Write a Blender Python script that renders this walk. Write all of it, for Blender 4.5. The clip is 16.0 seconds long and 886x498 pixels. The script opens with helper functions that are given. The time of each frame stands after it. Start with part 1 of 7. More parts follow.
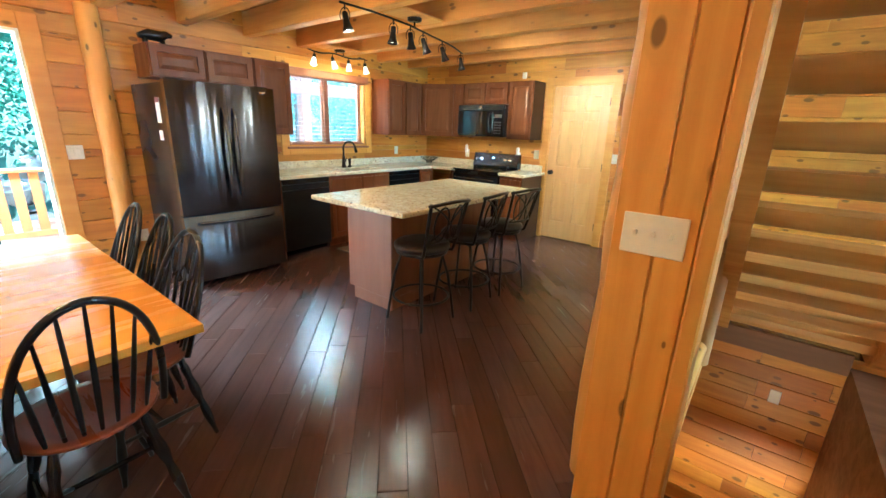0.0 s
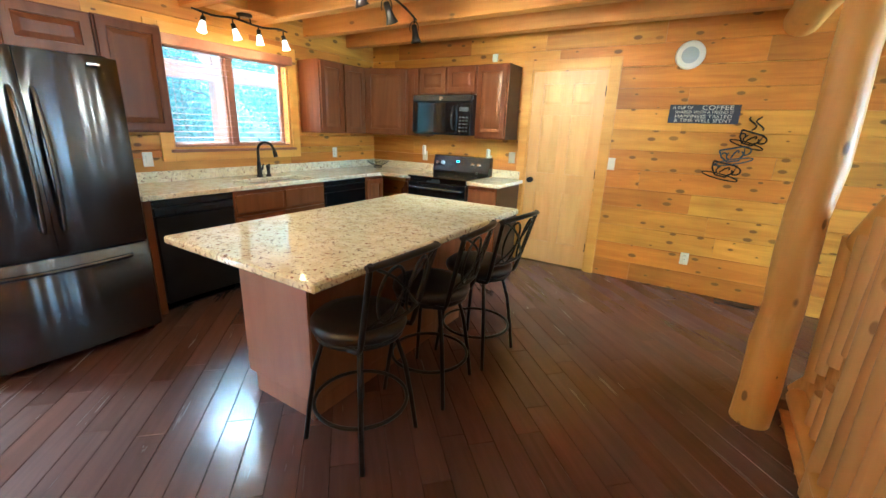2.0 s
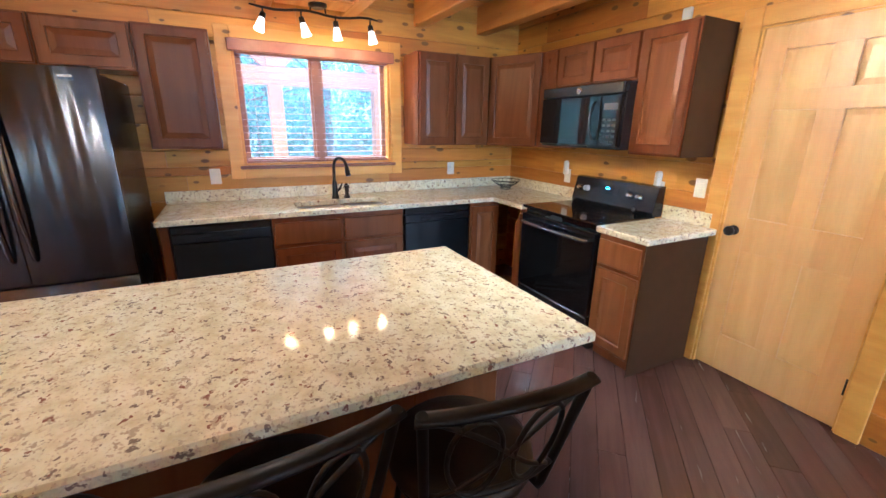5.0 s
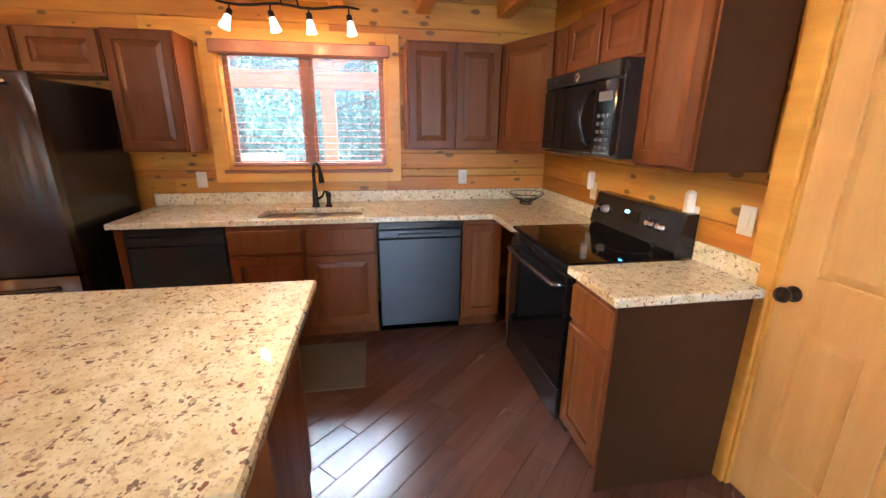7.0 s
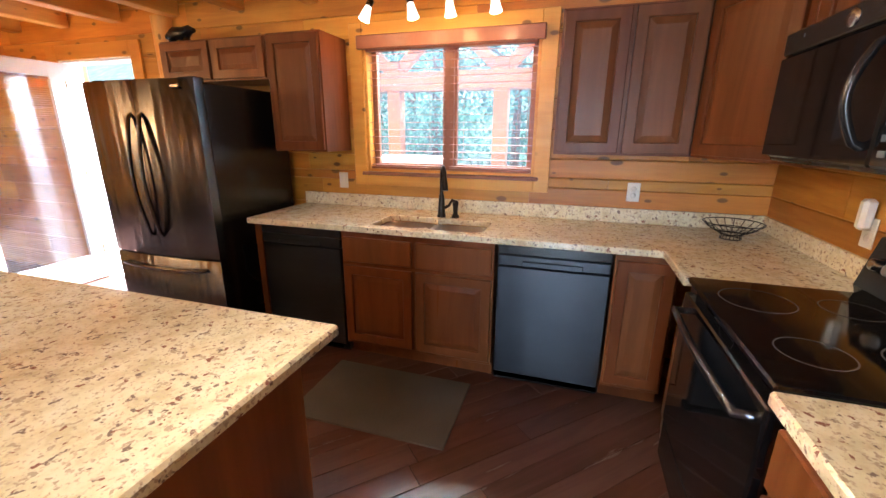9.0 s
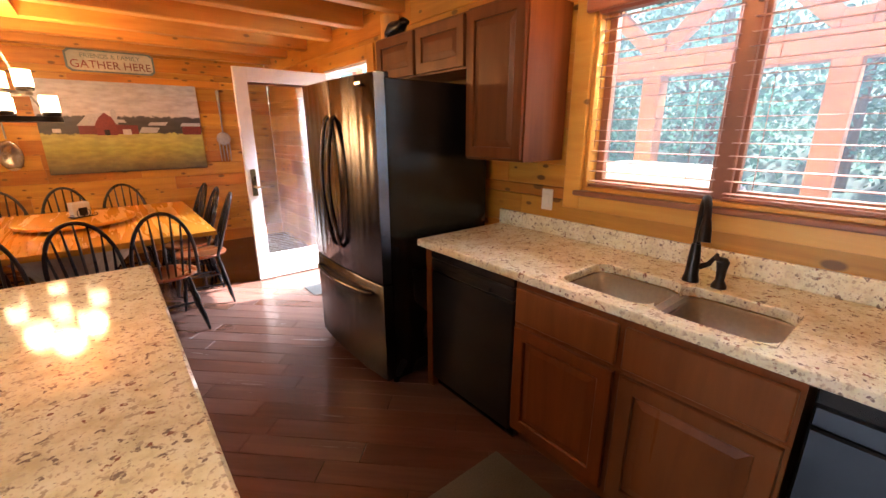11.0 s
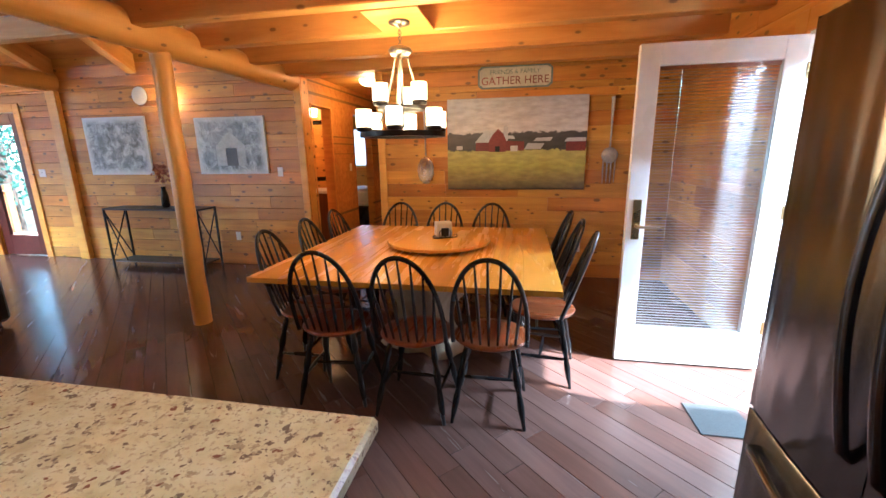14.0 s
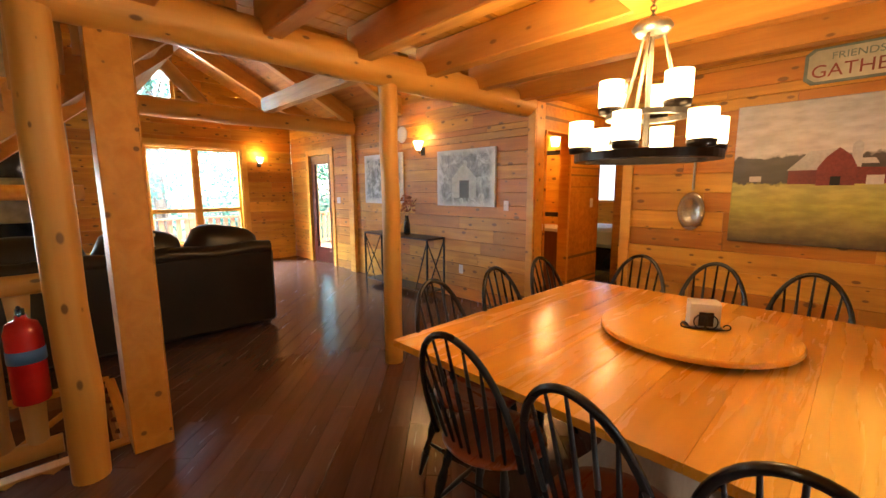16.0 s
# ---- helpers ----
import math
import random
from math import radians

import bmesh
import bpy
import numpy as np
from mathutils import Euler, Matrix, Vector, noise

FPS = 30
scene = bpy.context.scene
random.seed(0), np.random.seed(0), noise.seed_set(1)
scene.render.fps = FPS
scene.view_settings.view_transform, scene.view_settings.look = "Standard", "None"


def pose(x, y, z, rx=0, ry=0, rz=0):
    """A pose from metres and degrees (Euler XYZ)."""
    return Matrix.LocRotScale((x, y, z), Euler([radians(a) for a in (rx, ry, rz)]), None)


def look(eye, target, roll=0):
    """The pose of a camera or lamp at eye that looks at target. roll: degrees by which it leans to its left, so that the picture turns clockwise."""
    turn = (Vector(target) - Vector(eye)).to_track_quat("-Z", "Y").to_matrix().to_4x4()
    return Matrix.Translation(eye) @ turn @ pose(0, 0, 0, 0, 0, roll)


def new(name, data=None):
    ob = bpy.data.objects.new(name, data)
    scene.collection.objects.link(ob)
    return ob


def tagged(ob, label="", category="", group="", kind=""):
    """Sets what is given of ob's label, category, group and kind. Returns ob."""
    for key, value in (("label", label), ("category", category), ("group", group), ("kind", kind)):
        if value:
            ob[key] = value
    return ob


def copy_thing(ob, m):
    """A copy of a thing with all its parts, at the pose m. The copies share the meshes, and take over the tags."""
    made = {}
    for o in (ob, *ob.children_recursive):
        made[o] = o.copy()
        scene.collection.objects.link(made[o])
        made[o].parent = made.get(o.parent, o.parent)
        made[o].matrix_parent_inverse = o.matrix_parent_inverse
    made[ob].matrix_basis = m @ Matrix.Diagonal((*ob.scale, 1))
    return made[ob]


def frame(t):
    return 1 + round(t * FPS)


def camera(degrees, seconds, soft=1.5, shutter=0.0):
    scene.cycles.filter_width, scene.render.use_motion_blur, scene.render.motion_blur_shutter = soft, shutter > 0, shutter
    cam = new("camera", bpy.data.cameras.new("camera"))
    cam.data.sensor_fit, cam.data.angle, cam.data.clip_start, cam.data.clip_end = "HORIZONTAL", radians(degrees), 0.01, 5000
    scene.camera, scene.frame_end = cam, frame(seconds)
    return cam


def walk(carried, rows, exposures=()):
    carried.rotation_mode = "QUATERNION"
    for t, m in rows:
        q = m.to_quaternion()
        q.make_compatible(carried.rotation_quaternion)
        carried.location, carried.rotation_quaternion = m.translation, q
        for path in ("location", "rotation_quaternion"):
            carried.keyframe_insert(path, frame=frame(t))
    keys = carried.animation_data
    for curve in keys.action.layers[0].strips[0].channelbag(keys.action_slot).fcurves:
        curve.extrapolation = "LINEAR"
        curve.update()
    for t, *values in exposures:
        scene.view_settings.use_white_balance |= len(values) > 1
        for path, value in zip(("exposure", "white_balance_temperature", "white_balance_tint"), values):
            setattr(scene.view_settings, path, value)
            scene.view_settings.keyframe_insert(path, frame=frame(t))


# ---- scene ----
cam = camera(95.0, 16.0)
METRES, EYE, TILT, LEAN, TURN = 8.65, 1.43, 0.0, 0.0, 37.1
PATH = [
    (0, (0.297, 0.192, 1.45), (-0.885, 1.703, 0.883), 2.0),
    (0.5, (0.04, 0.434, 1.434), (-1.089, 1.985, 0.868), 2.0),
    (1, (-0.148, 0.702, 1.443), (-1.224, 2.29, 0.877), 2.1),
    (1.5, (-0.343, 0.949, 1.453), (-1.372, 2.565, 0.88), 2.1),
    (2, (-0.48, 1.212, 1.43), (-1.488, 2.844, 0.864), 2.1),
    (2.5, (-0.616, 1.486, 1.421), (-1.64, 3.106, 0.851), 2.2),
    (3, (-0.727, 1.756, 1.419), (-1.847, 3.311, 0.847), 2.1),
    (3.5, (-0.754, 2.034, 1.425), (-2.033, 3.459, 0.85), 2.0),
    (4, (-0.741, 2.362, 1.481), (-2.215, 3.577, 0.888), 1.6),
    (4.2, (-0.736, 2.484, 1.495), (-2.279, 3.612, 0.907), 1.4),
    (6.3, (-0.826, 3.704, 1.501), (-2.656, 4.27, 0.926), 0.6),
    (6.5, (-0.861, 3.824, 1.504), (-2.71, 4.328, 0.932), 0.6),
    (7, (-0.94, 4.107, 1.49), (-2.831, 4.433, 0.927), 0.5),
    (7.5, (-1.053, 4.307, 1.471), (-2.97, 4.426, 0.912), 0.4),
    (8, (-1.218, 4.445, 1.462), (-3.136, 4.332, 0.909), 0.5),
    (8.2, (-1.278, 4.488, 1.456), (-3.19, 4.289, 0.904), 0.5),
    (10.3, (-2.153, 4.444, 1.485), (-3.648, 3.242, 0.921), -0.2),
    (10.5, (-2.241, 4.383, 1.492), (-3.662, 3.095, 0.923), -0.3),
    (11, (-2.449, 4.218, 1.481), (-3.658, 2.726, 0.922), -0.2),
    (11.5, (-2.611, 4.049, 1.482), (-3.59, 2.394, 0.93), -0.2),
    (12, (-2.742, 3.812, 1.466), (-3.464, 2.029, 0.917), -0.3),
    (12.5, (-2.794, 3.577, 1.466), (-3.27, 1.712, 0.923), -0.2),
    (13, (-2.817, 3.323, 1.46), (-3.028, 1.407, 0.927), -0.5),
    (13.5, (-2.788, 3.032, 1.435), (-2.717, 1.098, 0.933), -0.85),
    (14, (-2.794, 2.753, 1.435), (-2.423, 0.842, 0.978), -0.9),
    (14.5, (-2.737, 2.488, 1.442), (-2.071, 0.648, 1.03), -0.6),
    (15, (-2.69, 2.275, 1.447), (-1.728, 0.558, 1.087), -0.6),
    (15.5, (-2.685, 2.035, 1.435), (-1.458, 0.487, 1.125), -0.4),
    (16, (-2.67, 1.799, 1.43), (-1.247, 0.424, 1.141), -0.3),
]
LIGHT = [(0, 4.05, 4800, -13), (2, 4.0, 4800, -12), (4, 3.92, 4150, -6), (6.5, 3.7, 6200, 19), (8, 3.65, 5900, 13), (11, 3.4, 6700, 22), (12.0, 3.3, 7000, 15), (12.5, 3.35, 5900, 7), (13.5, 3.25, 5100, 4), (14.5, 3.1, 5600, 5), (15.1, 3.05, 7200, 10), (16, 3.15, 6600, 4)]
walk(cam, [(t, look(eye, target, roll)) for t, eye, target, roll in PATH], LIGHT)
SKY, SUN, LAMP, DAYW, GLOW = 0.15, 5.0, 3.1, 1.35, 0.2

# ---- world, sun and large lights ----
world = bpy.data.worlds.new("sky")
scene.world = world
world.use_nodes = True
wn = world.node_tree
sky = wn.nodes.new("ShaderNodeTexSky")
sky.sky_type = "NISHITA"
sky.sun_disc = False
sky.sun_elevation = radians(43)
sky.sun_rotation = radians(-77)
sky.air_density = 1.2
wn.nodes["Background"].inputs["Strength"].default_value = SKY
wn.links.new(sky.outputs["Color"], wn.nodes["Background"].inputs["Color"])

sun_data = bpy.data.lights.new("sun", "SUN")
sun_data.energy, sun_data.angle, sun_data.color = SUN, radians(0.6), (1.0, 0.96, 0.90)
sun = new("sun", sun_data)
sun.matrix_world = look((-20, 4.6, 19.4), (0, 0, 0))


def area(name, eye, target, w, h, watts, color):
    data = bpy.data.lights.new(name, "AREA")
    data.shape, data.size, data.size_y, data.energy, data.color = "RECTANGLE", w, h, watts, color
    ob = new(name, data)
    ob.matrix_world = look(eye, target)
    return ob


def bulb(name, at, watts, color, radius=0.03):
    data = bpy.data.lights.new(name, "POINT")
    data.energy, data.color, data.shadow_soft_size = watts, color, radius
    ob = new(name, data)
    ob.location = at
    return ob


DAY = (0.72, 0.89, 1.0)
WARM = (1.0, 0.56, 0.21)
# added lamps standing in for sky light at the openings, placed out of view
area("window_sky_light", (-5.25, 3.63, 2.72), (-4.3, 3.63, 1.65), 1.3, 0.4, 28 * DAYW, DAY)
area("door_sky_fill", (-5.25, 0.38, 2.75), (-4.3, 0.38, 1.2), 0.9, 0.5, 55 * DAYW, DAY)
area("living_window_fill", (6.0, 4.3, 1.35), (0, 4.0, 1.1), 1.5, 1.7, 20 * DAYW, DAY)
area("living_sky_fill", (6.75, -0.23, 2.75), (5.9, -0.23, 1.5), 1.5, 0.6, 110 * DAYW, DAY)
area("gable_fill", (6.0, 2.52, 3.2), (0, 2.4, 1.2), 1.1, 0.9, 92 * DAYW, DAY)

# ---- geometry helpers ----


class Geo:
    def __init__(self):
        self.v, self.f, self.s = [], [], []

    def add(self, verts, faces, smooth=False):
        n = len(self.v)
        self.v += [tuple(p) for p in verts]
        self.f += [tuple(i + n for i in f) for f in faces]
        self.s += [smooth] * len(faces)
        return self

    def box(self, x0, x1, y0, y1, z0, z1, b=0.0):
        b = min(b, (x1 - x0) / 2.1, (y1 - y0) / 2.1, (z1 - z0) / 2.1)
        if b <= 0:
            vs = [(x, y, z) for x in (x0, x1) for y in (y0, y1) for z in (z0, z1)]
            return self.add(vs, [(0, 1, 3, 2), (4, 6, 7, 5), (0, 4, 5, 1), (2, 3, 7, 6), (0, 2, 6, 4), (1, 5, 7, 3)])
        vs = []
        for i, x in enumerate((x0, x1)):
            for j, y in enumerate((y0, y1)):
                for k, z in enumerate((z0, z1)):
                    dx, dy, dz = (b if i == 0 else -b), (b if j == 0 else -b), (b if k == 0 else -b)
                    vs += [(x, y + dy, z + dz), (x + dx, y, z + dz), (x + dx, y + dy, z)]
        c = lambda i, j, k, a: ((i * 2 + j) * 2 + k) * 3 + a
        fs = []
        for i in (0, 1):
            q = [c(i, 0, 0, 0), c(i, 0, 1, 0), c(i, 1, 1, 0), c(i, 1, 0, 0)]
            fs.append(tuple(q if i == 0 else q[::-1]))
            q = [c(0, i, 0, 1), c(1, i, 0, 1), c(1, i, 1, 1), c(0, i, 1, 1)]
            fs.append(tuple(q if i == 0 else q[::-1]))
            q = [c(0, 0, i, 2), c(0, 1, i, 2), c(1, 1, i, 2), c(1, 0, i, 2)]
            fs.append(tuple(q if i == 0 else q[::-1]))
        for i in (0, 1):
            for j in (0, 1):
                q = [c(i, j, 0, 0), c(i, j, 1, 0), c(i, j, 1, 1), c(i, j, 0, 1)]
                fs.append(tuple(q if (i + j) % 2 else q[::-1]))
                q = [c(i, 0, j, 0), c(i, 0, j, 2), c(i, 1, j, 2), c(i, 1, j, 0)]
                fs.append(tuple(q if (i + j) % 2 else q[::-1]))
                q = [c(0, i, j, 1), c(1, i, j, 1), c(1, i, j, 2), c(0, i, j, 2)]
                fs.append(tuple(q if (i + j) % 2 else q[::-1]))
                for k in (0, 1):
                    q = [c(i, j, k, 0), c(i, j, k, 1), c(i, j, k, 2)]
                    fs.append(tuple(q if (i + j + k) % 2 == 0 else q[::-1]))
        return self.add(vs, fs)

    def tube(self, pts, radii, seg=10, caps=True, smooth=True, flat=1.0):
        pts = [Vector(p) for p in pts]
        if not isinstance(radii, (list, tuple)):
            radii = [radii] * len(pts)
        up, rings, n = None, [], len(pts)
        for i, p in enumerate(pts):
            d = (pts[min(i + 1, n - 1)] - pts[max(i - 1, 0)]).normalized()
            if up is None:
                up = Vector((0, 0, 1)) if abs(d.z) < 0.9 else Vector((1, 0, 0))
            side = d.cross(up).normalized()
            up = side.cross(d).normalized()
            rings.append([p + (side * math.cos(a) + up * math.sin(a) * flat) * radii[i] for a in (2 * math.pi * k / seg for k in range(seg))])
        vs = [q for r in rings for q in r]
        fs = [(i * seg + k, i * seg + (k + 1) % seg, (i + 1) * seg + (k + 1) % seg, (i + 1) * seg + k) for i in range(n - 1) for k in range(seg)]
        self.add(vs, fs, smooth)
        if caps:
            self.add(rings[0], [tuple(range(seg))[::-1]])
            self.add(rings[-1], [tuple(range(seg))])
        return self

    def lathe(self, prof, seg=24, smooth=True, sx=1.0, sy=1.0, at=(0, 0, 0)):
        vs = [(at[0] + r * sx * math.cos(2 * math.pi * k / seg), at[1] + r * sy * math.sin(2 * math.pi * k / seg), at[2] + z) for r, z in prof for k in range(seg)]
        n = len(prof)
        fs = [(i * seg + k, i * seg + (k + 1) % seg, (i + 1) * seg + (k + 1) % seg, (i + 1) * seg + k) for i in range(n - 1) for k in range(seg)]
        self.add(vs, fs, smooth)
        self.add(vs[:seg], [tuple(range(seg))[::-1]])
        self.add(vs[-seg:], [tuple(range(seg))])
        return self

    def prism(self, poly, z0, z1, m=None, smooth=False):
        n = len(poly)
        vs = [Vector((x, y, z)) for z in (z0, z1) for x, y in poly]
        if m is not None:
            vs = [m @ p for p in vs]
        fs = [(i, (i + 1) % n, n + (i + 1) % n, n + i) for i in range(n)]
        self.add(vs, fs, smooth)
        return self.add(vs, [tuple(range(n))[::-1], tuple(range(n, 2 * n))])

    def rim(self, w, h, bw, t0, t1, b=0.003):
        """A flat frame in x (width) and z (height), bars bw wide, between y = t0 and t1."""
        self.box(0, bw, t0, t1, 0, h, b)
        self.box(w - bw, w, t0, t1, 0, h, b)
        self.box(bw, w - bw, t0, t1, 0, bw, b)
        return self.box(bw, w - bw, t0, t1, h - bw, h, b)

    def raised(self, x0, x1, z0, z1, y, d, inset):
        """A raised field facing -y: its rim at y, its middle at y - d."""
        a, c = inset, y - d
        vs = [(x0, y, z0), (x1, y, z0), (x1, y, z1), (x0, y, z1), (x0 + a, c, z0 + a), (x1 - a, c, z0 + a), (x1 - a, c, z1 - a), (x0 + a, c, z1 - a)]
        return self.add(vs, [(4, 5, 6, 7), (0, 1, 5, 4), (1, 2, 6, 5), (2, 3, 7, 6), (3, 0, 4, 7)])

    def cells(self, xs, ys, keep, z0, z1):
        """A flat slab made of the grid cells for which keep(i, j) holds, in one closed skin."""
        nx, ny = len(xs), len(ys)
        vs = [(x, y, z) for z in (z0, z1) for x in xs for y in ys]
        at = lambda i, j, k: (k * nx + i) * ny + j
        on = lambda i, j: 0 <= i < nx - 1 and 0 <= j < ny - 1 and keep(i, j)
        fs = []
        for i in range(nx - 1):
            for j in range(ny - 1):
                if not on(i, j):
                    continue
                fs += [(at(i, j, 1), at(i + 1, j, 1), at(i + 1, j + 1, 1), at(i, j + 1, 1)), (at(i, j + 1, 0), at(i + 1, j + 1, 0), at(i + 1, j, 0), at(i, j, 0))]
                if not on(i, j - 1):
                    fs.append((at(i, j, 0), at(i + 1, j, 0), at(i + 1, j, 1), at(i, j, 1)))
                if not on(i, j + 1):
                    fs.append((at(i + 1, j + 1, 0), at(i, j + 1, 0), at(i, j + 1, 1), at(i + 1, j + 1, 1)))
                if not on(i - 1, j):
                    fs.append((at(i, j + 1, 0), at(i, j, 0), at(i, j, 1), at(i, j + 1, 1)))
                if not on(i + 1, j):
                    fs.append((at(i + 1, j, 0), at(i + 1, j + 1, 0), at(i + 1, j + 1, 1), at(i + 1, j, 1)))
        used = sorted({k for f in fs for k in f})
        new_at = {k: n for n, k in enumerate(used)}
        return self.add([vs[k] for k in used], [tuple(new_at[k] for k in f) for f in fs])

    def ring(self, w, h, st, t, b=0.004):
        """A door's frame in one skin: w wide along x, h high along z, its bars st wide, its face at y = 0."""
        loops = []
        for ins, y in ((0, t), (0, b), (b, 0), (st - b, 0), (st, b), (st, t)):
            loops.append([(ins, y, ins), (w - ins, y, ins), (w - ins, y, h - ins), (ins, y, h - ins)])
        vs = [p for q in loops for p in q]
        return self.add(vs, [(i * 4 + k, i * 4 + (k + 1) % 4, ((i + 1) % 6) * 4 + (k + 1) % 4, ((i + 1) % 6) * 4 + k) for i in range(6) for k in range(4)])

    def moved(self, m):
        self.v = [tuple(m @ Vector(p)) for p in self.v]
        return self

    def mesh(self, name):
        me = bpy.data.meshes.new(name)
        me.from_pydata(self.v, [], self.f)
        me.polygons.foreach_set("use_smooth", self.s)
        me.update()
        return me


def part(name, geo, material, parent=None, label="", m=None):
    me = geo if isinstance(geo, bpy.types.Mesh) else geo.mesh(name)
    if not me.materials:
        me.materials.append(material)
    ob = new(name, me)
    if parent is not None:
        ob.parent = parent
    if m is not None:
        ob.matrix_basis = m
    return tagged(ob, label)


def thing(name, label, category, group="", m=None):
    ob = new(name)
    ob.empty_display_size = 0.1
    if m is not None:
        ob.matrix_basis = m
    return tagged(ob, label, category, group)


def structure(name, geo, material, label, m=None):
    return tagged(part(name, geo, material, None, "", m), label, name.split("_")[0], "", "structure")


def along(p0, p1, up=(0, 0, 1)):
    """A pose at p0 whose x axis points to p1 and whose z axis is nearest to up."""
    p0, p1 = Vector(p0), Vector(p1)
    x = (p1 - p0).normalized()
    y = Vector(up).cross(x).normalized()
    z = x.cross(y)
    return Matrix.Translation(p0) @ Matrix((x, y, z)).transposed().to_4x4()


MESHES = {}


def plank_mesh(length, width, thick, chamfer=0.006):
    """A board along x, width along z from 0, its face at y = 0 looking to -y, its long front edges chamfered."""
    key = (round(length, 3), round(width, 3), round(thick, 3), chamfer)
    if key not in MESHES:
        c = chamfer
        prof = [(thick, 0), (c, 0), (0, c), (0, width - c), (c, width), (thick, width)]
        g = Geo()
        vs = [(x, y, z) for x in (0, length) for y, z in prof]
        fs = [(i, i + 6, (i + 1) % 6 + 6, (i + 1) % 6) for i in range(6)]
        g.add(vs, fs).add(vs, [(0, 1, 2, 3, 4, 5), (11, 10, 9, 8, 7, 6)])
        MESHES[key] = g.mesh("plank")
    return MESHES[key]


# ---- materials ----


def nodes_of(name):
    m = bpy.data.materials.new(name)
    m.use_nodes = True
    nt = m.node_tree
    return m, nt, nt.nodes["Principled BSDF"]


def put(nt, kind, **values):
    n = nt.nodes.new(kind)
    for k, v in values.items():
        n.inputs[k.replace("_", " ")].default_value = v
    return n


def ramp(nt, fac, stops):
    r = nt.nodes.new("ShaderNodeValToRGB")
    e = r.color_ramp.elements
    while len(e) < len(stops):
        e.new(0.5)
    for k, (p, c) in zip(e, stops):
        k.position, k.color = p, (*c, 1)
    nt.links.new(fac, r.inputs["Fac"])
    return r.outputs["Color"]


def mix(nt, fac, a, b, kind="MIX"):
    n = nt.nodes.new("ShaderNodeMix")
    n.data_type, n.blend_type = "RGBA", kind
    for sock, v in ((n.inputs[0], fac), (n.inputs[6], a), (n.inputs[7], b)):
        if hasattr(v, "links"):
            nt.links.new(v, sock)
        elif isinstance(v, tuple):
            sock.default_value = (*v, 1)
        else:
            sock.default_value = v
    return n.outputs[2]


def coords(nt, scale, spread=9.0):
    """Object coordinates, shifted by each object's own random number, times scale."""
    tc, oi = nt.nodes.new("ShaderNodeTexCoord"), nt.nodes.new("ShaderNodeObjectInfo")
    mul = nt.nodes.new("ShaderNodeVectorMath")
    mul.operation = "MULTIPLY"
    comb = nt.nodes.new("ShaderNodeCombineXYZ")
    for i, k in enumerate((1.0, 0.37, 0.61)):
        mm = nt.nodes.new("ShaderNodeMath")
        mm.operation = "MULTIPLY"
        mm.inputs[1].default_value = spread * k
        nt.links.new(oi.outputs["Random"], mm.inputs[0])
        nt.links.new(mm.outputs[0], comb.inputs[i])
    add = nt.nodes.new("ShaderNodeVectorMath")
    nt.links.new(tc.outputs["Object"], add.inputs[0])
    nt.links.new(comb.outputs[0], add.inputs[1])
    nt.links.new(add.outputs[0], mul.inputs[0])
    mul.inputs[1].default_value = scale
    return mul.outputs[0], oi.outputs["Random"], add.outputs[0]


def bump(nt, bsdf, height, strength, dist=0.01):
    b = put(nt, "ShaderNodeBump", Strength=strength, Distance=dist)
    nt.links.new(height, b.inputs["Height"])
    nt.links.new(b.outputs["Normal"], bsdf.inputs["Normal"])


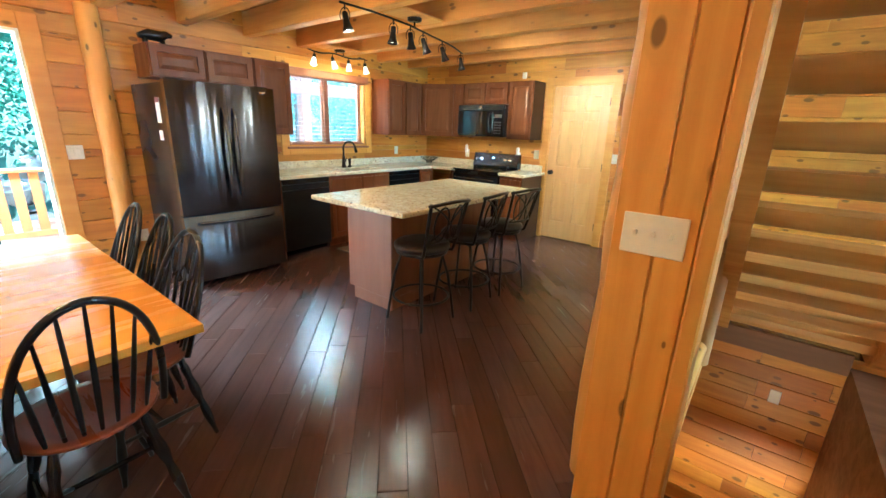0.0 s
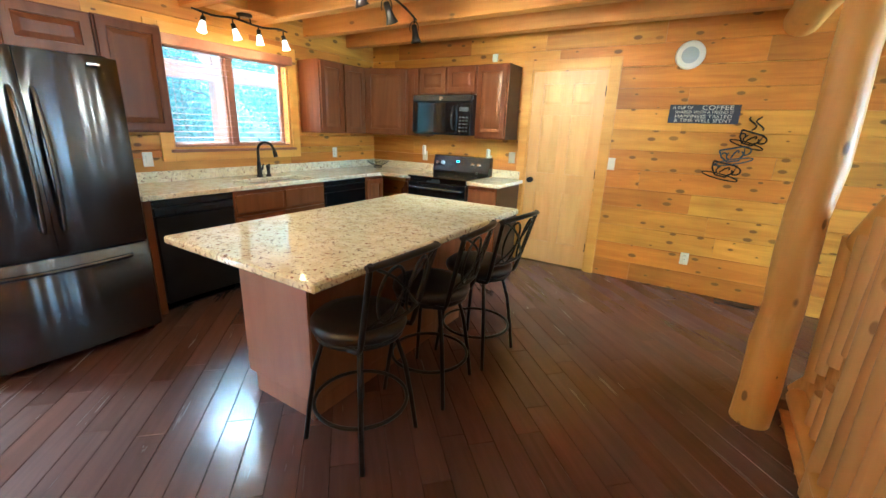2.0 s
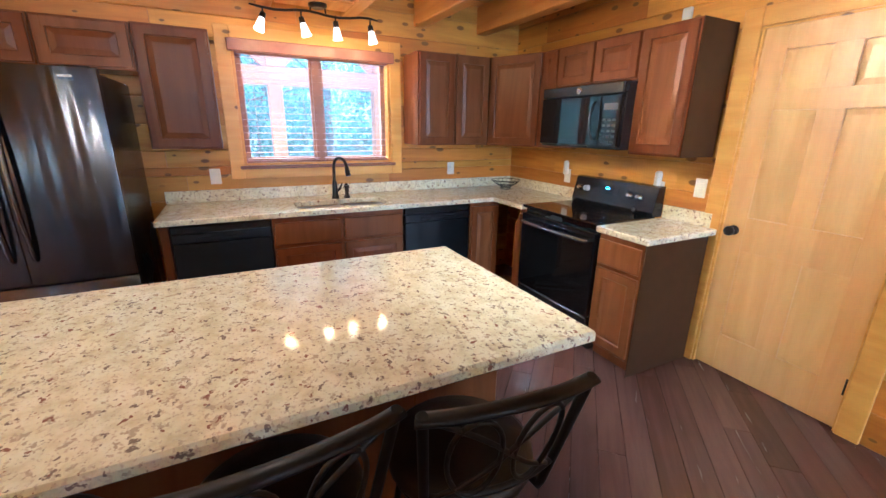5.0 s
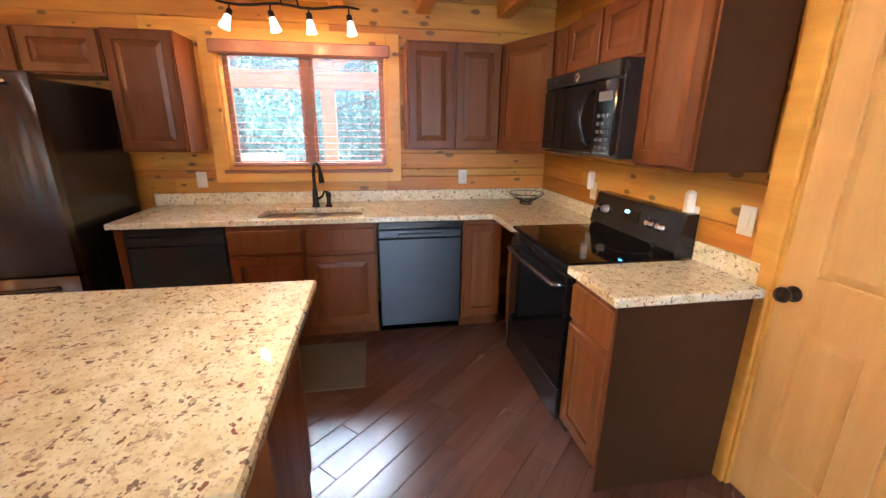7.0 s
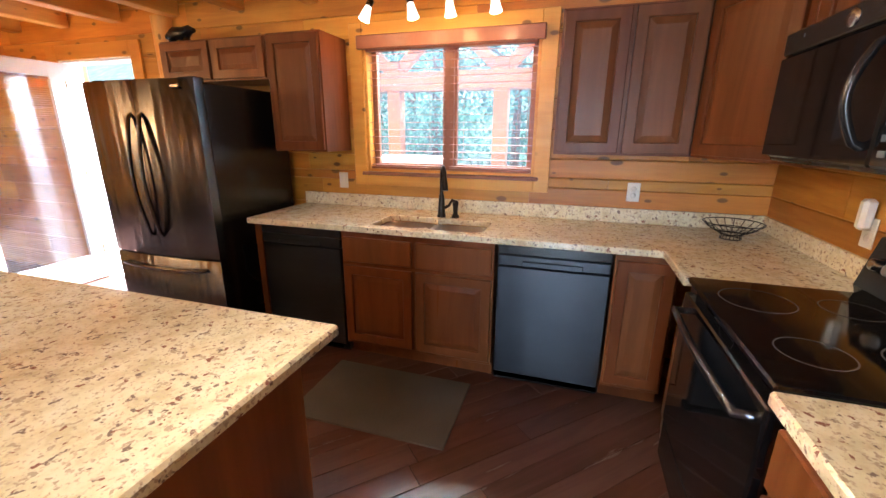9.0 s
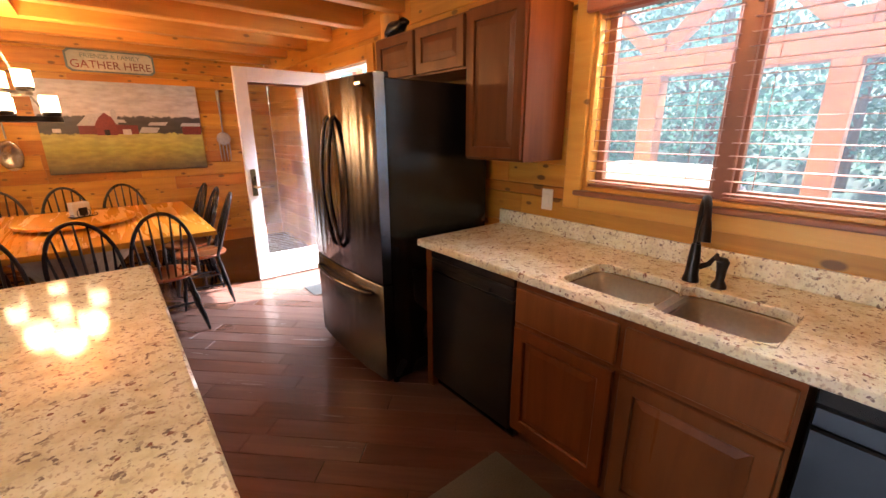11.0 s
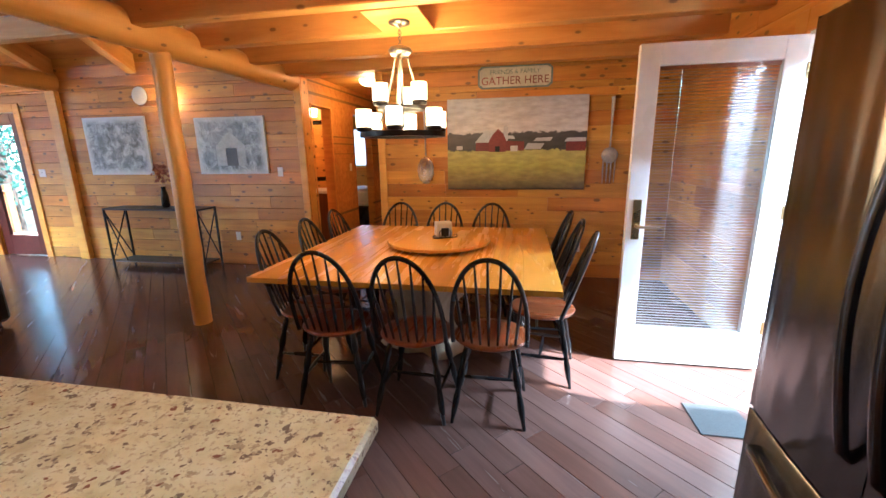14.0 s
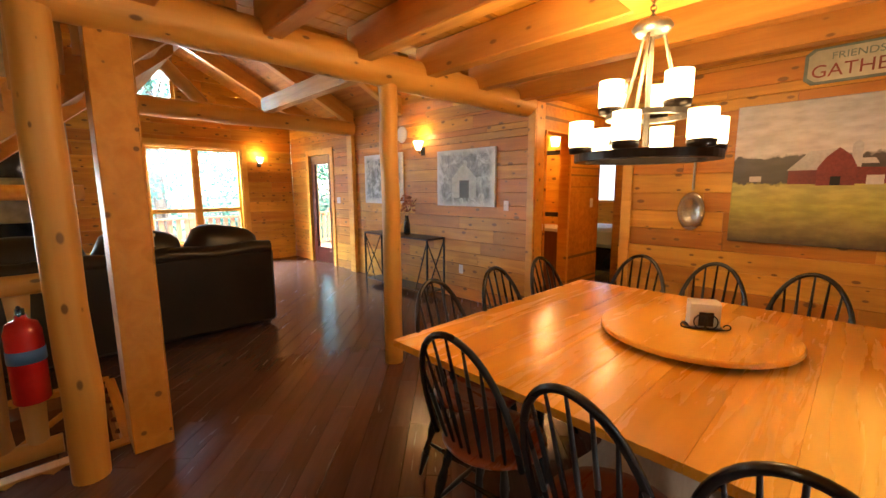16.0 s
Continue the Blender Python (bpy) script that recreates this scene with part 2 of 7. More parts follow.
def wood(name, light, dark, knot, rough=0.4, grain=1.0, knots=0.5, vary=0.25, axis="x", coat=0.0, flat=False, relief=0.12, dense=1.0, spec=0.5, few=0.42):
    """Wood with its grain along one axis of the object, each piece of its own tone, with knots where knots > 0."""
    m, nt, p = nodes_of(name)
    s = {"x": (1.2, 14, 14), "z": (14, 14, 1.2), "y": (14, 1.2, 14)}[axis]
    v, rnd, raw = coords(nt, tuple(grain * a for a in s))
    n1 = put(nt, "ShaderNodeTexNoise", Scale=1.0, Detail=6, Roughness=0.6, Distortion=0.6)
    nt.links.new(v, n1.inputs["Vector"])
    n2 = put(nt, "ShaderNodeTexNoise", Scale=1.1, Detail=3)
    nt.links.new(raw, n2.inputs["Vector"])
    col = ramp(nt, n1.outputs["Fac"], [(0.3, dark), (0.62, light)])
    tone = ramp(nt, n2.outputs["Fac"], [(0.3, (1 - vary,) * 3), (0.7, (1.0, 1.0, 1.0))])
    col = mix(nt, 1.0, col, tone, "MULTIPLY")
    each = ramp(nt, rnd, [(0.0, (1 - vary * 0.8, 1 - vary * 1.2, 1 - vary * 1.5)), (0.22, (1.0, 1 - vary * 0.55, 1 - vary * 0.8)), (0.55, (1 - vary * 0.35,) * 3), (0.8, (1.0, 1.0, 1.0)), (1.0, (1.0 + vary * 0.25, 1.0 + vary * 0.38, 1.0 + vary * 0.6))])
    col = mix(nt, 1.0, col, each, "MULTIPLY")
    if knots > 0:
        ks = {"x": (3.2, 6.5, 6.5), "z": (6.5, 6.5, 3.2), "y": (6.5, 3.2, 6.5), "f": (3.0, 0.0, 6.0)}["f" if flat else axis]
        vm = nt.nodes.new("ShaderNodeVectorMath")
        vm.operation = "MULTIPLY"
        vm.inputs[1].default_value = tuple(a * dense for a in ks)
        nt.links.new(raw, vm.inputs[0])
        vo = put(nt, "ShaderNodeTexVoronoi", Scale=1.0)
        if flat:
            sx, cx = nt.nodes.new("ShaderNodeSeparateXYZ"), nt.nodes.new("ShaderNodeCombineXYZ")
            nt.links.new(vm.outputs[0], sx.inputs[0])
            nt.links.new(sx.outputs[0], cx.inputs[0])
            nt.links.new(sx.outputs[2], cx.inputs[1])
            vo.voronoi_dimensions = "2D"
            nt.links.new(cx.outputs[0], vo.inputs["Vector"])
        else:
            nt.links.new(vm.outputs[0], vo.inputs["Vector"])
        pick = nt.nodes.new("ShaderNodeSeparateColor")
        nt.links.new(vo.outputs["Color"], pick.inputs[0])
        size = nt.nodes.new("ShaderNodeMath")
        size.operation = "MULTIPLY_ADD"
        size.inputs[1].default_value, size.inputs[2].default_value = 1.1, 0.35
        nt.links.new(pick.outputs[1], size.inputs[0])
        away = nt.nodes.new("ShaderNodeMath")
        away.operation = "DIVIDE"
        nt.links.new(vo.outputs["Distance"], away.inputs[0])
        nt.links.new(size.outputs[0], away.inputs[1])
        k = ramp(nt, away.outputs[0], [(0.075 * knots, (1, 1, 1)), (0.075 * knots + 0.05, (0, 0, 0))])
        some = ramp(nt, pick.outputs[0], [(few, (0, 0, 0)), (few + 0.03, (1, 1, 1))])
        k = mix(nt, 1.0, k, some, "MULTIPLY")
        col = mix(nt, k, col, knot)
        h2 = ramp(nt, away.outputs[0], [(0.1, (1, 1, 1)), (0.2 * knots + 0.1, (0, 0, 0))])
        kk = mix(nt, 0.3, (0, 0, 0), mix(nt, 1.0, h2, some, "MULTIPLY"))
        col = mix(nt, kk, col, tuple(a * 0.62 for a in light))
    nt.links.new(col, p.inputs["Base Color"])
    r = ramp(nt, n1.outputs["Fac"], [(0.2, (rough + 0.12,) * 3), (0.8, (rough - 0.08,) * 3)])
    nt.links.new(r, p.inputs["Roughness"])
    p.inputs["Coat Weight"].default_value = coat
    p.inputs["Coat Roughness"].default_value = 0.25
    p.inputs["Specular IOR Level"].default_value = spec
    bump(nt, p, n1.outputs["Fac"], relief, 0.004)
    return m


def plain(name, color, rough=0.5, metal=0.0, vary=0.12, scale=30.0, relief=0.05, coat=0.0, spec=0.5):
    """A painted, moulded or metal surface with a fine mottle and faint wear."""
    m, nt, p = nodes_of(name)
    v, rnd, raw = coords(nt, (scale,) * 3)
    n = put(nt, "ShaderNodeTexNoise", Scale=1.0, Detail=4)
    nt.links.new(v, n.inputs["Vector"])
    big = put(nt, "ShaderNodeTexNoise", Scale=2.2, Detail=2)
    nt.links.new(raw, big.inputs["Vector"])
    c = ramp(nt, n.outputs["Fac"], [(0.3, tuple(a * (1 - vary) for a in color)), (0.7, color)])
    tone = ramp(nt, big.outputs["Fac"], [(0.35, (1 - vary,) * 3), (0.65, (1, 1, 1))])
    nt.links.new(mix(nt, 1.0, c, tone, "MULTIPLY"), p.inputs["Base Color"])
    r = ramp(nt, big.outputs["Fac"], [(0.3, (max(rough - 0.05, 0.02),) * 3), (0.7, (rough + 0.06,) * 3)])
    nt.links.new(r, p.inputs["Roughness"])
    p.inputs["Metallic"].default_value = metal
    p.inputs["Coat Weight"].default_value = coat
    p.inputs["Specular IOR Level"].default_value = spec
    if relief:
        bump(nt, p, n.outputs["Fac"], relief, 0.003)
    return m


def glow(name, color, strength):
    m, nt, p = nodes_of(name)
    strength *= GLOW
    p.inputs["Base Color"].default_value = (0.85, 0.8, 0.7, 1)
    p.inputs["Emission Color"].default_value = (*color, 1)
    p.inputs["Emission Strength"].default_value = strength
    return m


PINE = wood("pine_boards", (0.77, 0.38, 0.045), (0.56, 0.225, 0.020), (0.075, 0.022, 0.007), 0.42, 1.0, 1.5, 0.38, "x", 0.0, True, dense=1.75, few=0.60)
PINE_TRIM = wood("pine_trim", (0.78, 0.41, 0.070), (0.66, 0.30, 0.038), (0.08, 0.028, 0.010), 0.38, 0.8, 1.5, 0.18, dense=1.5)
LOG = wood("peeled_log", (0.78, 0.43, 0.10), (0.66, 0.32, 0.055), (0.06, 0.022, 0.009), 0.40, 0.5, 1.3, 0.2, dense=1.8)
BEAM = wood("fir_beam", (0.74, 0.38, 0.080), (0.59, 0.255, 0.040), (0.13, 0.05, 0.015), 0.45, 0.9, 1.0, 0.22, dense=1.4)
DOORWOOD = wood("clear_pine_door", (0.77, 0.48, 0.17), (0.68, 0.39, 0.12), (0.3, 0.15, 0.05), 0.35, 0.7, 0.0, 0.12, "z")
FLOORWOOD = wood("dark_floor_board", (0.132, 0.069, 0.055), (0.098, 0.050, 0.040), (0.02, 0.01, 0.006), 0.20, 1.3, 0.0, 0.26, "x", 0.0, False, 0.015)
CABINET = wood("stained_maple_cabinet", (0.235, 0.083, 0.026), (0.155, 0.049, 0.015), (0.06, 0.02, 0.01), 0.32, 0.7, 0.0, 0.25, "z", spec=0.22)
# lighter copy of CABINET: daylight sheen on the island's end put into colour
LIT_VENEER = wood("maple_veneer_lit", (0.40, 0.20, 0.115), (0.31, 0.145, 0.08), (0.1, 0.04, 0.02), 0.34, 0.5, 0.0, 0.15, "z")
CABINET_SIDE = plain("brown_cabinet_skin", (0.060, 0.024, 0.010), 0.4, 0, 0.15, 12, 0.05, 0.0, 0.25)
TABLEWOOD = wood("honey_oak_tabletop", (0.80, 0.41, 0.055), (0.71, 0.33, 0.036), (0.2, 0.07, 0.02), 0.24, 0.8, 0.0, 0.16, "y", 0.15)
SEATWOOD = wood("red_brown_seat", (0.32, 0.085, 0.028), (0.21, 0.05, 0.017), (0.06, 0.02, 0.01), 0.28, 1.2, 0.0, 0.2, "y", 0.3)
BLACKPAINT = plain("black_chair_paint", (0.012, 0.013, 0.015), 0.26, 0, 0.3, 40, 0.04)
BLACKMETAL = plain("black_brown_metal", (0.022, 0.017, 0.014), 0.38, 0.6, 0.3, 60, 0.06)
LEATHER = plain("dark_leather", (0.022, 0.014, 0.011), 0.36, 0, 0.3, 90, 0.25)
def steel_mat(name, base, rough, stretch):
    """Dark brushed steel, brushed across, so that reflections stretch upright."""
    m, nt, p = nodes_of(name)
    v, rnd, raw = coords(nt, (2, 2, 5))
    n = put(nt, "ShaderNodeTexNoise", Scale=1.0, Detail=3)
    nt.links.new(v, n.inputs["Vector"])
    nt.links.new(ramp(nt, n.outputs["Fac"], [(0.3, tuple(0.9 * c for c in base)), (0.7, tuple(1.1 * c for c in base))]), p.inputs["Base Color"])
    nt.links.new(ramp(nt, n.outputs["Fac"], [(0.3, (rough - 0.015,) * 3), (0.7, (rough + 0.015,) * 3)]), p.inputs["Roughness"])
    p.inputs["Metallic"].default_value = 1.0
    p.inputs["Anisotropic"].default_value = stretch
    p.inputs["Anisotropic Rotation"].default_value = 0.25
    tg = nt.nodes.new("ShaderNodeTangent")
    tg.direction_type, tg.axis = "RADIAL", "Z"
    nt.links.new(tg.outputs[0], p.inputs["Tangent"])
    return m


def granite_mat():
    m, nt, p = nodes_of("speckled_granite")
    v, rnd, raw = coords(nt, (1, 1, 1), 0.0)
    big = put(nt, "ShaderNodeTexNoise", Scale=14.0, Detail=5, Roughness=0.65)
    nt.links.new(raw, big.inputs["Vector"])
    col = ramp(nt, big.outputs["Fac"], [(0.34, (0.65, 0.59, 0.38)), (0.5, (0.79, 0.755, 0.55)), (0.68, (0.86, 0.84, 0.68))])
    for scale, lo, hi, c in ((46, 0.635, 0.67, (0.25, 0.20, 0.165)), (62, 0.60, 0.65, (0.50, 0.43, 0.31)), (40, 0.67, 0.69, (0.29, 0.15, 0.11)), (105, 0.57, 0.66, (0.62, 0.54, 0.39))):
        n = put(nt, "ShaderNodeTexNoise", Scale=scale, Detail=2.0, Roughness=0.5, Distortion=0.1)
        vm = nt.nodes.new("ShaderNodeVectorMath")
        vm.inputs[1].default_value = (scale * 0.31, scale * 0.17, 0.4)
        nt.links.new(raw, vm.inputs[0])
        nt.links.new(vm.outputs[0], n.inputs["Vector"])
        f = ramp(nt, n.outputs["Fac"], [(lo, (0, 0, 0)), (hi, (1, 1, 1))])
        col = mix(nt, f, col, c)
    nt.links.new(col, p.inputs["Base Color"])
    p.inputs["Roughness"].default_value = 0.08
    bump(nt, p, big.outputs["Fac"], 0.02, 0.002)
    return m


def glass_mat(name, tint, rough=0.0, haze=0.0, ior=1.05):
    m, nt, p = nodes_of(name)
    p.inputs["Base Color"].default_value = (*tint, 1)
    p.inputs["Roughness"].default_value = rough
    p.inputs["Transmission Weight"].default_value = 1.0
    p.inputs["IOR"].default_value = ior
    if haze:
        # bluish scatter mixed into the glass imitates haze over the view
        tr = put(nt, "ShaderNodeBsdfTranslucent", Color=(0.78, 0.88, 1.0, 1))
        mx = put(nt, "ShaderNodeMixShader", Fac=haze)
        nt.links.new(p.outputs[0], mx.inputs[1])
        nt.links.new(tr.outputs[0], mx.inputs[2])
        nt.links.new(mx.outputs[0], nt.nodes["Material Output"].inputs["Surface"])
    return m


STEEL = steel_mat("black_stainless_steel", (0.15, 0.157, 0.176), 0.24, 0.98)
DISHSTEEL = steel_mat("satin_black_steel", (0.050, 0.055, 0.064), 0.36, 0.6)
GRANITE = granite_mat()
GLASS = glass_mat("window_glass", (1, 1, 1), 0.0, 0.012)
DOORGLASS = glass_mat("reflecting_door_glass", (0.97, 1, 1), 0.0, 0.0, 1.5)
HAZEGLASS = glass_mat("screened_window_glass", (0.93, 0.97, 1.0), 0.0, 0.02)
BLACKGLASS = plain("black_glass", (0.006, 0.006, 0.007), 0.04, 0, 0.1, 5, 0)
BLACKPLASTIC = plain("black_plastic", (0.014, 0.014, 0.015), 0.25, 0, 0.2, 50, 0.03)
WHITEPAINT = plain("white_door_paint", (0.80, 0.80, 0.78), 0.3, 0, 0.05, 20, 0.03)
WHITEPLASTIC = plain("white_plastic", (0.80, 0.78, 0.70), 0.35, 0, 0.06, 30, 0.02)
CHROME = plain("satin_steel", (0.62, 0.60, 0.57), 0.22, 1.0, 0.12, 40, 0.02)
BRONZE = plain("oiled_bronze", (0.030, 0.022, 0.018), 0.34, 0.7, 0.3, 50, 0.04)
BRASS = plain("worn_brass", (0.55, 0.40, 0.20), 0.3, 1.0, 0.2, 40, 0.03)
DARKGAP = plain("dark_recess", (0.012, 0.010, 0.009), 0.7, 0, 0.2, 20, 0)
BLINDWOOD = plain("cherry_blind_slat", (0.34, 0.13, 0.07), 0.35, 0, 0.15, 20)
VINYL = plain("red_brown_sash", (0.30, 0.12, 0.06), 0.4, 0, 0.15, 20)

W, N, S, E = -4.36, 5.59, -2.03, 5.95   # the inner faces of the four walls
CEIL = 2.56                              # underside of the loft boards
rng = random.Random(7)


# ---- walls ----
def wall_holes(u0, u1, z0, z1, holes):
    """The rectangle less its holes, as rectangles."""
    zs = sorted({z0, z1, *[min(max(z, z0), z1) for h in holes for z in h[2:]]})
    out = []
    for a, b in zip(zs, zs[1:]):
        us, u = [], u0
        for h in sorted(h for h in holes if h[2] < b - 1e-6 and h[3] > a + 1e-6):
            if h[0] > u:
                us.append((u, h[0]))
            u = max(u, h[1])
        if u < u1:
            us.append((u, u1))
        out += [(c, d, a, b) for c, d in us]
    return out


def wall(name, label, m, u0, u1, z0, z1, holes, row=0.186, thick=0.022, back=0.15, joints=2.2, skip=None):
    """A log-frame wall with boards on its face. In m's frame the wall's length is x, its face looks to -y."""
    g = Geo()
    for a, b, c, d in wall_holes(u0, u1, z0, z1, holes):
        g.box(a, b, thick, thick + back, c, d)
    w = structure(name, g, PINE_TRIM, label, m)
    z = z0
    while z < z1 - 0.02:
        top = min(z + row, z1)
        for a, b, c, d in wall_holes(u0, u1, z, top, holes):
            cuts, u = [a], a + rng.uniform(0.4, joints)
            while u < b - 0.35:
                cuts.append(u)
                u += rng.uniform(0.8, joints)
            cuts.append(b)
            for p, q in zip(cuts, cuts[1:]):
                if d - c > 0.008 and q - p > 0.01:
                    part("board", plank_mesh(q - p - 0.002, d - c - 0.001, thick - 0.002 - rng.uniform(0, 0.002)), PINE, w, "", pose(p + 0.001, 0.0, c + 0.0005))
        z = top
    return w


DOOR_Y0, DOOR_Y1, DOOR_H = -0.08, 0.84, 2.07
WIN = (3.02, 4.24, 1.18, 2.08)
# face to +x: length runs along +y seen from inside, so the pose turns x to +y
mw = Matrix(((0, -1, 0, W), (1, 0, 0, 0), (0, 0, 1, 0), (0, 0, 0, 1)))
wall("wall_west", "honey pine plank wall with window and door", mw, S, N, 0, CEIL, [(DOOR_Y0, DOOR_Y1, -1, DOOR_H), WIN])
mn = pose(0, N, 0)
PD = (-2.15, -1.385, 2.04)
wall("wall_north", "honey pine plank wall with pantry door", mn, W - 0.17, E, 0, CEIL + 2.4, [(PD[0], PD[1], -1, PD[2])])
ms = Matrix(((-1, 0, 0, 0), (0, -1, 0, S), (0, 0, 1, 0), (0, 0, 0, 1)))
HALL = (-1.10, -0.15, 2.36)
RD = (4.27, 5.13, 2.10)
wall("wall_south", "knotty pine plank wall behind the dining table", ms, -E, -W, 0, CEIL + 0.4, [(-HALL[1], -HALL[0], -1, HALL[2]), (-RD[1], -RD[0], -1, RD[2])], 0.155)
me_ = Matrix(((0, 1, 0, E), (-1, 0, 0, 0), (0, 0, 1, 0), (0, 0, 0, 1)))
LW = [(-0.56, 1.02, 0.45, 2.23), (-5.1, -3.5, 0.45, 2.23)]
GABLE = [(-3.1, -1.95, 2.75, 3.7), (-1.2, 0.0, 2.75, 3.7)]
wall("wall_east", "pine plank gable wall with large windows", me_, -N, -S, 0, 4.9, LW + GABLE, 0.2)

# ---- floor: dark boards laid on the diagonal ----
g = Geo().box(W - 0.17, 0.06, S - 0.17, N + 0.17, -0.16, -0.022)
g.box(0.06, E + 0.17, S - 0.17, 1.6, -0.16, -0.022).box(1.25, E + 0.17, 1.6, N + 0.17, -0.16, -0.022).box(0.06, 1.25, 3.9, N + 0.17, -0.16, -0.022)
floor = structure("floor", g, DARKGAP, "dark brown hardwood floor laid on the diagonal")


# ---- ceiling, joists and log beams ----
def ceiling_boards(g, x0, x1, y0, y1, z, step, flip=1):
    y = y0
    while y < y1:
        t = min(y + step, y1)
        g.add([(x0, y + 0.004, z), (x1, y + 0.004, z), (x1, t - 0.004, z), (x0, t - 0.004, z), (x0, y, z + 0.006), (x1, y, z + 0.006), (x1, t, z + 0.006), (x0, t, z + 0.006)],
              [(3, 2, 1, 0), (0, 1, 5, 4), (2, 3, 7, 6)])
        y = t


g = Geo()
g.box(W, 0.15, S, N, CEIL + 0.012, CEIL + 0.1)
xx = W
while xx < 0.15:
    x1 = min(xx + 0.14, 0.15)
    g.box(xx + 0.002, x1 - 0.002, S, N, CEIL, CEIL + 0.01, 0.004)
    xx = x1
structure("ceiling", g, PINE, "knotty pine board ceiling of the loft floor")


def beam(p0, p1, w, h, label, mat=None, name="beam"):
    """A planed timber, its underside's middle line from p0 to p1."""
    L = (Vector(p1) - Vector(p0)).length
    return structure(name, Geo().box(0, L, -w / 2, w / 2, 0, h, 0.008), mat or BEAM, label, along(p0, p1))


for k in range(12):
    yb = 5.16 - 0.631 * k
    beam((W + 0.001, yb, 2.325), (-0.02, yb, 2.325), 0.115, CEIL - 2.325 - 0.004, "planed fir ceiling joist")


def log(name, p0, p1, r0, r1, label, seg=20, wob=0.012, seed=1, mat=None):
    """A peeled log from p0 to p1, a little crooked and uneven."""
    rr = random.Random(seed)
    L = (Vector(p1) - Vector(p0)).length
    n = max(4, int(L / 0.22))
    pts, rad = [], []
    for i in range(n + 1):
        f = i / n
        pts.append((f * L, rr.uniform(-1, 1) * wob * (0 < i < n), rr.uniform(-1, 1) * wob * (0 < i < n)))
        rad.append((r0 + (r1 - r0) * f) * rr.uniform(0.965, 1.035))
    up = (0, 0, 1) if abs(p1[2] - p0[2]) < 0.9 * L else (1, 0, 0)
    return structure(name, Geo().tube(pts, rad, seg), mat or LOG, label, along(p0, p1, up))


log("log_beam", (-0.03, N - 0.002, 2.33), (-0.03, S + 0.002, 2.33), 0.125, 0.125, "thick peeled log beam under the loft", 24, 0.004, 3)
log("log_post", (-0.03, 3.66, 0), (-0.03, 3.66, 2.225), 0.088, 0.08, "peeled log post on the dark floor", 24, 0.008, 5)
log("log_post", (-0.03, -0.17, 0), (-0.03, -0.17, 2.225), 0.075, 0.07, "peeled log post beside the dining table", 24, 0.006, 6)
log("log_post", (-0.075, 1.78, 0), (-0.07, 1.78, 2.225), 0.08, 0.078, "peeled log post beside the stair opening", 24, 0.008, 8)
log("log_post", (-4.33, 1.27, 0), (-4.33, 1.27, 2.325), 0.085, 0.08, "half-round log post against the pine wall", 20, 0.006, 9)

# the planed casing at the end of the stair wall
g = Geo().box(-0.03, 0.235, 1.42, 1.60, 0, 2.25, 0.004)
structure("trim_stair_post", g, PINE_TRIM, "planed pine post casing beside the stairs", pose(0, 0, 0))


# ---- windows and doors of the setting ----
def casing(name, m, w, h, bw, label, mat=None, sill=True, t=0.02):
    """Flat boards round an opening; x runs over the opening's width, z over its height."""
    g = Geo().box(-bw, 0, -t, 0, -bw if sill else 0, h + bw, 0.004).box(w, w + bw, -t, 0, -bw if sill else 0, h + bw, 0.004)
    g.box(0, w, -t, 0, h, h + bw, 0.004)
    if sill:
        g.box(0, w, -t, 0, -bw, 0, 0.004)
    return structure(name, g, mat or PINE_TRIM, label, m)


def sash(parent, x0, x1, z0, z1, y, bar, mat, pane_label="clear window pane", glass=None):
    g = Geo().rim(x1 - x0, z1 - z0, bar, -0.02, 0.02)
    part("window_frame", g, mat, parent, "", pose(x0, y, z0))
    pane = part("pane", Geo().box(x0 + bar, x1 - bar, y - 0.003, y + 0.003, z0 + bar, z1 - bar), glass or GLASS, parent, pane_label)
    pane.visible_shadow = False


# kitchen window, two sashes behind a wooden blind
w1 = tagged(thing("window_1", "double kitchen window with raised-slat wooden blind", "window", "", mw @ pose(WIN[0], 0, WIN[2])), kind="structure")
ww, wh = WIN[1] - WIN[0], WIN[3] - WIN[2]
part("jamb", Geo().rim(ww, wh, 0.02, 0.0, 0.17), PINE_TRIM, w1)
sash(w1, 0.02, ww / 2 - 0.012, 0.02, wh - 0.02, 0.10, 0.04, VINYL, "window pane behind a fine insect screen", HAZEGLASS)
sash(w1, ww / 2 + 0.012, ww - 0.02, 0.02, wh - 0.02, 0.10, 0.04, VINYL, "window pane behind a fine insect screen", HAZEGLASS)
part("mullion", Geo().box(ww / 2 - 0.035, ww / 2 + 0.035, 0.05, 0.13, 0.02, wh - 0.02, 0.004), VINYL, w1)
part("window_sill", Geo().box(-0.03, ww + 0.03, -0.045, 0.02, -0.025, 0.0, 0.006), VINYL, w1)
casing("trim_window", mw @ pose(WIN[0], 0, WIN[2]), ww, wh, 0.10, "pine casing round the kitchen window")
blind = thing("window_blind", "cherry wooden slat blind hanging in the kitchen window", "blind", "", mw @ pose(WIN[0], 0, WIN[2]))
part("headrail", Geo().box(0.022, ww - 0.022, -0.03, 0.035, wh - 0.085, wh - 0.02, 0.008), BLINDWOOD, blind)
part("valance", Geo().box(-0.025, ww + 0.025, -0.062, -0.035, wh - 0.075, wh + 0.012, 0.006), BLINDWOOD, blind, "cherry wooden valance board")
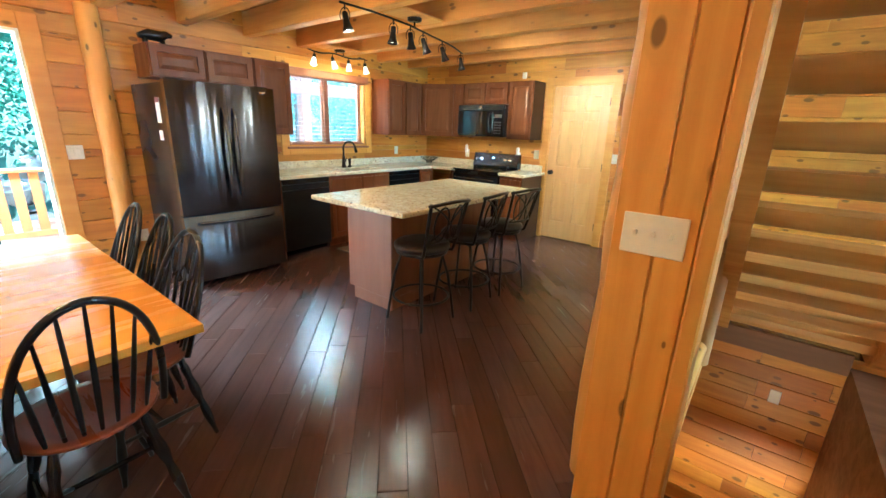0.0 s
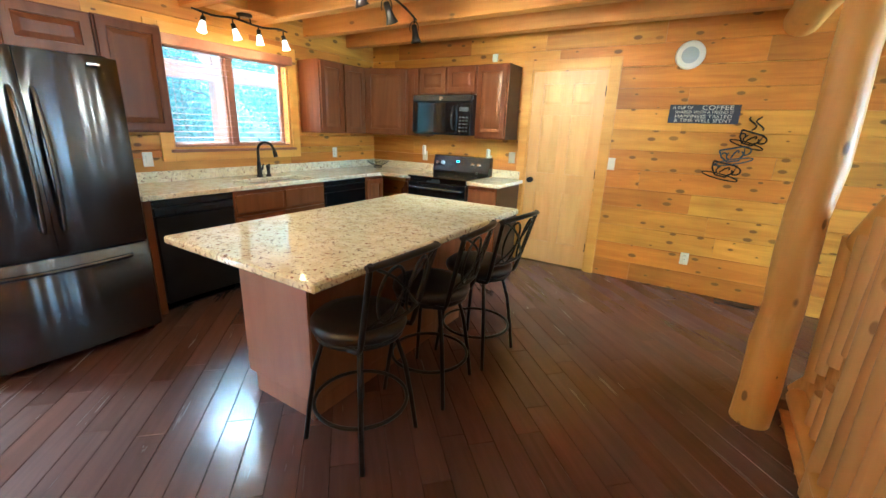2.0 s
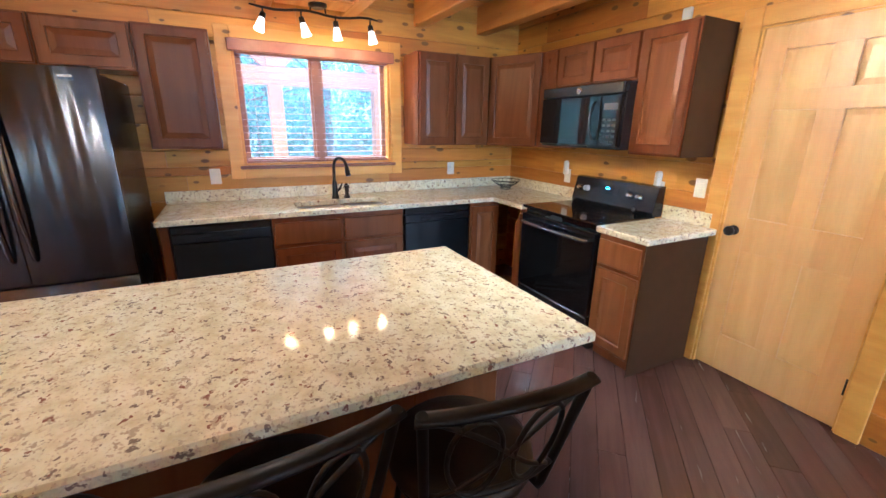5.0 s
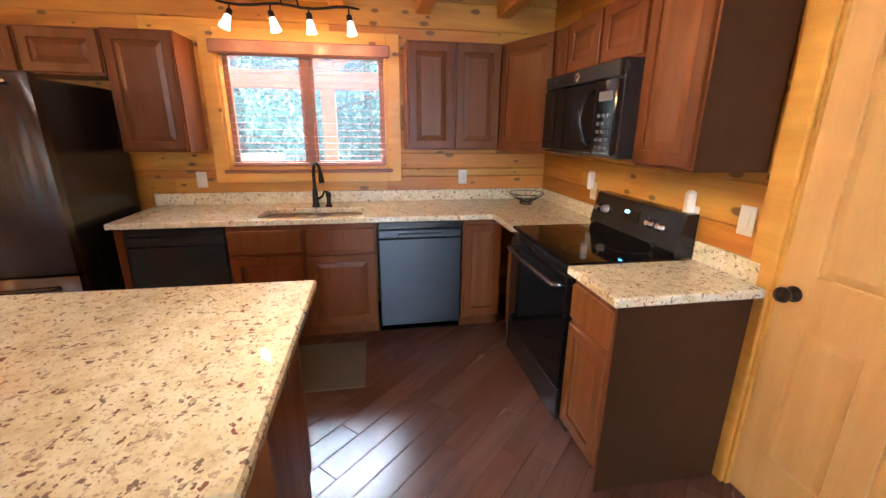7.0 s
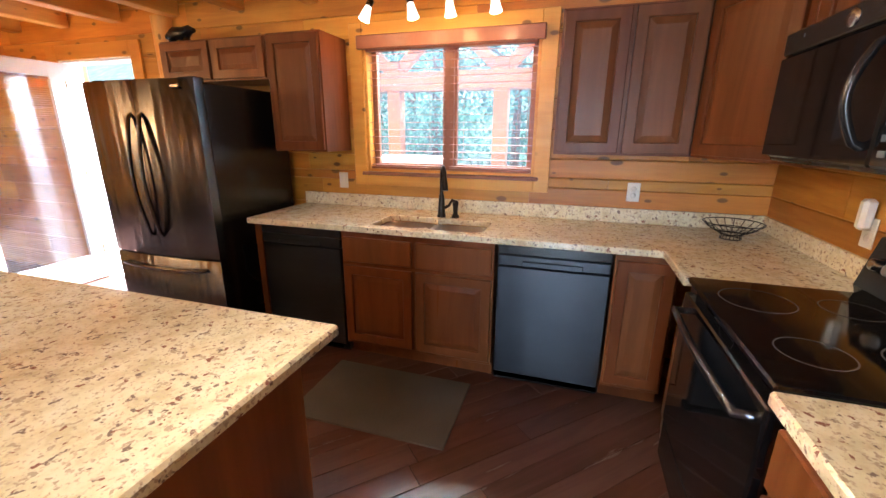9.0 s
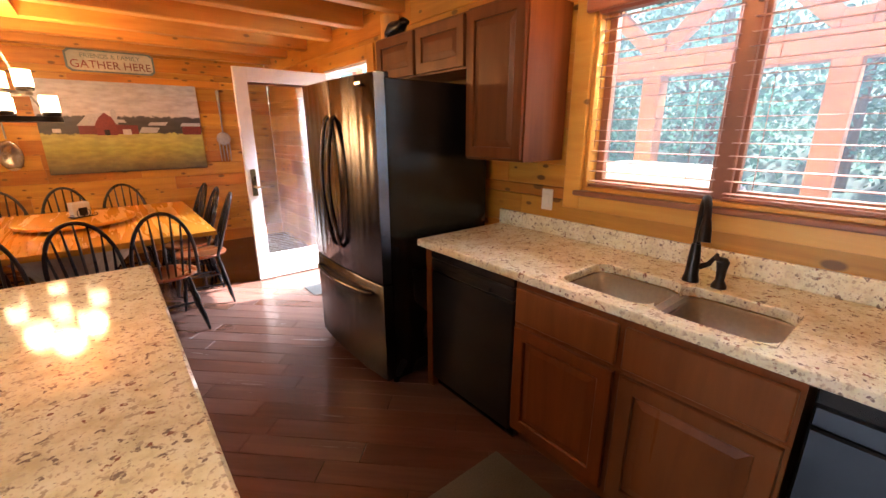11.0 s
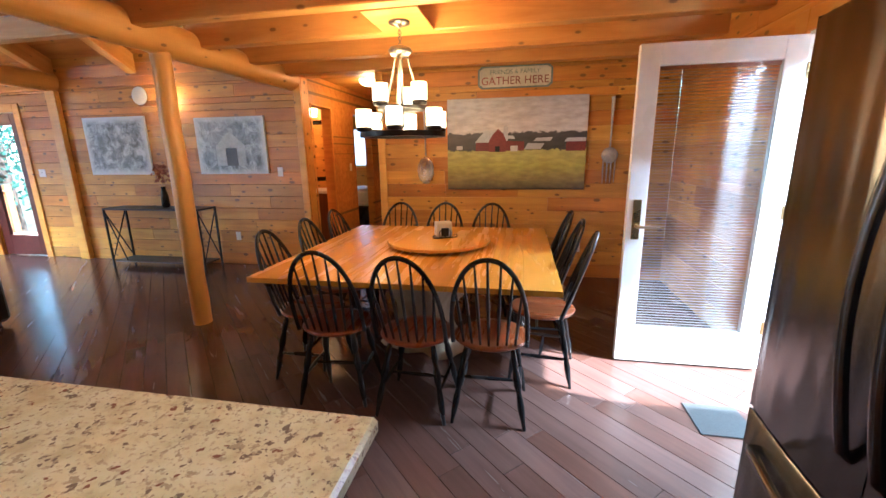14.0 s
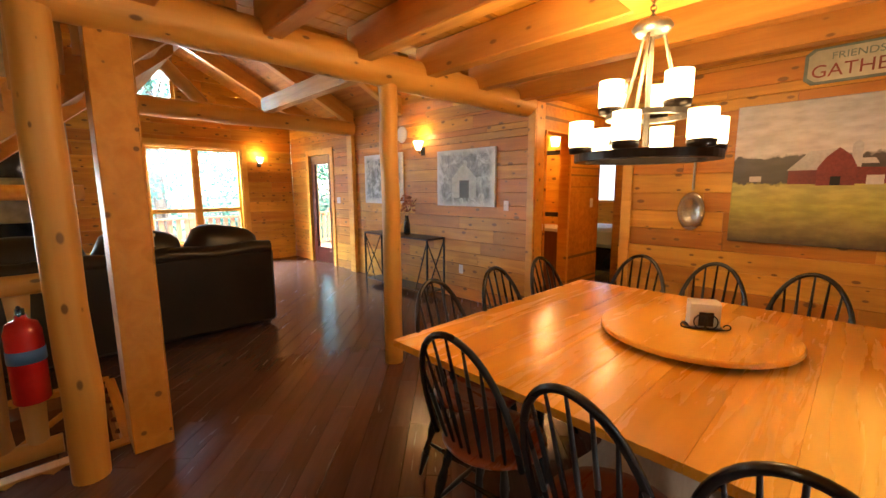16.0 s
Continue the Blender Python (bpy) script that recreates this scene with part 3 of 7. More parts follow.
for half in (0, 1):
    a, b = (0.025, ww / 2 - 0.02) if half == 0 else (ww / 2 + 0.02, ww - 0.025)
    slat = Geo().box(0, b - a, -0.019, 0.019, -0.001, 0.001).mesh("slat")
    z = 0.05
    while z < wh - 0.09:
        part("slat", slat, BLINDWOOD, blind, "", pose(a, 0.028, z, 3, 0, 0))
        z += 0.05
    part("bottom_rail", Geo().box(a, b, 0.006, 0.05, 0.022, 0.036, 0.004), BLINDWOOD, blind)
    for f in (0.18, 0.82):
        x = a + (b - a) * f
        part("ladder_cord", Geo().tube([(x, 0.006, 0.03), (x, 0.006, wh - 0.08)], 0.0012, 5), BLINDWOOD, blind)
part("pull_cord", Geo().tube([(0.06, -0.02, 0.22), (0.06, -0.02, wh - 0.06)], 0.0016, 5), BLINDWOOD, blind)
part("pull_cord", Geo().tube([(ww - 0.06, -0.02, 0.25), (ww - 0.06, -0.02, wh - 0.06)], 0.0016, 5), BLINDWOOD, blind)

# the deck door, open into the room
d1 = tagged(thing("door_1", "white full-glass deck door standing wide open with blinds inside", "door", "", pose(W + 0.02, DOOR_Y0 + 0.012, 0.012)), kind="structure")
LW_, LH = 0.875, 2.035
g = Geo().box(0, 0.115, 0, 0.045, 0, LH, 0.003).box(LW_ - 0.115, LW_, 0, 0.045, 0, LH, 0.003)
g.box(0.115, LW_ - 0.115, 0, 0.045, 0, 0.25, 0.003).box(0.115, LW_ - 0.115, 0, 0.045, LH - 0.125, LH, 0.003)
part("stiles", g, WHITEPAINT, d1)
gl = part("pane", Geo().box(0.115, LW_ - 0.115, 0.036, 0.041, 0.25, LH - 0.125), DOORGLASS, d1)
gl.visible_shadow = False
gl = part("pane", Geo().box(0.115, LW_ - 0.115, 0.004, 0.009, 0.25, LH - 0.125), DOORGLASS, d1)
gl.visible_shadow = False
DOORSLAT = plain("grey_blind_slat", (0.30, 0.26, 0.27), 0.35, 0, 0.12, 20)
slat = Geo().box(0, LW_ - 0.24, -0.008, 0.008, -0.0005, 0.0005).mesh("slat")
db = part("blind", Geo().box(0.12, LW_ - 0.12, 0.014, 0.032, LH - 0.15, LH - 0.128), BLINDWOOD, d1, "thin slatted blind between the panes")
zz = 0.262
while zz < LH - 0.15:
    part("slat", slat, DOORSLAT, db, "", pose(0.12, 0.0225, zz, 4, 0, 0))
    zz += 0.0185
part("lock_plate", Geo().box(LW_ - 0.085, LW_ - 0.035, 0.045, 0.053, 0.86, 1.12, 0.004), BRASS, d1, "long brass lock plate")
g = Geo().tube([(LW_ - 0.06, 0.05, 0.95), (LW_ - 0.06, 0.095, 0.95), (LW_ - 0.19, 0.1, 0.945)], [0.011, 0.01, 0.007], 10)
part("door_handle", g, BRASS, d1, "brass lever handle")
for z in (0.25, 1.0, 1.8):
    part("hinge", Geo().tube([(-0.004, 0.05, z), (-0.004, 0.05, z + 0.09)], 0.007, 8), BRASS, d1)
md = mw @ pose(DOOR_Y0, 0, 0)
structure("door_frame", Geo().box(-0.0, 0.02, 0.0, 0.17, 0, DOOR_H).box(0.90, 0.92, 0, 0.17, 0, DOOR_H).box(0.02, 0.90, 0, 0.17, DOOR_H - 0.02, DOOR_H).box(0.02, 0.9, 0.02, 0.19, -0.012, 0.012), WHITEPAINT, "white painted deck door frame", md)
casing("trim_deck_door", md, 0.92, DOOR_H, 0.12, "pine casing round the deck door", None, False)


def six_panel(name, m, w, h, label, knob_x, hinge_x):
    d = tagged(thing(name, label, "door", "", m), kind="structure")
    st, t = 0.115, 0.035
    g = Geo().box(0, st, 0, t, 0, h, 0.002).box(w - st, w, 0, t, 0, h, 0.002)
    mid = 0.11
    rails = [(0, 0.24), (0.80, 1.0), (1.60, 1.70), (h - 0.12, h)]
    for a, b in rails:
        g.box(st, w - st, 0, t, a, b, 0.002)
    for (a, b), (c, e) in zip(rails, rails[1:]):
        g.box(w / 2 - mid / 2, w / 2 + mid / 2, 0, t, b, c, 0.002)
    part("stiles", g, DOORWOOD, d)
    for (a, b), (c, e) in zip(rails, rails[1:]):
        for x0, x1 in ((st, w / 2 - mid / 2), (w / 2 + mid / 2, w - st)):
            part("panel", Geo().raised(x0 + 0.001, x1 - 0.001, b + 0.001, c - 0.001, 0.014, 0.009, 0.03), DOORWOOD, d)
    k = part("door_knob", Geo().lathe([(0.03, 0), (0.03, 0.006), (0.012, 0.01), (0.012, 0.03), (0.026, 0.04), (0.03, 0.052), (0.024, 0.066), (0.008, 0.07)], 20).moved(pose(knob_x, 0, 0.915, 90)), BRONZE, d, "dark bronze round knob")
    for z in (0.2, 0.98, 1.78):
        part("hinge", Geo().tube([(hinge_x, -0.004, z), (hinge_x, -0.004, z + 0.09)], 0.007, 8), BRONZE, d)
    return d


six_panel("door_2", pose(PD[0] + 0.012, N + 0.012, 0.012), PD[1] - PD[0] - 0.024, 2.022, "closed six-panel clear pine pantry door", 0.06, PD[1] - PD[0] - 0.026)
casing("trim_pantry_door", pose(PD[0], N, 0), PD[1] - PD[0], PD[2], 0.10, "pine casing round the pantry door", None, False)
structure("door_jamb", Geo().box(PD[0] - 0.001, PD[0] + 0.01, N, N + 0.15, 0, PD[2]).box(PD[1] - 0.01, PD[1] + 0.001, N, N + 0.15, 0, PD[2]).box(PD[0], PD[1], N, N + 0.15, PD[2] - 0.01, PD[2]).box(PD[0], PD[1], N + 0.06, N + 0.15, 0, PD[2]), PINE_TRIM, "pine jamb of the pantry door")

# ---- kitchen cabinets ----


def cab_door(parent, x0, z0, w, h, y, name="door"):
    """A raised-panel door facing -y, its face at y."""
    st = min(0.058, h * 0.3)
    g = Geo().ring(w, h, st, 0.02)
    d = part(name, g, CABINET, parent, "", pose(x0, y, z0))
    part("panel", Geo().raised(st, w - st, st, h - st, 0.012, 0.008, min(0.035, (h - 2 * st) * 0.3)), CABINET, d)
    return d


def drawer(parent, x0, z0, w, h, y):
    return part("drawer_front", Geo().box(0, w, 0, 0.02, 0, h, 0.005), CABINET, parent, "", pose(x0, y, z0))


def base_cabinet(m, w, depth, label, doors, drawers, side=None):
    """A base unit 0.875 high; y = 0 is its face frame, its depth goes to +y."""
    c = thing("base_cabinet", label, "cabinet", "kitchen base cabinets", m)
    part("toe_kick", Geo().box(0.0, w, 0.07, depth, 0.0, 0.10), CABINET, c)
    g = Geo()
    if "sink" in label:
        g.box(0, w, 0, depth, 0.10, 0.66, 0.002)
        part("front_rail", Geo().box(0, w, 0, 0.03, 0.66, 0.872), CABINET, c)
        part("side_panel", Geo().box(0, 0.03, 0.03, depth, 0.66, 0.872), CABINET, c)
        part("side_panel", Geo().box(w - 0.03, w, 0.03, depth, 0.66, 0.872), CABINET, c)
    else:
        g.box(0, w, 0, depth, 0.10, 0.875, 0.002)
    part("body", g, CABINET, c)
    dw = w / doors
    for k in range(doors):
        top = 0.66 if drawers else 0.85
        cab_door(c, k * dw + 0.012, 0.125, dw - 0.024, top - 0.125 - 0.012, -0.02)
        if drawers:
            drawer(c, k * dw + 0.012, 0.675, dw - 0.024, 0.16, -0.02)
    return c


def upper_cabinet(m, w, depth, z0, z1, label, doors, side_mat=None):
    c = thing("wall_cabinet", label, "cabinet", "kitchen wall cabinets", m)
    part("body", Geo().box(0, w, 0, depth, z0, z1, 0.002), CABINET, c)
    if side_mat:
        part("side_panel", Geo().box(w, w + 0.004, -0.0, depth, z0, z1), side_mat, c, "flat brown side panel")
    dw = w / doors
    for k in range(doors):
        cab_door(c, k * dw + 0.01, z0 + 0.012, dw - 0.02, z1 - z0 - 0.024, -0.02)
    return c


# frames: on the west wall x runs to +y; on the north wall x runs to +x
def west(x_front, y0):
    return mw @ pose(y0, W - x_front, 0)


UZ0, UZ1 = 1.345, 2.085
base_cabinet(west(-3.74, 3.135), 0.975, 0.61, "stained maple sink cabinet with two doors and false drawers", 2, True)
base_cabinet(west(-3.74, 4.735), 0.30, 0.61, "narrow stained maple corner cabinet", 1, False)
c = thing("end_panel", "stained maple end panel beside the dishwasher", "panel", "", west(-3.74, 2.475))
part("body", Geo().box(0, 0.05, 0, 0.61, 0, 0.875, 0.002), CABINET, c)
base_cabinet(pose(-3.36, 4.99, 0), 0.0 + 0.06, 0.59, "stained maple filler strip beside the range", 1, False)
c = base_cabinet(pose(-2.53, 4.99, 0), 0.33, 0.59, "stained maple base cabinet with drawer and brown side", 1, True)
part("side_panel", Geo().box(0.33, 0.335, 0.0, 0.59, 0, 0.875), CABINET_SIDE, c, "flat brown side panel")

upper_cabinet(west(-4.03, 1.56), 0.455, 0.32, 1.80, 2.075, "small stained maple cabinet above the fridge", 1)
upper_cabinet(west(-4.03, 2.02), 0.455, 0.32, 1.80, 2.075, "small stained maple cabinet above the fridge", 1)
c = upper_cabinet(west(-4.03, 2.48), 0.41, 0.32, 1.33, 2.08, "stained maple wall cabinet beside the window", 1)
upper_cabinet(west(-4.03, 4.37), 0.69, 0.32, UZ0, UZ1, "double-door stained maple wall cabinet", 2)
# the diagonal corner unit
c = thing("wall_cabinet", "diagonal stained maple corner wall cabinet", "cabinet", "kitchen wall cabinets")
P = [(-4.03, 5.065), (-3.55, 5.27), (-3.55, 5.585), (-4.355, 5.585), (-4.355, 5.065)]
part("body", Geo().prism(P, UZ0, UZ1), CABINET, c)
dm = along((-4.03, 5.065, 0), (-3.55, 5.27, 0))
L = math.hypot(0.48, 0.205)
dm = dm @ pose(0.02, -0.02, UZ0 + 0.012)
dd = part("door", Geo().ring(L - 0.04, UZ1 - UZ0 - 0.024, 0.058, 0.02), CABINET, c, "", dm)
part("panel", Geo().raised(0.058, L - 0.04 - 0.058, 0.058, UZ1 - UZ0 - 0.024 - 0.058, 0.012, 0.008, 0.035), CABINET, dd)
upper_cabinet(pose(-3.545, 5.27, 0), 0.17, 0.315, UZ0, UZ1, "narrow stained maple wall cabinet", 1)
upper_cabinet(pose(-3.37, 5.27, 0), 0.36, 0.315, 1.80, UZ1, "small stained maple cabinet above the microwave", 1)
upper_cabinet(pose(-3.005, 5.27, 0), 0.36, 0.315, 1.80, UZ1, "small stained maple cabinet above the microwave", 1)
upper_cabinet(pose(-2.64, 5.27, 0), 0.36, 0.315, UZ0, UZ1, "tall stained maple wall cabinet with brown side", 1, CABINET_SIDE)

# ---- worktops ----
def slab(g, x0, x1, y0, y1, z0=0.877, z1=0.915, b=0.006):
    g.box(x0, x1, y0, y1, z0, z1, b)


wt = thing("worktop", "speckled cream granite worktop with low backsplash", "worktop")
sx0, sx1, sy0, sy1 = -4.085, -3.765, 3.325, 4.025
g = Geo().cells([W + 0.002, sx0, sx1, -3.69, -3.305], [2.46, sy0, sy1, 4.945, N - 0.002], lambda i, j: (i < 3 or j == 3) and not (i == 1 and j == 1), 0.877, 0.915)
for y0, y1 in ((sy0, 3.677), (3.678, sy1)):
    for cx, dx in ((sx0, 1), (sx1, -1)):
        for cy, dy in ((y0, 1), (y1, -1)):
            q = 0.055
            arc = [(cx + dx * q * (1 - math.sin(radians(a))), cy + dy * q * (1 - math.cos(radians(a)))) for a in range(0, 91, 15)]
            poly = [(cx, cy)] + arc
            g.prism(poly if dx * dy < 0 else poly[::-1], 0.8772, 0.9148)
sl_ = part("slab", g, GRANITE, wt)
bv = sl_.modifiers.new("edge", "BEVEL")
bv.width, bv.segments, bv.limit_method = 0.006, 2, "ANGLE"
part("backsplash", Geo().box(W + 0.002, W + 0.022, 2.46, N - 0.002, 0.915, 1.005, 0.003).box(W + 0.022, -3.305, N - 0.022, N - 0.002, 0.915, 1.005, 0.003), GRANITE, wt)
wt = thing("worktop", "short speckled granite worktop beside the range", "worktop")
g = Geo()
slab(g, -2.535, -2.155, 4.945, N - 0.002)
part("slab", g, GRANITE, wt)
part("backsplash", Geo().box(-2.535, -2.2, N - 0.022, N - 0.002, 0.915, 1.005, 0.003), GRANITE, wt)

# sink and tap
SINKSTEEL = plain("sink_steel", (0.38, 0.375, 0.37), 0.32, 1.0, 0.12, 60, 0.02)
sk = thing("sink", "undermounted double-bowl stainless sink with rounded corners", "sink")


def bowl(x0, x1, y0, y1, z0, z1, r=0.05):
    def ring(x0, x1, y0, y1, z, r):
        out = []
        for cx, cy, a0 in ((x1 - r, y1 - r, 0), (x0 + r, y1 - r, 90), (x0 + r, y0 + r, 180), (x1 - r, y0 + r, 270)):
            out += [(cx + r * math.cos(radians(a0 + k * 22.5)), cy + r * math.sin(radians(a0 + k * 22.5)), z) for k in range(5)]
        return out
    rings = [ring(x0 - 0.012, x1 + 0.012, y0 - 0.0115, y1 + 0.0115, z1 - 0.003, r), ring(x0, x1, y0, y1, z1 - 0.006, r), ring(x0 + 0.008, x1 - 0.008, y0 + 0.008, y1 - 0.008, z0 + 0.03, r), ring(x0 + 0.04, x1 - 0.04, y0 + 0.04, y1 - 0.04, z0, r)]
    n = 20
    g = Geo()
    vs = [p for q in rings for p in q]
    g.add(vs, [(i * n + (k + 1) % n, i * n + k, (i + 1) * n + k, (i + 1) * n + (k + 1) % n) for i in range(3) for k in range(n)], True)
    g.add(rings[3], [tuple(range(n))])
    return g


part("bowl", bowl(-4.075, -3.775, 3.335, 3.652, 0.70, 0.878), SINKSTEEL, sk)
part("bowl", bowl(-4.075, -3.775, 3.702, 4.015, 0.70, 0.878), SINKSTEEL, sk)
part("divider", Geo().box(-4.086, -3.764, 3.650, 3.704, 0.845, 0.8785, 0.012), SINKSTEEL, sk)
part("drain", Geo().lathe([(0.04, 0), (0.04, 0.004), (0.02, 0.004)], 20, at=(-3.91, 3.51, 0.701)), BRONZE, sk)
part("drain", Geo().lathe([(0.04, 0), (0.04, 0.004), (0.02, 0.004)], 20, at=(-3.91, 3.845, 0.701)), BRONZE, sk)
tap = thing("kitchen_tap", "dark bronze gooseneck pull-down kitchen tap", "tap", "", pose(-4.14, 3.668, 0.915, 0, 0, 24))
part("base", Geo().lathe([(0.03, 0), (0.03, 0.008), (0.024, 0.03), (0.02, 0.11), (0.016, 0.15)], 18), BRONZE, tap)
arc = [(0, 0, 0.14), (0, 0, 0.24)] + [(0.085 - 0.085 * math.cos(radians(a)), 0.0, 0.25 + 0.085 * math.sin(radians(a))) for a in range(0, 166, 15)]
part("spout", Geo().tube(arc, 0.0125, 12), BRONZE, tap)
part("spray_head", Geo().tube([(0.166, 0, 0.275), (0.175, 0, 0.24), (0.185, 0, 0.20)], [0.014, 0.019, 0.021], 12), BRONZE, tap)
part("lever", Geo().tube([(0, 0.02, 0.06), (0, 0.05, 0.075), (0.0, 0.075, 0.12)], [0.012, 0.01, 0.006], 10), BRONZE, tap)
soap = thing("side_sprayer", "small dark bronze side sprayer beside the tap", "sprayer", "", pose(-4.14, 3.765, 0.915))
part("base", Geo().lathe([(0.026, 0), (0.026, 0.01), (0.015, 0.03), (0.017, 0.07), (0.022, 0.1), (0.012, 0.115)], 16), BRONZE, soap)
part("nozzle", Geo().tube([(0, 0, 0.105), (0.035, -0.01, 0.118)], [0.012, 0.01], 10), BRONZE, soap)


# ---- appliances ----
def dishwasher(y0, label):
    d = thing("dishwasher", label, "dishwasher", "dishwashers", west(-3.745, y0))
    part("body", Geo().box(0, 0.60, 0.03, 0.6, 0.02, 0.872).box(0.02, 0.58, 0.06, 0.6, 0.0, 0.02), BLACKPLASTIC, d)
    part("door", Geo().box(0.003, 0.597, -0.012, 0.03, 0.075, 0.745, 0.006), DISHSTEEL, d)
    part("control_strip", Geo().box(0.003, 0.597, -0.012, 0.03, 0.815, 0.868, 0.004), BLACKPLASTIC, d)
    g = Geo().box(0.003, 0.597, -0.012, 0.03, 0.75, 0.812, 0.006)
    part("handle_panel", g, DISHSTEEL, d)
    part("handle", Geo().box(0.14, 0.46, -0.022, -0.011, 0.752, 0.785, 0.006), DISHSTEEL, d)
    part("toe_panel", Geo().box(0.003, 0.597, 0.03, 0.05, 0.01, 0.072), BLACKPLASTIC, d)
    return d


dishwasher(2.53, "black stainless dishwasher beside the fridge")
dishwasher(4.125, "black stainless dishwasher under the granite worktop")

fr = thing("fridge", "black stainless french-door fridge with bottom freezer", "fridge", "", pose(-3.50, 1.475, 0) @ Matrix(((0, -1, 0, 0), (1, 0, 0, 0), (0, 0, 1, 0), (0, 0, 0, 1))))
FW, FH = 0.905, 1.755
part("body", Geo().box(0.005, FW - 0.005, 0.075, 0.80, 0.03, FH - 0.02, 0.006), BLACKPLASTIC, fr)


def bowed(x0, x1, z0, z1, y, bulge, whole0, whole1):
    """A door slab whose face bows out a little over the fridge's width."""
    n, mid, half = int((x1 - x0) / 0.011), (whole0 + whole1) / 2, (whole1 - whole0) / 2
    xs = [x0 + (x1 - x0) * i / n for i in range(n + 1)]
    face = [y - bulge * (1 - ((x - mid) / half) ** 2) + 0.0006 * math.sin(x * 83 + 1.3 * math.sin(x * 17)) for x in xs]
    vs, fs = [], []
    for z, inn in ((z0, 0.006), (z0 + 0.006, 0), (z1 - 0.006, 0), (z1, 0.006)):
        vs += [(x, f + inn, z) for x, f in zip(xs, face)]
    for r in range(3):
        fs += [(r * (n + 1) + i, r * (n + 1) + i + 1, (r + 1) * (n + 1) + i + 1, (r + 1) * (n + 1) + i) for i in range(n)]
    g = Geo().add(vs, fs, True)
    g.box(x0 + 0.002, x1 - 0.002, y + 0.004, y + 0.06, z0, z1)
    for x, f in ((x0, face[0]), (x1, face[-1])):
        g.add([(x, f, z0), (x, y + 0.06, z0), (x, y + 0.06, z1), (x, f, z1)], [(0, 1, 2, 3) if x == x1 else (3, 2, 1, 0)])
    g.add([(x, f + 0.006, z1) for x, f in zip(xs, face)] + [(x1, y + 0.06, z1), (x0, y + 0.06, z1)], [tuple(range(n + 3))])
    return g


h = FW / 2
d_l = part("door", bowed(0.0, h - 0.002, 0.66, FH, 0.012, 0.028, 0, FW), STEEL, fr)
d_r = part("door", bowed(h + 0.002, FW, 0.66, FH, 0.012, 0.028, 0, FW), STEEL, fr)
d_f = part("freezer_drawer", bowed(0.0, FW, 0.05, 0.65, 0.012, 0.028, 0, FW), STEEL, fr)
for dpar, x in ((d_l, h - 0.045), (d_r, h + 0.045)):
    pts = [(x, -0.012, 0.80)] + [(x, -0.035 - 0.045 * math.sin(math.pi * i / 12), 0.82 + 0.72 * i / 12) for i in range(13)] + [(x, -0.012, 1.56)]
    part("handle", Geo().tube(pts, 0.013, 10), STEEL, dpar, "curved vertical bar handle")
pts = [(0.11, -0.005, 0.585)] + [(0.12 + (FW - 0.24) * i / 14, -0.035 - 0.04 * math.sin(math.pi * i / 14), 0.59) for i in range(15)] + [(FW - 0.11, -0.005, 0.585)]
part("handle", Geo().tube(pts, 0.013, 10), STEEL, d_f, "curved horizontal bar handle")
part("hinge_cover", Geo().box(0.03, 0.16, 0.05, 0.12, FH - 0.02, FH + 0.012, 0.006), BLACKPLASTIC, fr)
part("hinge_cover", Geo().box(FW - 0.16, FW - 0.03, 0.05, 0.12, FH - 0.02, FH + 0.012, 0.006), BLACKPLASTIC, fr)
part("badge", Geo().box(h + 0.30, h + 0.36, -0.013, -0.008, FH - 0.05, FH - 0.038), CHROME, d_r)
for x in (0.04, FW - 0.04):
    part("foot", Geo().tube([(x, 0.1, 0), (x, 0.1, 0.035)], 0.02, 10), BLACKPLASTIC, fr)
    part("foot", Geo().tube([(x, 0.7, 0), (x, 0.7, 0.035)], 0.02, 10), BLACKPLASTIC, fr)

# range
rg = thing("range", "black electric glass-top range with backguard", "cooker", "", pose(-3.30, 4.965, 0))
RWD = 0.762
part("body", Geo().box(0.003, RWD - 0.003, 0.03, 0.60, 0.09, 0.90, 0.003), BLACKPLASTIC, rg)
part("toe", Geo().box(0.02, RWD - 0.02, 0.07, 0.58, 0.0, 0.09), DARKGAP, rg)
part("cooktop", Geo().box(0.0, RWD, -0.01, 0.55, 0.90, 0.922, 0.006), BLACKGLASS, rg, "glossy black glass cooktop")
for x, y, r in ((0.2, 0.15, 0.11), (0.56, 0.15, 0.085), (0.2, 0.41, 0.085), (0.56, 0.41, 0.11)):
    g = Geo()
    n = 40
    vs = [(x + q * math.cos(2 * math.pi * k / n), y + q * math.sin(2 * math.pi * k / n), 0.9226) for q in (r, r - 0.004) for k in range(n)]
    g.add(vs, [(k, (k + 1) % n, n + (k + 1) % n, n + k) for k in range(n)])
    part("burner_ring", g, plain("burner_print", (0.12, 0.12, 0.12), 0.2, 0, 0.1, 20, 0) if "burner_print" not in bpy.data.materials else bpy.data.materials["burner_print"], rg)
part("oven_door", Geo().box(0.005, RWD - 0.005, -0.012, 0.03, 0.27, 0.86, 0.006), BLACKGLASS, rg, "black glass oven door")
part("drawer", Geo().box(0.005, RWD - 0.005, -0.008, 0.03, 0.09, 0.262, 0.005), BLACKPLASTIC, rg)
pts = [(0.06, -0.01, 0.80)] + [(0.06 + (RWD - 0.12) * i / 10, -0.05 - 0.012 * math.sin(math.pi * i / 10), 0.80) for i in range(11)] + [(RWD - 0.06, -0.01, 0.80)]
part("oven_handle", Geo().tube(pts, 0.013, 10), STEEL, rg)
g = Geo()
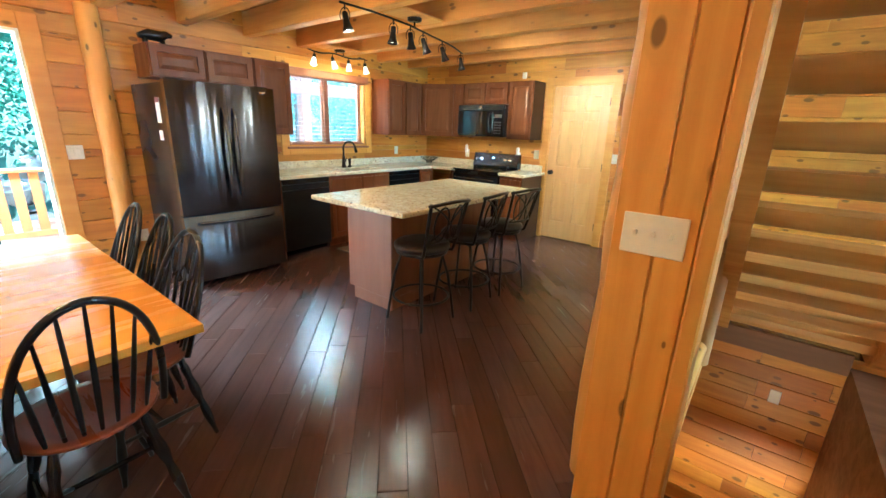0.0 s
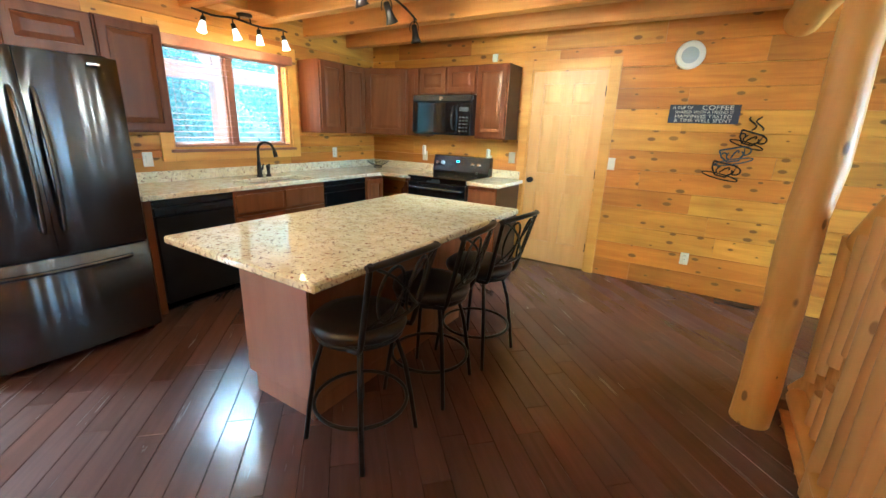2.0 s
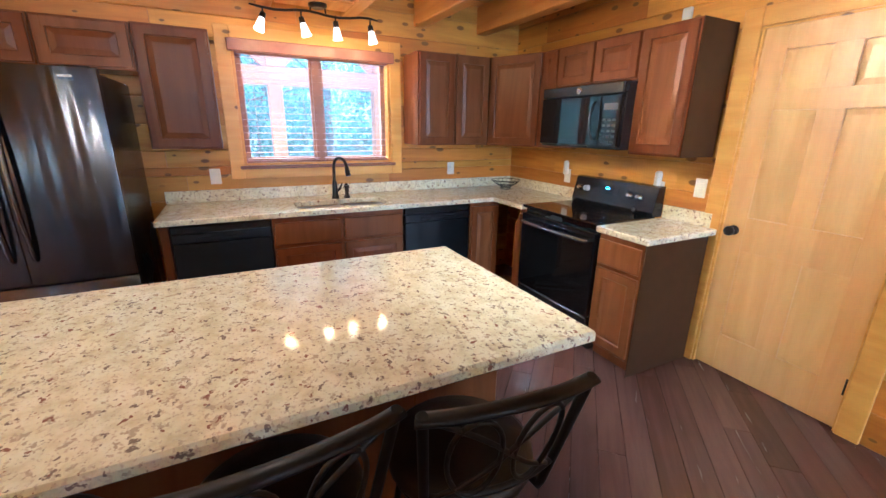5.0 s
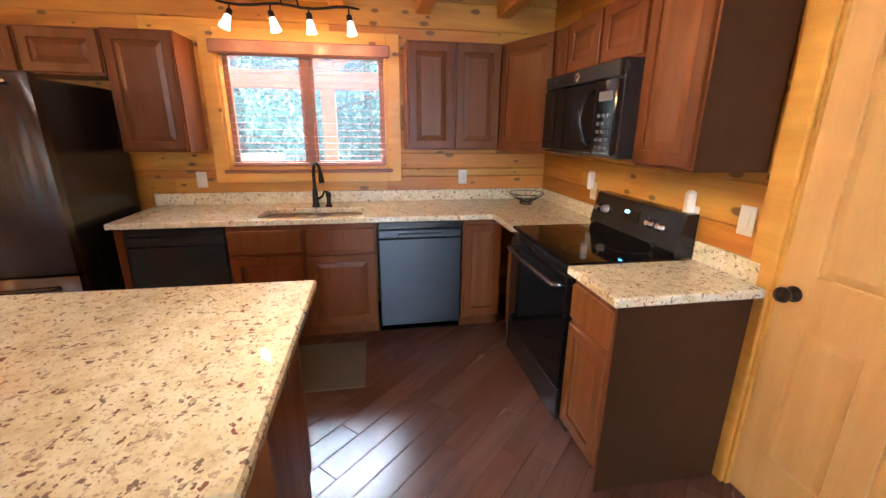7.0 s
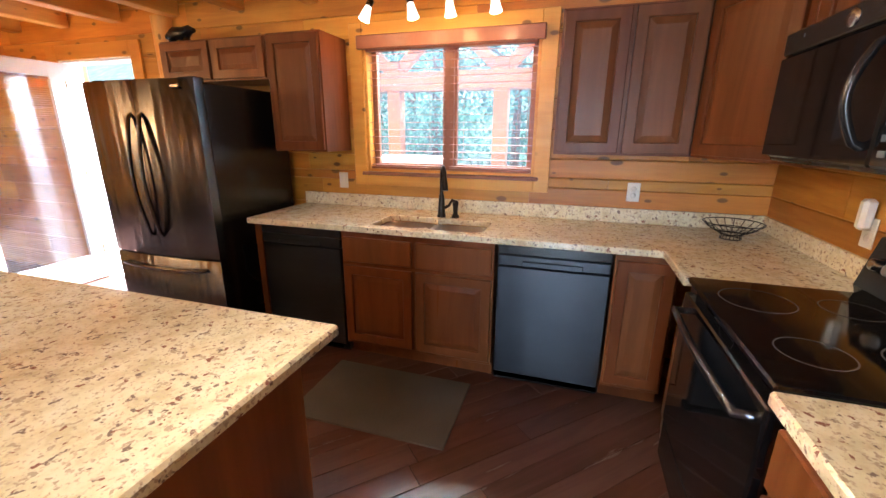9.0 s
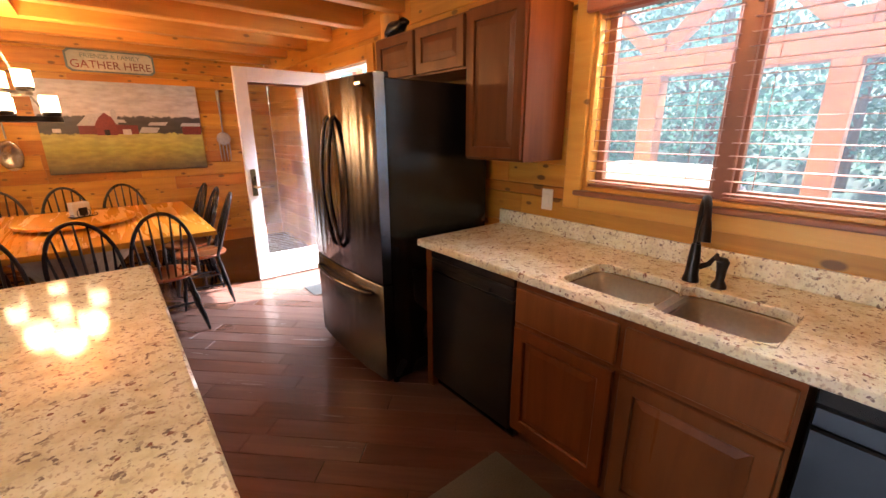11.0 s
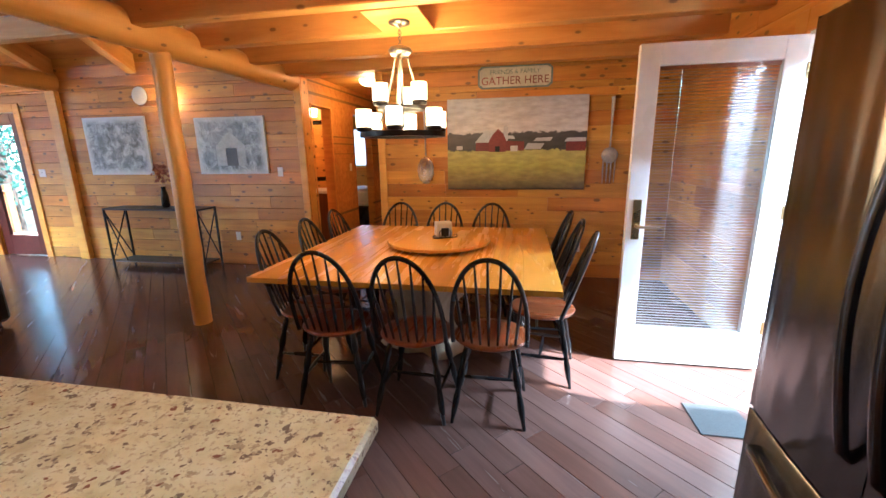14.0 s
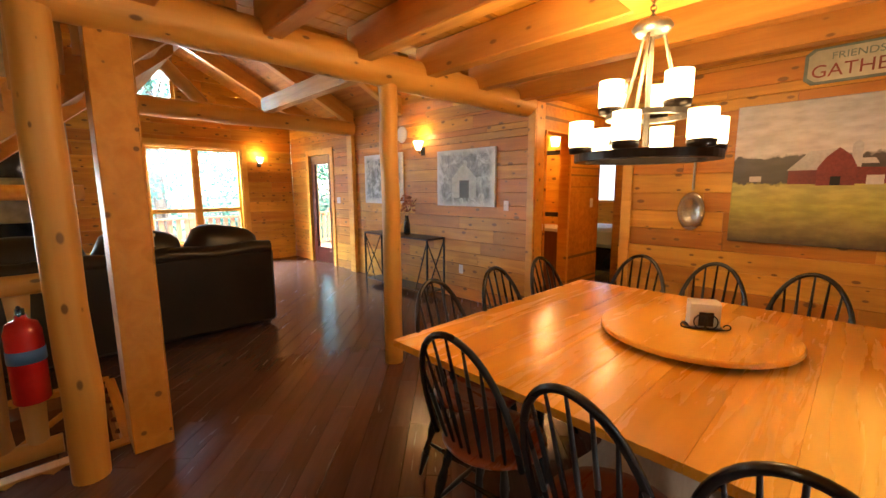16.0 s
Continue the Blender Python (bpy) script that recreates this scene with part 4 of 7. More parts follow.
prof = [(0.515, 0.92), (0.505, 0.95), (0.545, 1.125), (0.56, 1.13), (0.605, 1.13), (0.605, 0.92)]
vs = [(x, y, z) for x in (0, RWD) for y, z in prof]
g.add(vs, [(i, (i + 1) % 6, (i + 1) % 6 + 6, i + 6) for i in range(6)]).add(vs, [(5, 4, 3, 2, 1, 0), (6, 7, 8, 9, 10, 11)])
bgd = part("backguard", g, BLACKPLASTIC, rg, "sloped dark control backguard")
tilt = math.degrees(math.atan2(0.04, 0.175))
for x in (0.07, 0.14, 0.55, 0.63):
    part("knob", Geo().lathe([(0.026, 0), (0.026, 0.008), (0.021, 0.012), (0.019, 0.03), (0.012, 0.032)], 18).moved(pose(x, 0.526, 1.04, 90 - tilt)), CHROME, bgd)
part("display", Geo().box(-0.075, 0.075, -0.003, 0.0, -0.03, 0.03).moved(pose(0.37, 0.526, 1.05, -tilt)), BLACKGLASS, bgd)
part("clock_digits", Geo().box(-0.018, 0.018, -0.0045, -0.003, 0.0, 0.014).moved(pose(0.345, 0.526, 1.058, -tilt)), glow("blue_digits", (0.1, 0.55, 1.0), 6.0), bgd, "glowing blue clock digits")
for i in range(5):
    part("button", Geo().box(-0.007, 0.007, -0.004, 0, -0.004, 0.004, 0.001).moved(pose(0.25 + 0.03 * i if i < 2 else 0.40 + 0.025 * (i - 2), 0.53, 1.02, -tilt)), bpy.data.materials["burner_print"], bgd)

# microwave
mwv = thing("microwave", "black over-range microwave with curved handle", "microwave", "", pose(-3.385, 5.14, 0))
part("body", Geo().box(0, 0.757, 0.03, 0.445, 1.37, 1.79, 0.004), BLACKPLASTIC, mwv)
part("door", Geo().box(0.003, 0.59, 0.0, 0.03, 1.385, 1.71, 0.006), BLACKGLASS, mwv, "black glass door")
part("control_panel", Geo().box(0.594, 0.754, 0.0, 0.03, 1.385, 1.71, 0.006), BLACKGLASS, mwv)
part("vent_grille", Geo().box(0.003, 0.754, 0.002, 0.03, 1.715, 1.786, 0.006), BLACKPLASTIC, mwv)
part("badge", Geo().lathe([(0.022, 0), (0.022, 0.003), (0.01, 0.004)], 18, sx=1.3).moved(pose(0.38, 0.002, 1.75, 90)), CHROME, mwv, "small oval badge")
pts = [(0.555, 0.0, 1.43)] + [(0.555, -0.02 - 0.035 * math.sin(math.pi * i / 10), 1.44 + 0.22 * i / 10) for i in range(11)] + [(0.555, 0.0, 1.67)]
part("handle", Geo().tube(pts, 0.011, 10), BLACKPLASTIC, mwv)
for r in range(5):
    for k in range(3):
        part("button", Geo().box(0.62 + k * 0.04, 0.645 + k * 0.04, -0.002, 0.001, 1.41 + r * 0.035, 1.425 + r * 0.035), bpy.data.materials["burner_print"], mwv)
part("display", Geo().box(0.62, 0.73, -0.002, 0.001, 1.62, 1.66), bpy.data.materials["burner_print"], mwv)

# ---- island ----
isl = thing("kitchen_island", "kitchen island with stained wood base", "island")
part("body", Geo().box(-2.42, -1.91, 2.36, 3.80, 0.10, 0.875, 0.003).box(-2.36, -1.91, 2.36, 3.80, 0.0, 0.10), CABINET, isl)
part("end_panel", Geo().box(-2.425, -1.905, 2.345, 2.36, 0.1, 0.875, 0.002).box(-2.36, -1.905, 2.345, 2.36, 0.0, 0.1), LIT_VENEER, isl, "maple end panel with daylight sheen put in its colour")
for k in range(2):
    mm = Matrix(((0, 1, 0, -2.42), (-1, 0, 0, 3.79 - k * 0.72), (0, 0, 1, 0), (0, 0, 0, 1)))
    hold = part("door_frame", Geo().box(0.01, 0.70, -0.003, 0.0, 0.11, 0.87), CABINET, isl, "", mm)
    for z0, hh in ((0.13, 0.2), (0.35, 0.2), (0.57, 0.12), (0.71, 0.14)):
        part("drawer_front", Geo().box(0.012, 0.695, -0.02, -0.003, z0, z0 + hh, 0.005), CABINET, hold)
part("outlet", Geo().box(-2.13, -2.1, 2.335, 2.345, 0.80, 0.86, 0.003), BLACKPLASTIC, isl, "small black outlet")
it = thing("island_worktop", "large speckled cream granite island top", "worktop")
g = Geo()
slab(g, -2.52, -1.51, 2.06, 3.87, 0.877, 0.915, 0.008)
part("slab", g, GRANITE, it)


# ---- dining furniture ----
def bow_chair():
    """A bow-back chair that faces +y, its origin on the floor under the seat."""
    c = thing("windsor_chair", "black bow-back wooden chair with red-brown saddle seat", "chair", "chairs round the dining table")
    prof = [(0.10, 0.425), (0.17, 0.428), (0.205, 0.438), (0.212, 0.447), (0.205, 0.457), (0.17, 0.455), (0.09, 0.447), (0.02, 0.446)]
    part("seat", Geo().lathe(prof, 28, True, 1.0, 0.98), SEATWOOD, c, "red-brown saddle seat")

    def bow(f):
        a = math.pi * f
        z = 0.45 + 0.505 * math.sin(a) ** 0.85
        return Vector((0.195 * math.cos(a) * (1 + 0.08 * math.sin(a)), -0.125 - 0.16 * (z - 0.45) / 0.53 - 0.03 * math.sin(a), z))
    part("bow", Geo().tube([bow(i / 28) for i in range(29)], 0.0125, 9), BLACKPAINT, c)
    for k in range(7):
        u = (k - 3) / 3
        f = 0.5 - u * 0.29
        top = bow(f)
        foot = Vector((u * 0.135, -0.165 + 0.03 * abs(u), 0.45))
        mid = (top + foot) / 2
        part("spindle", Geo().tube([foot, foot.lerp(top, 0.25), mid, foot.lerp(top, 0.75), top], [0.006, 0.009, 0.009, 0.007, 0.005], 7), BLACKPAINT, c)
    turn = [0.011, 0.015, 0.019, 0.014, 0.02, 0.021, 0.013, 0.017, 0.019, 0.016, 0.011, 0.009]
    feet = {}
    for sx in (-1, 1):
        for sy in (-1, 1):
            a, b = Vector((sx * 0.12, sy * 0.12, 0.435)), Vector((sx * 0.195, sy * 0.19 - 0.01, 0.0))
            feet[sx, sy] = (a, b)
            part("leg", Geo().tube([a.lerp(b, i / 11) for i in range(12)], turn, 9), BLACKPAINT, c)
    mids = []
    for sx in (-1, 1):
        p, q = feet[sx, -1][0].lerp(feet[sx, -1][1], 0.6), feet[sx, 1][0].lerp(feet[sx, 1][1], 0.6)
        part("stretcher", Geo().tube([p, p.lerp(q, 0.3), p.lerp(q, 0.5), p.lerp(q, 0.7), q], [0.007, 0.01, 0.013, 0.01, 0.007], 8), BLACKPAINT, c)
        mids.append(p.lerp(q, 0.5))
    part("stretcher", Geo().tube([mids[0], mids[0].lerp(mids[1], 0.5), mids[1]], [0.007, 0.012, 0.007], 8), BLACKPAINT, c)
    return c


chair = bow_chair()
SPOTS = [(-2.65, 0.635, 180), (-2.23, 0.655, 178), (-1.72, 0.60, 186),
         (-1.62, -0.90, 3), (-2.06, -0.91, 0), (-2.50, -0.89, -4),
         (-1.43, 0.38, 92), (-1.44, -0.115, 90), (-1.43, -0.62, 88),
         (-2.95, 0.17, -97), (-2.93, -0.26, -90), (-2.90, -0.69, -88)]
for i, (x, y, a) in enumerate(SPOTS):
    m = pose(x, y, 0, 0, 0, a)
    if i == 0:
        chair.matrix_basis = m
    else:
        copy_thing(chair, m)

tb = thing("dining_table", "large square honey-oak dining table", "table")
TX0, TX1, TY0, TY1 = -3.02, -1.205, -1.10, 0.71
nb = 9
for k in range(nb):
    a, b = TX0 + (TX1 - TX0) * k / nb, TX0 + (TX1 - TX0) * (k + 1) / nb
    part("tabletop_board", Geo().box(-(b - a) / 2, (b - a) / 2, (TY0 - TY1) / 2, (TY1 - TY0) / 2, -0.032, 0.0, 0.0015), TABLEWOOD, tb, "", pose((a + b) / 2, (TY0 + TY1) / 2, 0.74))
for x0, x1, y0, y1 in ((TX0 + 0.3, TX1 - 0.3, TY0 + 0.3, TY0 + 0.33), (TX0 + 0.3, TX1 - 0.3, TY1 - 0.33, TY1 - 0.3), (TX0 + 0.3, TX0 + 0.33, TY0 + 0.33, TY1 - 0.33), (TX1 - 0.33, TX1 - 0.3, TY0 + 0.33, TY1 - 0.33)):
    part("apron", Geo().box(x0, x1, y0, y1, 0.63, 0.707, 0.003), TABLEWOOD, tb)
STUMP = wood("pale_driftwood", (0.62, 0.50, 0.36), (0.46, 0.34, 0.22), (0.2, 0.12, 0.06), 0.5, 0.8, 0.4, 0.2, "z")
rs = random.Random(4)
n = 28
vs, fs = [], []
for i in range(9):
    f = i / 8
    rr = 0.30 - 0.13 * math.sin(math.pi * min(f * 1.15, 1)) + (0.10 * f * f)
    for k in range(n):
        a = 2 * math.pi * k / n
        q = rr * (1 + 0.22 * math.sin(3 * a + 0.6) * (1 - 0.4 * f) + 0.1 * math.sin(7 * a + 2 * f)) + rs.uniform(-0.006, 0.006)
        vs.append((q * math.cos(a), q * math.sin(a), 0.64 * f))
fs = [(i * n + k, i * n + (k + 1) % n, (i + 1) * n + (k + 1) % n, (i + 1) * n + k) for i in range(8) for k in range(n)]
g = Geo().add(vs, fs, True).add(vs[:n], [tuple(range(n))[::-1]])
part("pedestal", g, STUMP, tb, "pale root-stump pedestal", pose(-2.11, -0.15, 0))
ls = thing("lazy_susan", "round honey-oak lazy susan on the dining table", "tray", "", pose(-2.17, -0.30, 0.74))
part("disc", Geo().lathe([(0.36, 0.022), (0.395, 0.024), (0.40, 0.032), (0.40, 0.044), (0.394, 0.05), (0.2, 0.05), (0.01, 0.05)], 56, False), TABLEWOOD, ls)
part("bearing", Geo().lathe([(0.15, 0.0), (0.15, 0.022)], 24), BLACKPAINT, ls)
nh = thing("napkin_holder", "black scrolled iron napkin holder with white napkins", "holder", "", pose(-2.20, -0.33, 0.79, 0, 0, 28))
PAPER = plain("white_paper", (0.82, 0.80, 0.76), 0.7, 0, 0.05, 60, 0.1)
for k in range(9):
    part("napkin", Geo().box(-0.062, 0.062, -0.036 + k * 0.008, -0.030 + k * 0.008, 0.012, 0.128 - 0.004 * (k % 3), 0.002), PAPER, nh)
part("base", Geo().box(-0.075, 0.075, -0.05, 0.05, 0.004, 0.01, 0.002), BLACKMETAL, nh)
for s in (-1, 1):
    arc = [(0.02 * s + 0.028 * math.cos(radians(a)), 0.048, 0.04 + 0.032 * math.sin(radians(a))) for a in range(-90, 271, 30)]
    part("scroll", Geo().tube(arc, 0.003, 6), BLACKMETAL, nh)
    part("scroll", Geo().tube([(x, -y, z) for x, y, z in arc], 0.003, 6), BLACKMETAL, nh)
    part("side_curl", Geo().tube([(s * 0.06, 0.045, 0.008)] + [(s * (0.085 + 0.014 * math.cos(radians(a))), 0.045, 0.02 + 0.012 * math.sin(radians(a))) for a in range(-90, 181, 30)], 0.003, 6), BLACKMETAL, nh)
part("medallion", Geo().box(-0.03, 0.03, 0.046, 0.05, 0.02, 0.085, 0.01), BLACKMETAL, nh, "black animal-shaped plate")


# ---- bar stools ----
def stool():
    """A counter stool that faces +y, its origin on the floor."""
    c = thing("bar_stool", "dark metal counter stool with round brown leather seat", "stool", "stools at the island")
    part("cushion", Geo().lathe([(0.185, 0.575), (0.203, 0.582), (0.212, 0.60), (0.21, 0.622), (0.19, 0.64), (0.13, 0.65), (0.01, 0.652)], 32), LEATHER, c, "round brown leather cushion")
    part("seat_ring", Geo().lathe([(0.17, 0.555), (0.195, 0.556), (0.198, 0.575), (0.17, 0.576)], 32), BLACKMETAL, c)
    part("swivel", Geo().lathe([(0.06, 0.52), (0.06, 0.556)], 18), BLACKMETAL, c)
    for sx in (-1, 1):
        for sy in (-1, 1):
            a, b = Vector((sx * 0.11, sy * 0.11, 0.53)), Vector((sx * 0.185, sy * 0.185, 0.0))
            k = a.lerp(b, 0.3) + Vector((sx * 0.012, sy * 0.012, 0))
            part("leg", Geo().tube([(0, 0, 0.535), a, k, a.lerp(b, 0.65) + Vector((sx * 0.008, sy * 0.008, 0)), b], 0.0115, 9), BLACKMETAL, c)
    ring = [(0.215 * math.cos(2 * math.pi * k / 36), 0.215 * math.sin(2 * math.pi * k / 36), 0.20) for k in range(37)]
    part("foot_ring", Geo().tube(ring, 0.009, 8), BLACKMETAL, c)

    def curve(u, z):
        return Vector((u * (0.165 + 0.035 * (z - 0.6) / 0.37), -0.19 - 0.10 * ((z - 0.58) / 0.4) - 0.035 * (1 - u * u) + 0.02, z))
    for sx in (-1, 1):
        part("upright", Geo().tube([Vector((sx * 0.16, -0.10, 0.563)), Vector((sx * 0.165, -0.165, 0.572))] + [curve(sx, 0.60 + 0.37 * i / 8) for i in range(9)], 0.0125, 8), BLACKMETAL, c)
    part("top_rail", Geo().tube([curve(-1.06 + 2.12 * i / 12, 0.955 + 0.018 * math.cos((i - 6) / 6 * 1.57)) for i in range(13)], 0.021, 8, flat=0.6), BLACKMETAL, c)
    part("low_rail", Geo().tube([curve(-1 + 2 * i / 10, 0.685) for i in range(11)], 0.009, 8), BLACKMETAL, c)
    for u0, w in ((-0.42, 0.52), (0.42, 0.52)):
        pts = []
        for k in range(25):
            a = 2 * math.pi * k / 24
            pts.append(curve(u0 + w * 0.78 * math.cos(a) * 0.8, 0.815 + 0.125 * math.sin(a)))
        part("lattice_oval", Geo().tube(pts, 0.0065, 7), BLACKMETAL, c)
    for s in (-1, 1):
        part("lattice_bar", Geo().tube([curve(s * (0.85 - 1.7 * i / 10) * (1 - 0.25 * math.sin(math.pi * i / 10)), 0.69 + 0.255 * i / 10) for i in range(11)], 0.0065, 7), BLACKMETAL, c)
    return c


st = stool()
st.matrix_basis = pose(-1.65, 2.42, 0, 0, 0, 88)
copy_thing(st, pose(-1.62, 2.95, 0, 0, 0, 96))
copy_thing(st, pose(-1.58, 3.44, 0, 0, 0, 84))

# ---- lamps ----
SHADEGLOW = glow("lit_frosted_shade", (1.0, 0.70, 0.36), 6.5)
PEWTER = plain("brushed_pewter", (0.26, 0.24, 0.21), 0.35, 0.9, 0.25, 50, 0.05)
CX, CY = -1.94, -0.20
ch = thing("chandelier", "two-tier ring chandelier with lit frosted glass shades", "lamp", "", pose(CX, CY, 0, 0, 0, 35))
part("canopy", Geo().lathe([(0.075, 2.318), (0.075, 2.305), (0.03, 2.29), (0.012, 2.28)], 24), PEWTER, ch)
for k in range(6):
    ring = [(0.012 * math.cos(radians(a)) if k % 2 else 0, 0 if k % 2 else 0.012 * math.cos(radians(a)), 2.27 - k * 0.019 + 0.014 * math.sin(radians(a))) for a in range(0, 361, 40)]
    part("chain_link", Geo().tube(ring, 0.0028, 5), PEWTER, ch)
part("collar", Geo().lathe([(0.02, 2.17), (0.07, 2.155), (0.085, 2.13), (0.06, 2.10), (0.03, 2.095)], 24), PEWTER, ch)
part("stem", Geo().tube([(0, 0, 2.1), (0, 0, 1.62)], 0.012, 10), PEWTER, ch)
for k in range(3):
    a = radians(120 * k + 60)
    part("strut", Geo().tube([(0.05 * math.cos(a), 0.05 * math.sin(a), 2.11), (0.09 * math.cos(a), 0.09 * math.sin(a), 1.95), (0.16 * math.cos(a), 0.16 * math.sin(a), 1.775), (0.275 * math.cos(a), 0.275 * math.sin(a), 1.585)], 0.0075, 8), PEWTER, ch)


n = 48
def ring_band(r, z, h, t):
    vs = [(q * math.cos(2 * math.pi * k / n), q * math.sin(2 * math.pi * k / n), zz) for q, zz in ((r, z), (r + t, z), (r + t, z + h), (r, z + h)) for k in range(n)]
    return Geo().add(vs, [(i * n + k, i * n + (k + 1) % n, ((i + 1) % 4) * n + (k + 1) % n, ((i + 1) % 4) * n + k) for i in range(4) for k in range(n)])


part("lower_ring", ring_band(0.258, 1.555, 0.035, 0.05), BRONZE, ch)
part("upper_ring", ring_band(0.14, 1.743, 0.022, 0.035), PEWTER, ch)


def shade(r, ang, z):
    a = radians(ang)
    at = (r * math.cos(a), r * math.sin(a), z)
    part("cup", Geo().lathe([(0.02, 0), (0.05, 0.004), (0.055, 0.03), (0.045, 0.034)], 18, at=at), BRONZE, ch)
    part("shade", Geo().lathe([(0.048, 0.032), (0.054, 0.04), (0.054, 0.148), (0.05, 0.148), (0.048, 0.045)], 20, at=at), SHADEGLOW, ch, "lit frosted glass shade")
    return at


for k in range(6):
    shade(0.283, 60 * k, 1.59)
for k in range(3):
    shade(0.158, 120 * k, 1.765)
for k in range(3):
    a = radians(35 + 120 * k + 60)
    bulb("chandelier_light", (CX + 0.2 * math.cos(a), CY + 0.2 * math.sin(a), 1.99), LAMP * 0.8, WARM, 0.09)
box_ = structure("ceiling_box", Geo().box(-0.19, 0.19, -0.255, 0.255, 2.32, 2.335, 0.003), BEAM, "flat pine mounting board between the joists", pose(CX, CY - 0.005, 0))

SPOTGLASS = glow("lit_alabaster_spot", (1.0, 0.84, 0.62), 1.2)
SPOTHOT = glow("lit_spot_bulb", (1.0, 0.88, 0.70), 30.0)


def spot_head(parent, at, aim, glass, r=0.036, h=0.085, yoke=False):
    """One bell-shaped spot hanging from a short stem, its mouth along aim."""
    at, aim = Vector(at), Vector(aim).normalized()
    part("stem", Geo().tube([at, at + Vector((0, 0, -0.04))], 0.006, 8), BRONZE, parent)
    q = at + Vector((0, 0, -0.045))
    m = Matrix.Translation(q) @ aim.to_track_quat("Z", "Y").to_matrix().to_4x4()
    if yoke:
        side = Vector((0.8, 0.6, 0))
        part("yoke", Geo().tube([at + side * 0.034 * math.cos(radians(a)) + Vector((0, 0, -0.075 + 0.05 * math.sin(radians(a)))) for a in range(-30, 211, 20)], 0.0032, 6), BRONZE, parent, "thin bent yoke")
        q = q + Vector((0, 0, -0.015))
        m = Matrix.Translation(q) @ aim.to_track_quat("Z", "Y").to_matrix().to_4x4()
    part("socket", Geo().lathe([(0.012, -0.012), (0.02, -0.005), (0.021, 0.03), (0.018, 0.034)], 14).moved(m), BRONZE, parent)
    part("shade", Geo().lathe([(0.019, 0.03), (0.022, 0.045), (0.028, 0.08), (r, 0.03 + h), (r - 0.003, 0.03 + h), (0.024, 0.08), (0.014, 0.045)], 18).moved(m), glass, parent)
    return q + aim * (0.03 + h), aim


tl = thing("track_light", "bronze branch-shaped track light with four frosted spots", "lamp", "", pose(0, 0, 0))
TX, TY = -4.07, 3.61
part("canopy", Geo().lathe([(0.065, 2.322), (0.065, 2.305), (0.045, 2.295)], 20, at=(TX, TY, 0)), BRONZE, tl)
for dy in (-0.05, 0.05):
    part("post", Geo().tube([(TX, TY + dy, 2.30), (TX, TY + dy * 1.1, 2.262)], 0.006, 8), BRONZE, tl)
bar = [(TX + 0.02 * math.sin(k * 0.9), TY + (k / 12 - 0.5) * 0.90, 2.262 + 0.014 * math.sin(k * 1.05 + 2.6)) for k in range(13)]
part("branch_bar", Geo().tube(bar, [0.006] + [0.009] * 11 + [0.006], 8), BRONZE, tl)
for dy, ax, ay in ((-0.37, 0.25, -0.35), (-0.12, 0.1, 0.25), (0.12, -0.05, 0.1), (0.38, 0.1, 0.15)):
    p, a = spot_head(tl, (TX + 0.01, TY + dy, 2.26), (ax, ay, -1), SPOTGLASS)
    bulb("track_bulb", tuple(p + a * 0.02), LAMP * 0.09, WARM, 0.03)
structure("ceiling_block", Geo().box(-0.12, 0.12, -0.255, 0.255, 2.324, 2.34, 0.003), BEAM, "small pine mounting board between the joists", pose(TX, 3.585, 0))

t2 = thing("track_light", "wavy bronze track light with six cone spots over the island", "lamp", "", pose(0, 0, 0))
bx, by = -2.26, 2.97
part("canopy", Geo().lathe([(0.06, 2.322), (0.06, 2.30), (0.04, 2.292)], 20, at=(bx, by, 0)), BRONZE, t2)
part("post", Geo().tube([(bx, by, 2.30), (bx, by, 2.245)], 0.008, 8), BRONZE, t2)


def track_x(y):
    """The bar's sideways bend: nearly straight to its post, then a slow sweep away."""
    return -2.19 - 0.03 * (y - 2.15) - 0.20 * max(0.0, y - 2.9) - 0.10 * max(0.0, y - 3.15) + 0.02 * math.sin((y - 2.15) * 5)


bar = [(track_x(2.15 + 1.95 * k / 24), 2.15 + 1.95 * k / 24, 2.245) for k in range(25)]
part("wavy_bar", Geo().tube(bar, 0.008, 8), BRONZE, t2)
for y, lit, ax, ay in ((2.19, True, 0.15, 0.12), (2.66, False, 0.0, -0.1), (2.88, True, -0.1, 0.25), (3.10, True, 0.1, 0.45), (3.48, True, 0.05, 0.5), (4.04, False, 0.12, 0.1)):
    q, a = spot_head(t2, (track_x(y), y, 2.245), (ax, ay, -1), BRONZE, 0.042, 0.085, True)
    g = Geo().lathe([(0.006, 0.0), (0.022, 0.004), (0.024, 0.016), (0.008, 0.022)], 14)
    m = Matrix.Translation(q - a * 0.03) @ a.to_track_quat("Z", "Y").to_matrix().to_4x4()
    part("lamp_face", g.moved(m), SPOTHOT if lit else SPOTGLASS, t2, "lit bulb face")
    if lit and ay > 0.3:
        beam_light = bpy.data.lights.new("track_beam", "SPOT")
        beam_light.energy, beam_light.color, beam_light.shadow_soft_size = LAMP * 1.9, (1.0, 0.80, 0.56), 0.025
        beam_light.spot_size, beam_light.spot_blend = radians(110), 0.8
        new("track_beam", beam_light).matrix_world = look(tuple(q + a * 0.02), (q.x + 0.35, q.y + 1.6, q.z - 0.95))
    elif lit:
        bulb("track_bulb", tuple(q + a * 0.02), LAMP * 0.36, (1.0, 0.80, 0.56), 0.025)
structure("ceiling_block", Geo().box(-0.12, 0.12, -0.255, 0.255, 2.324, 2.34, 0.003), BEAM, "small pine mounting board between the joists", pose(bx, 2.955, 0))

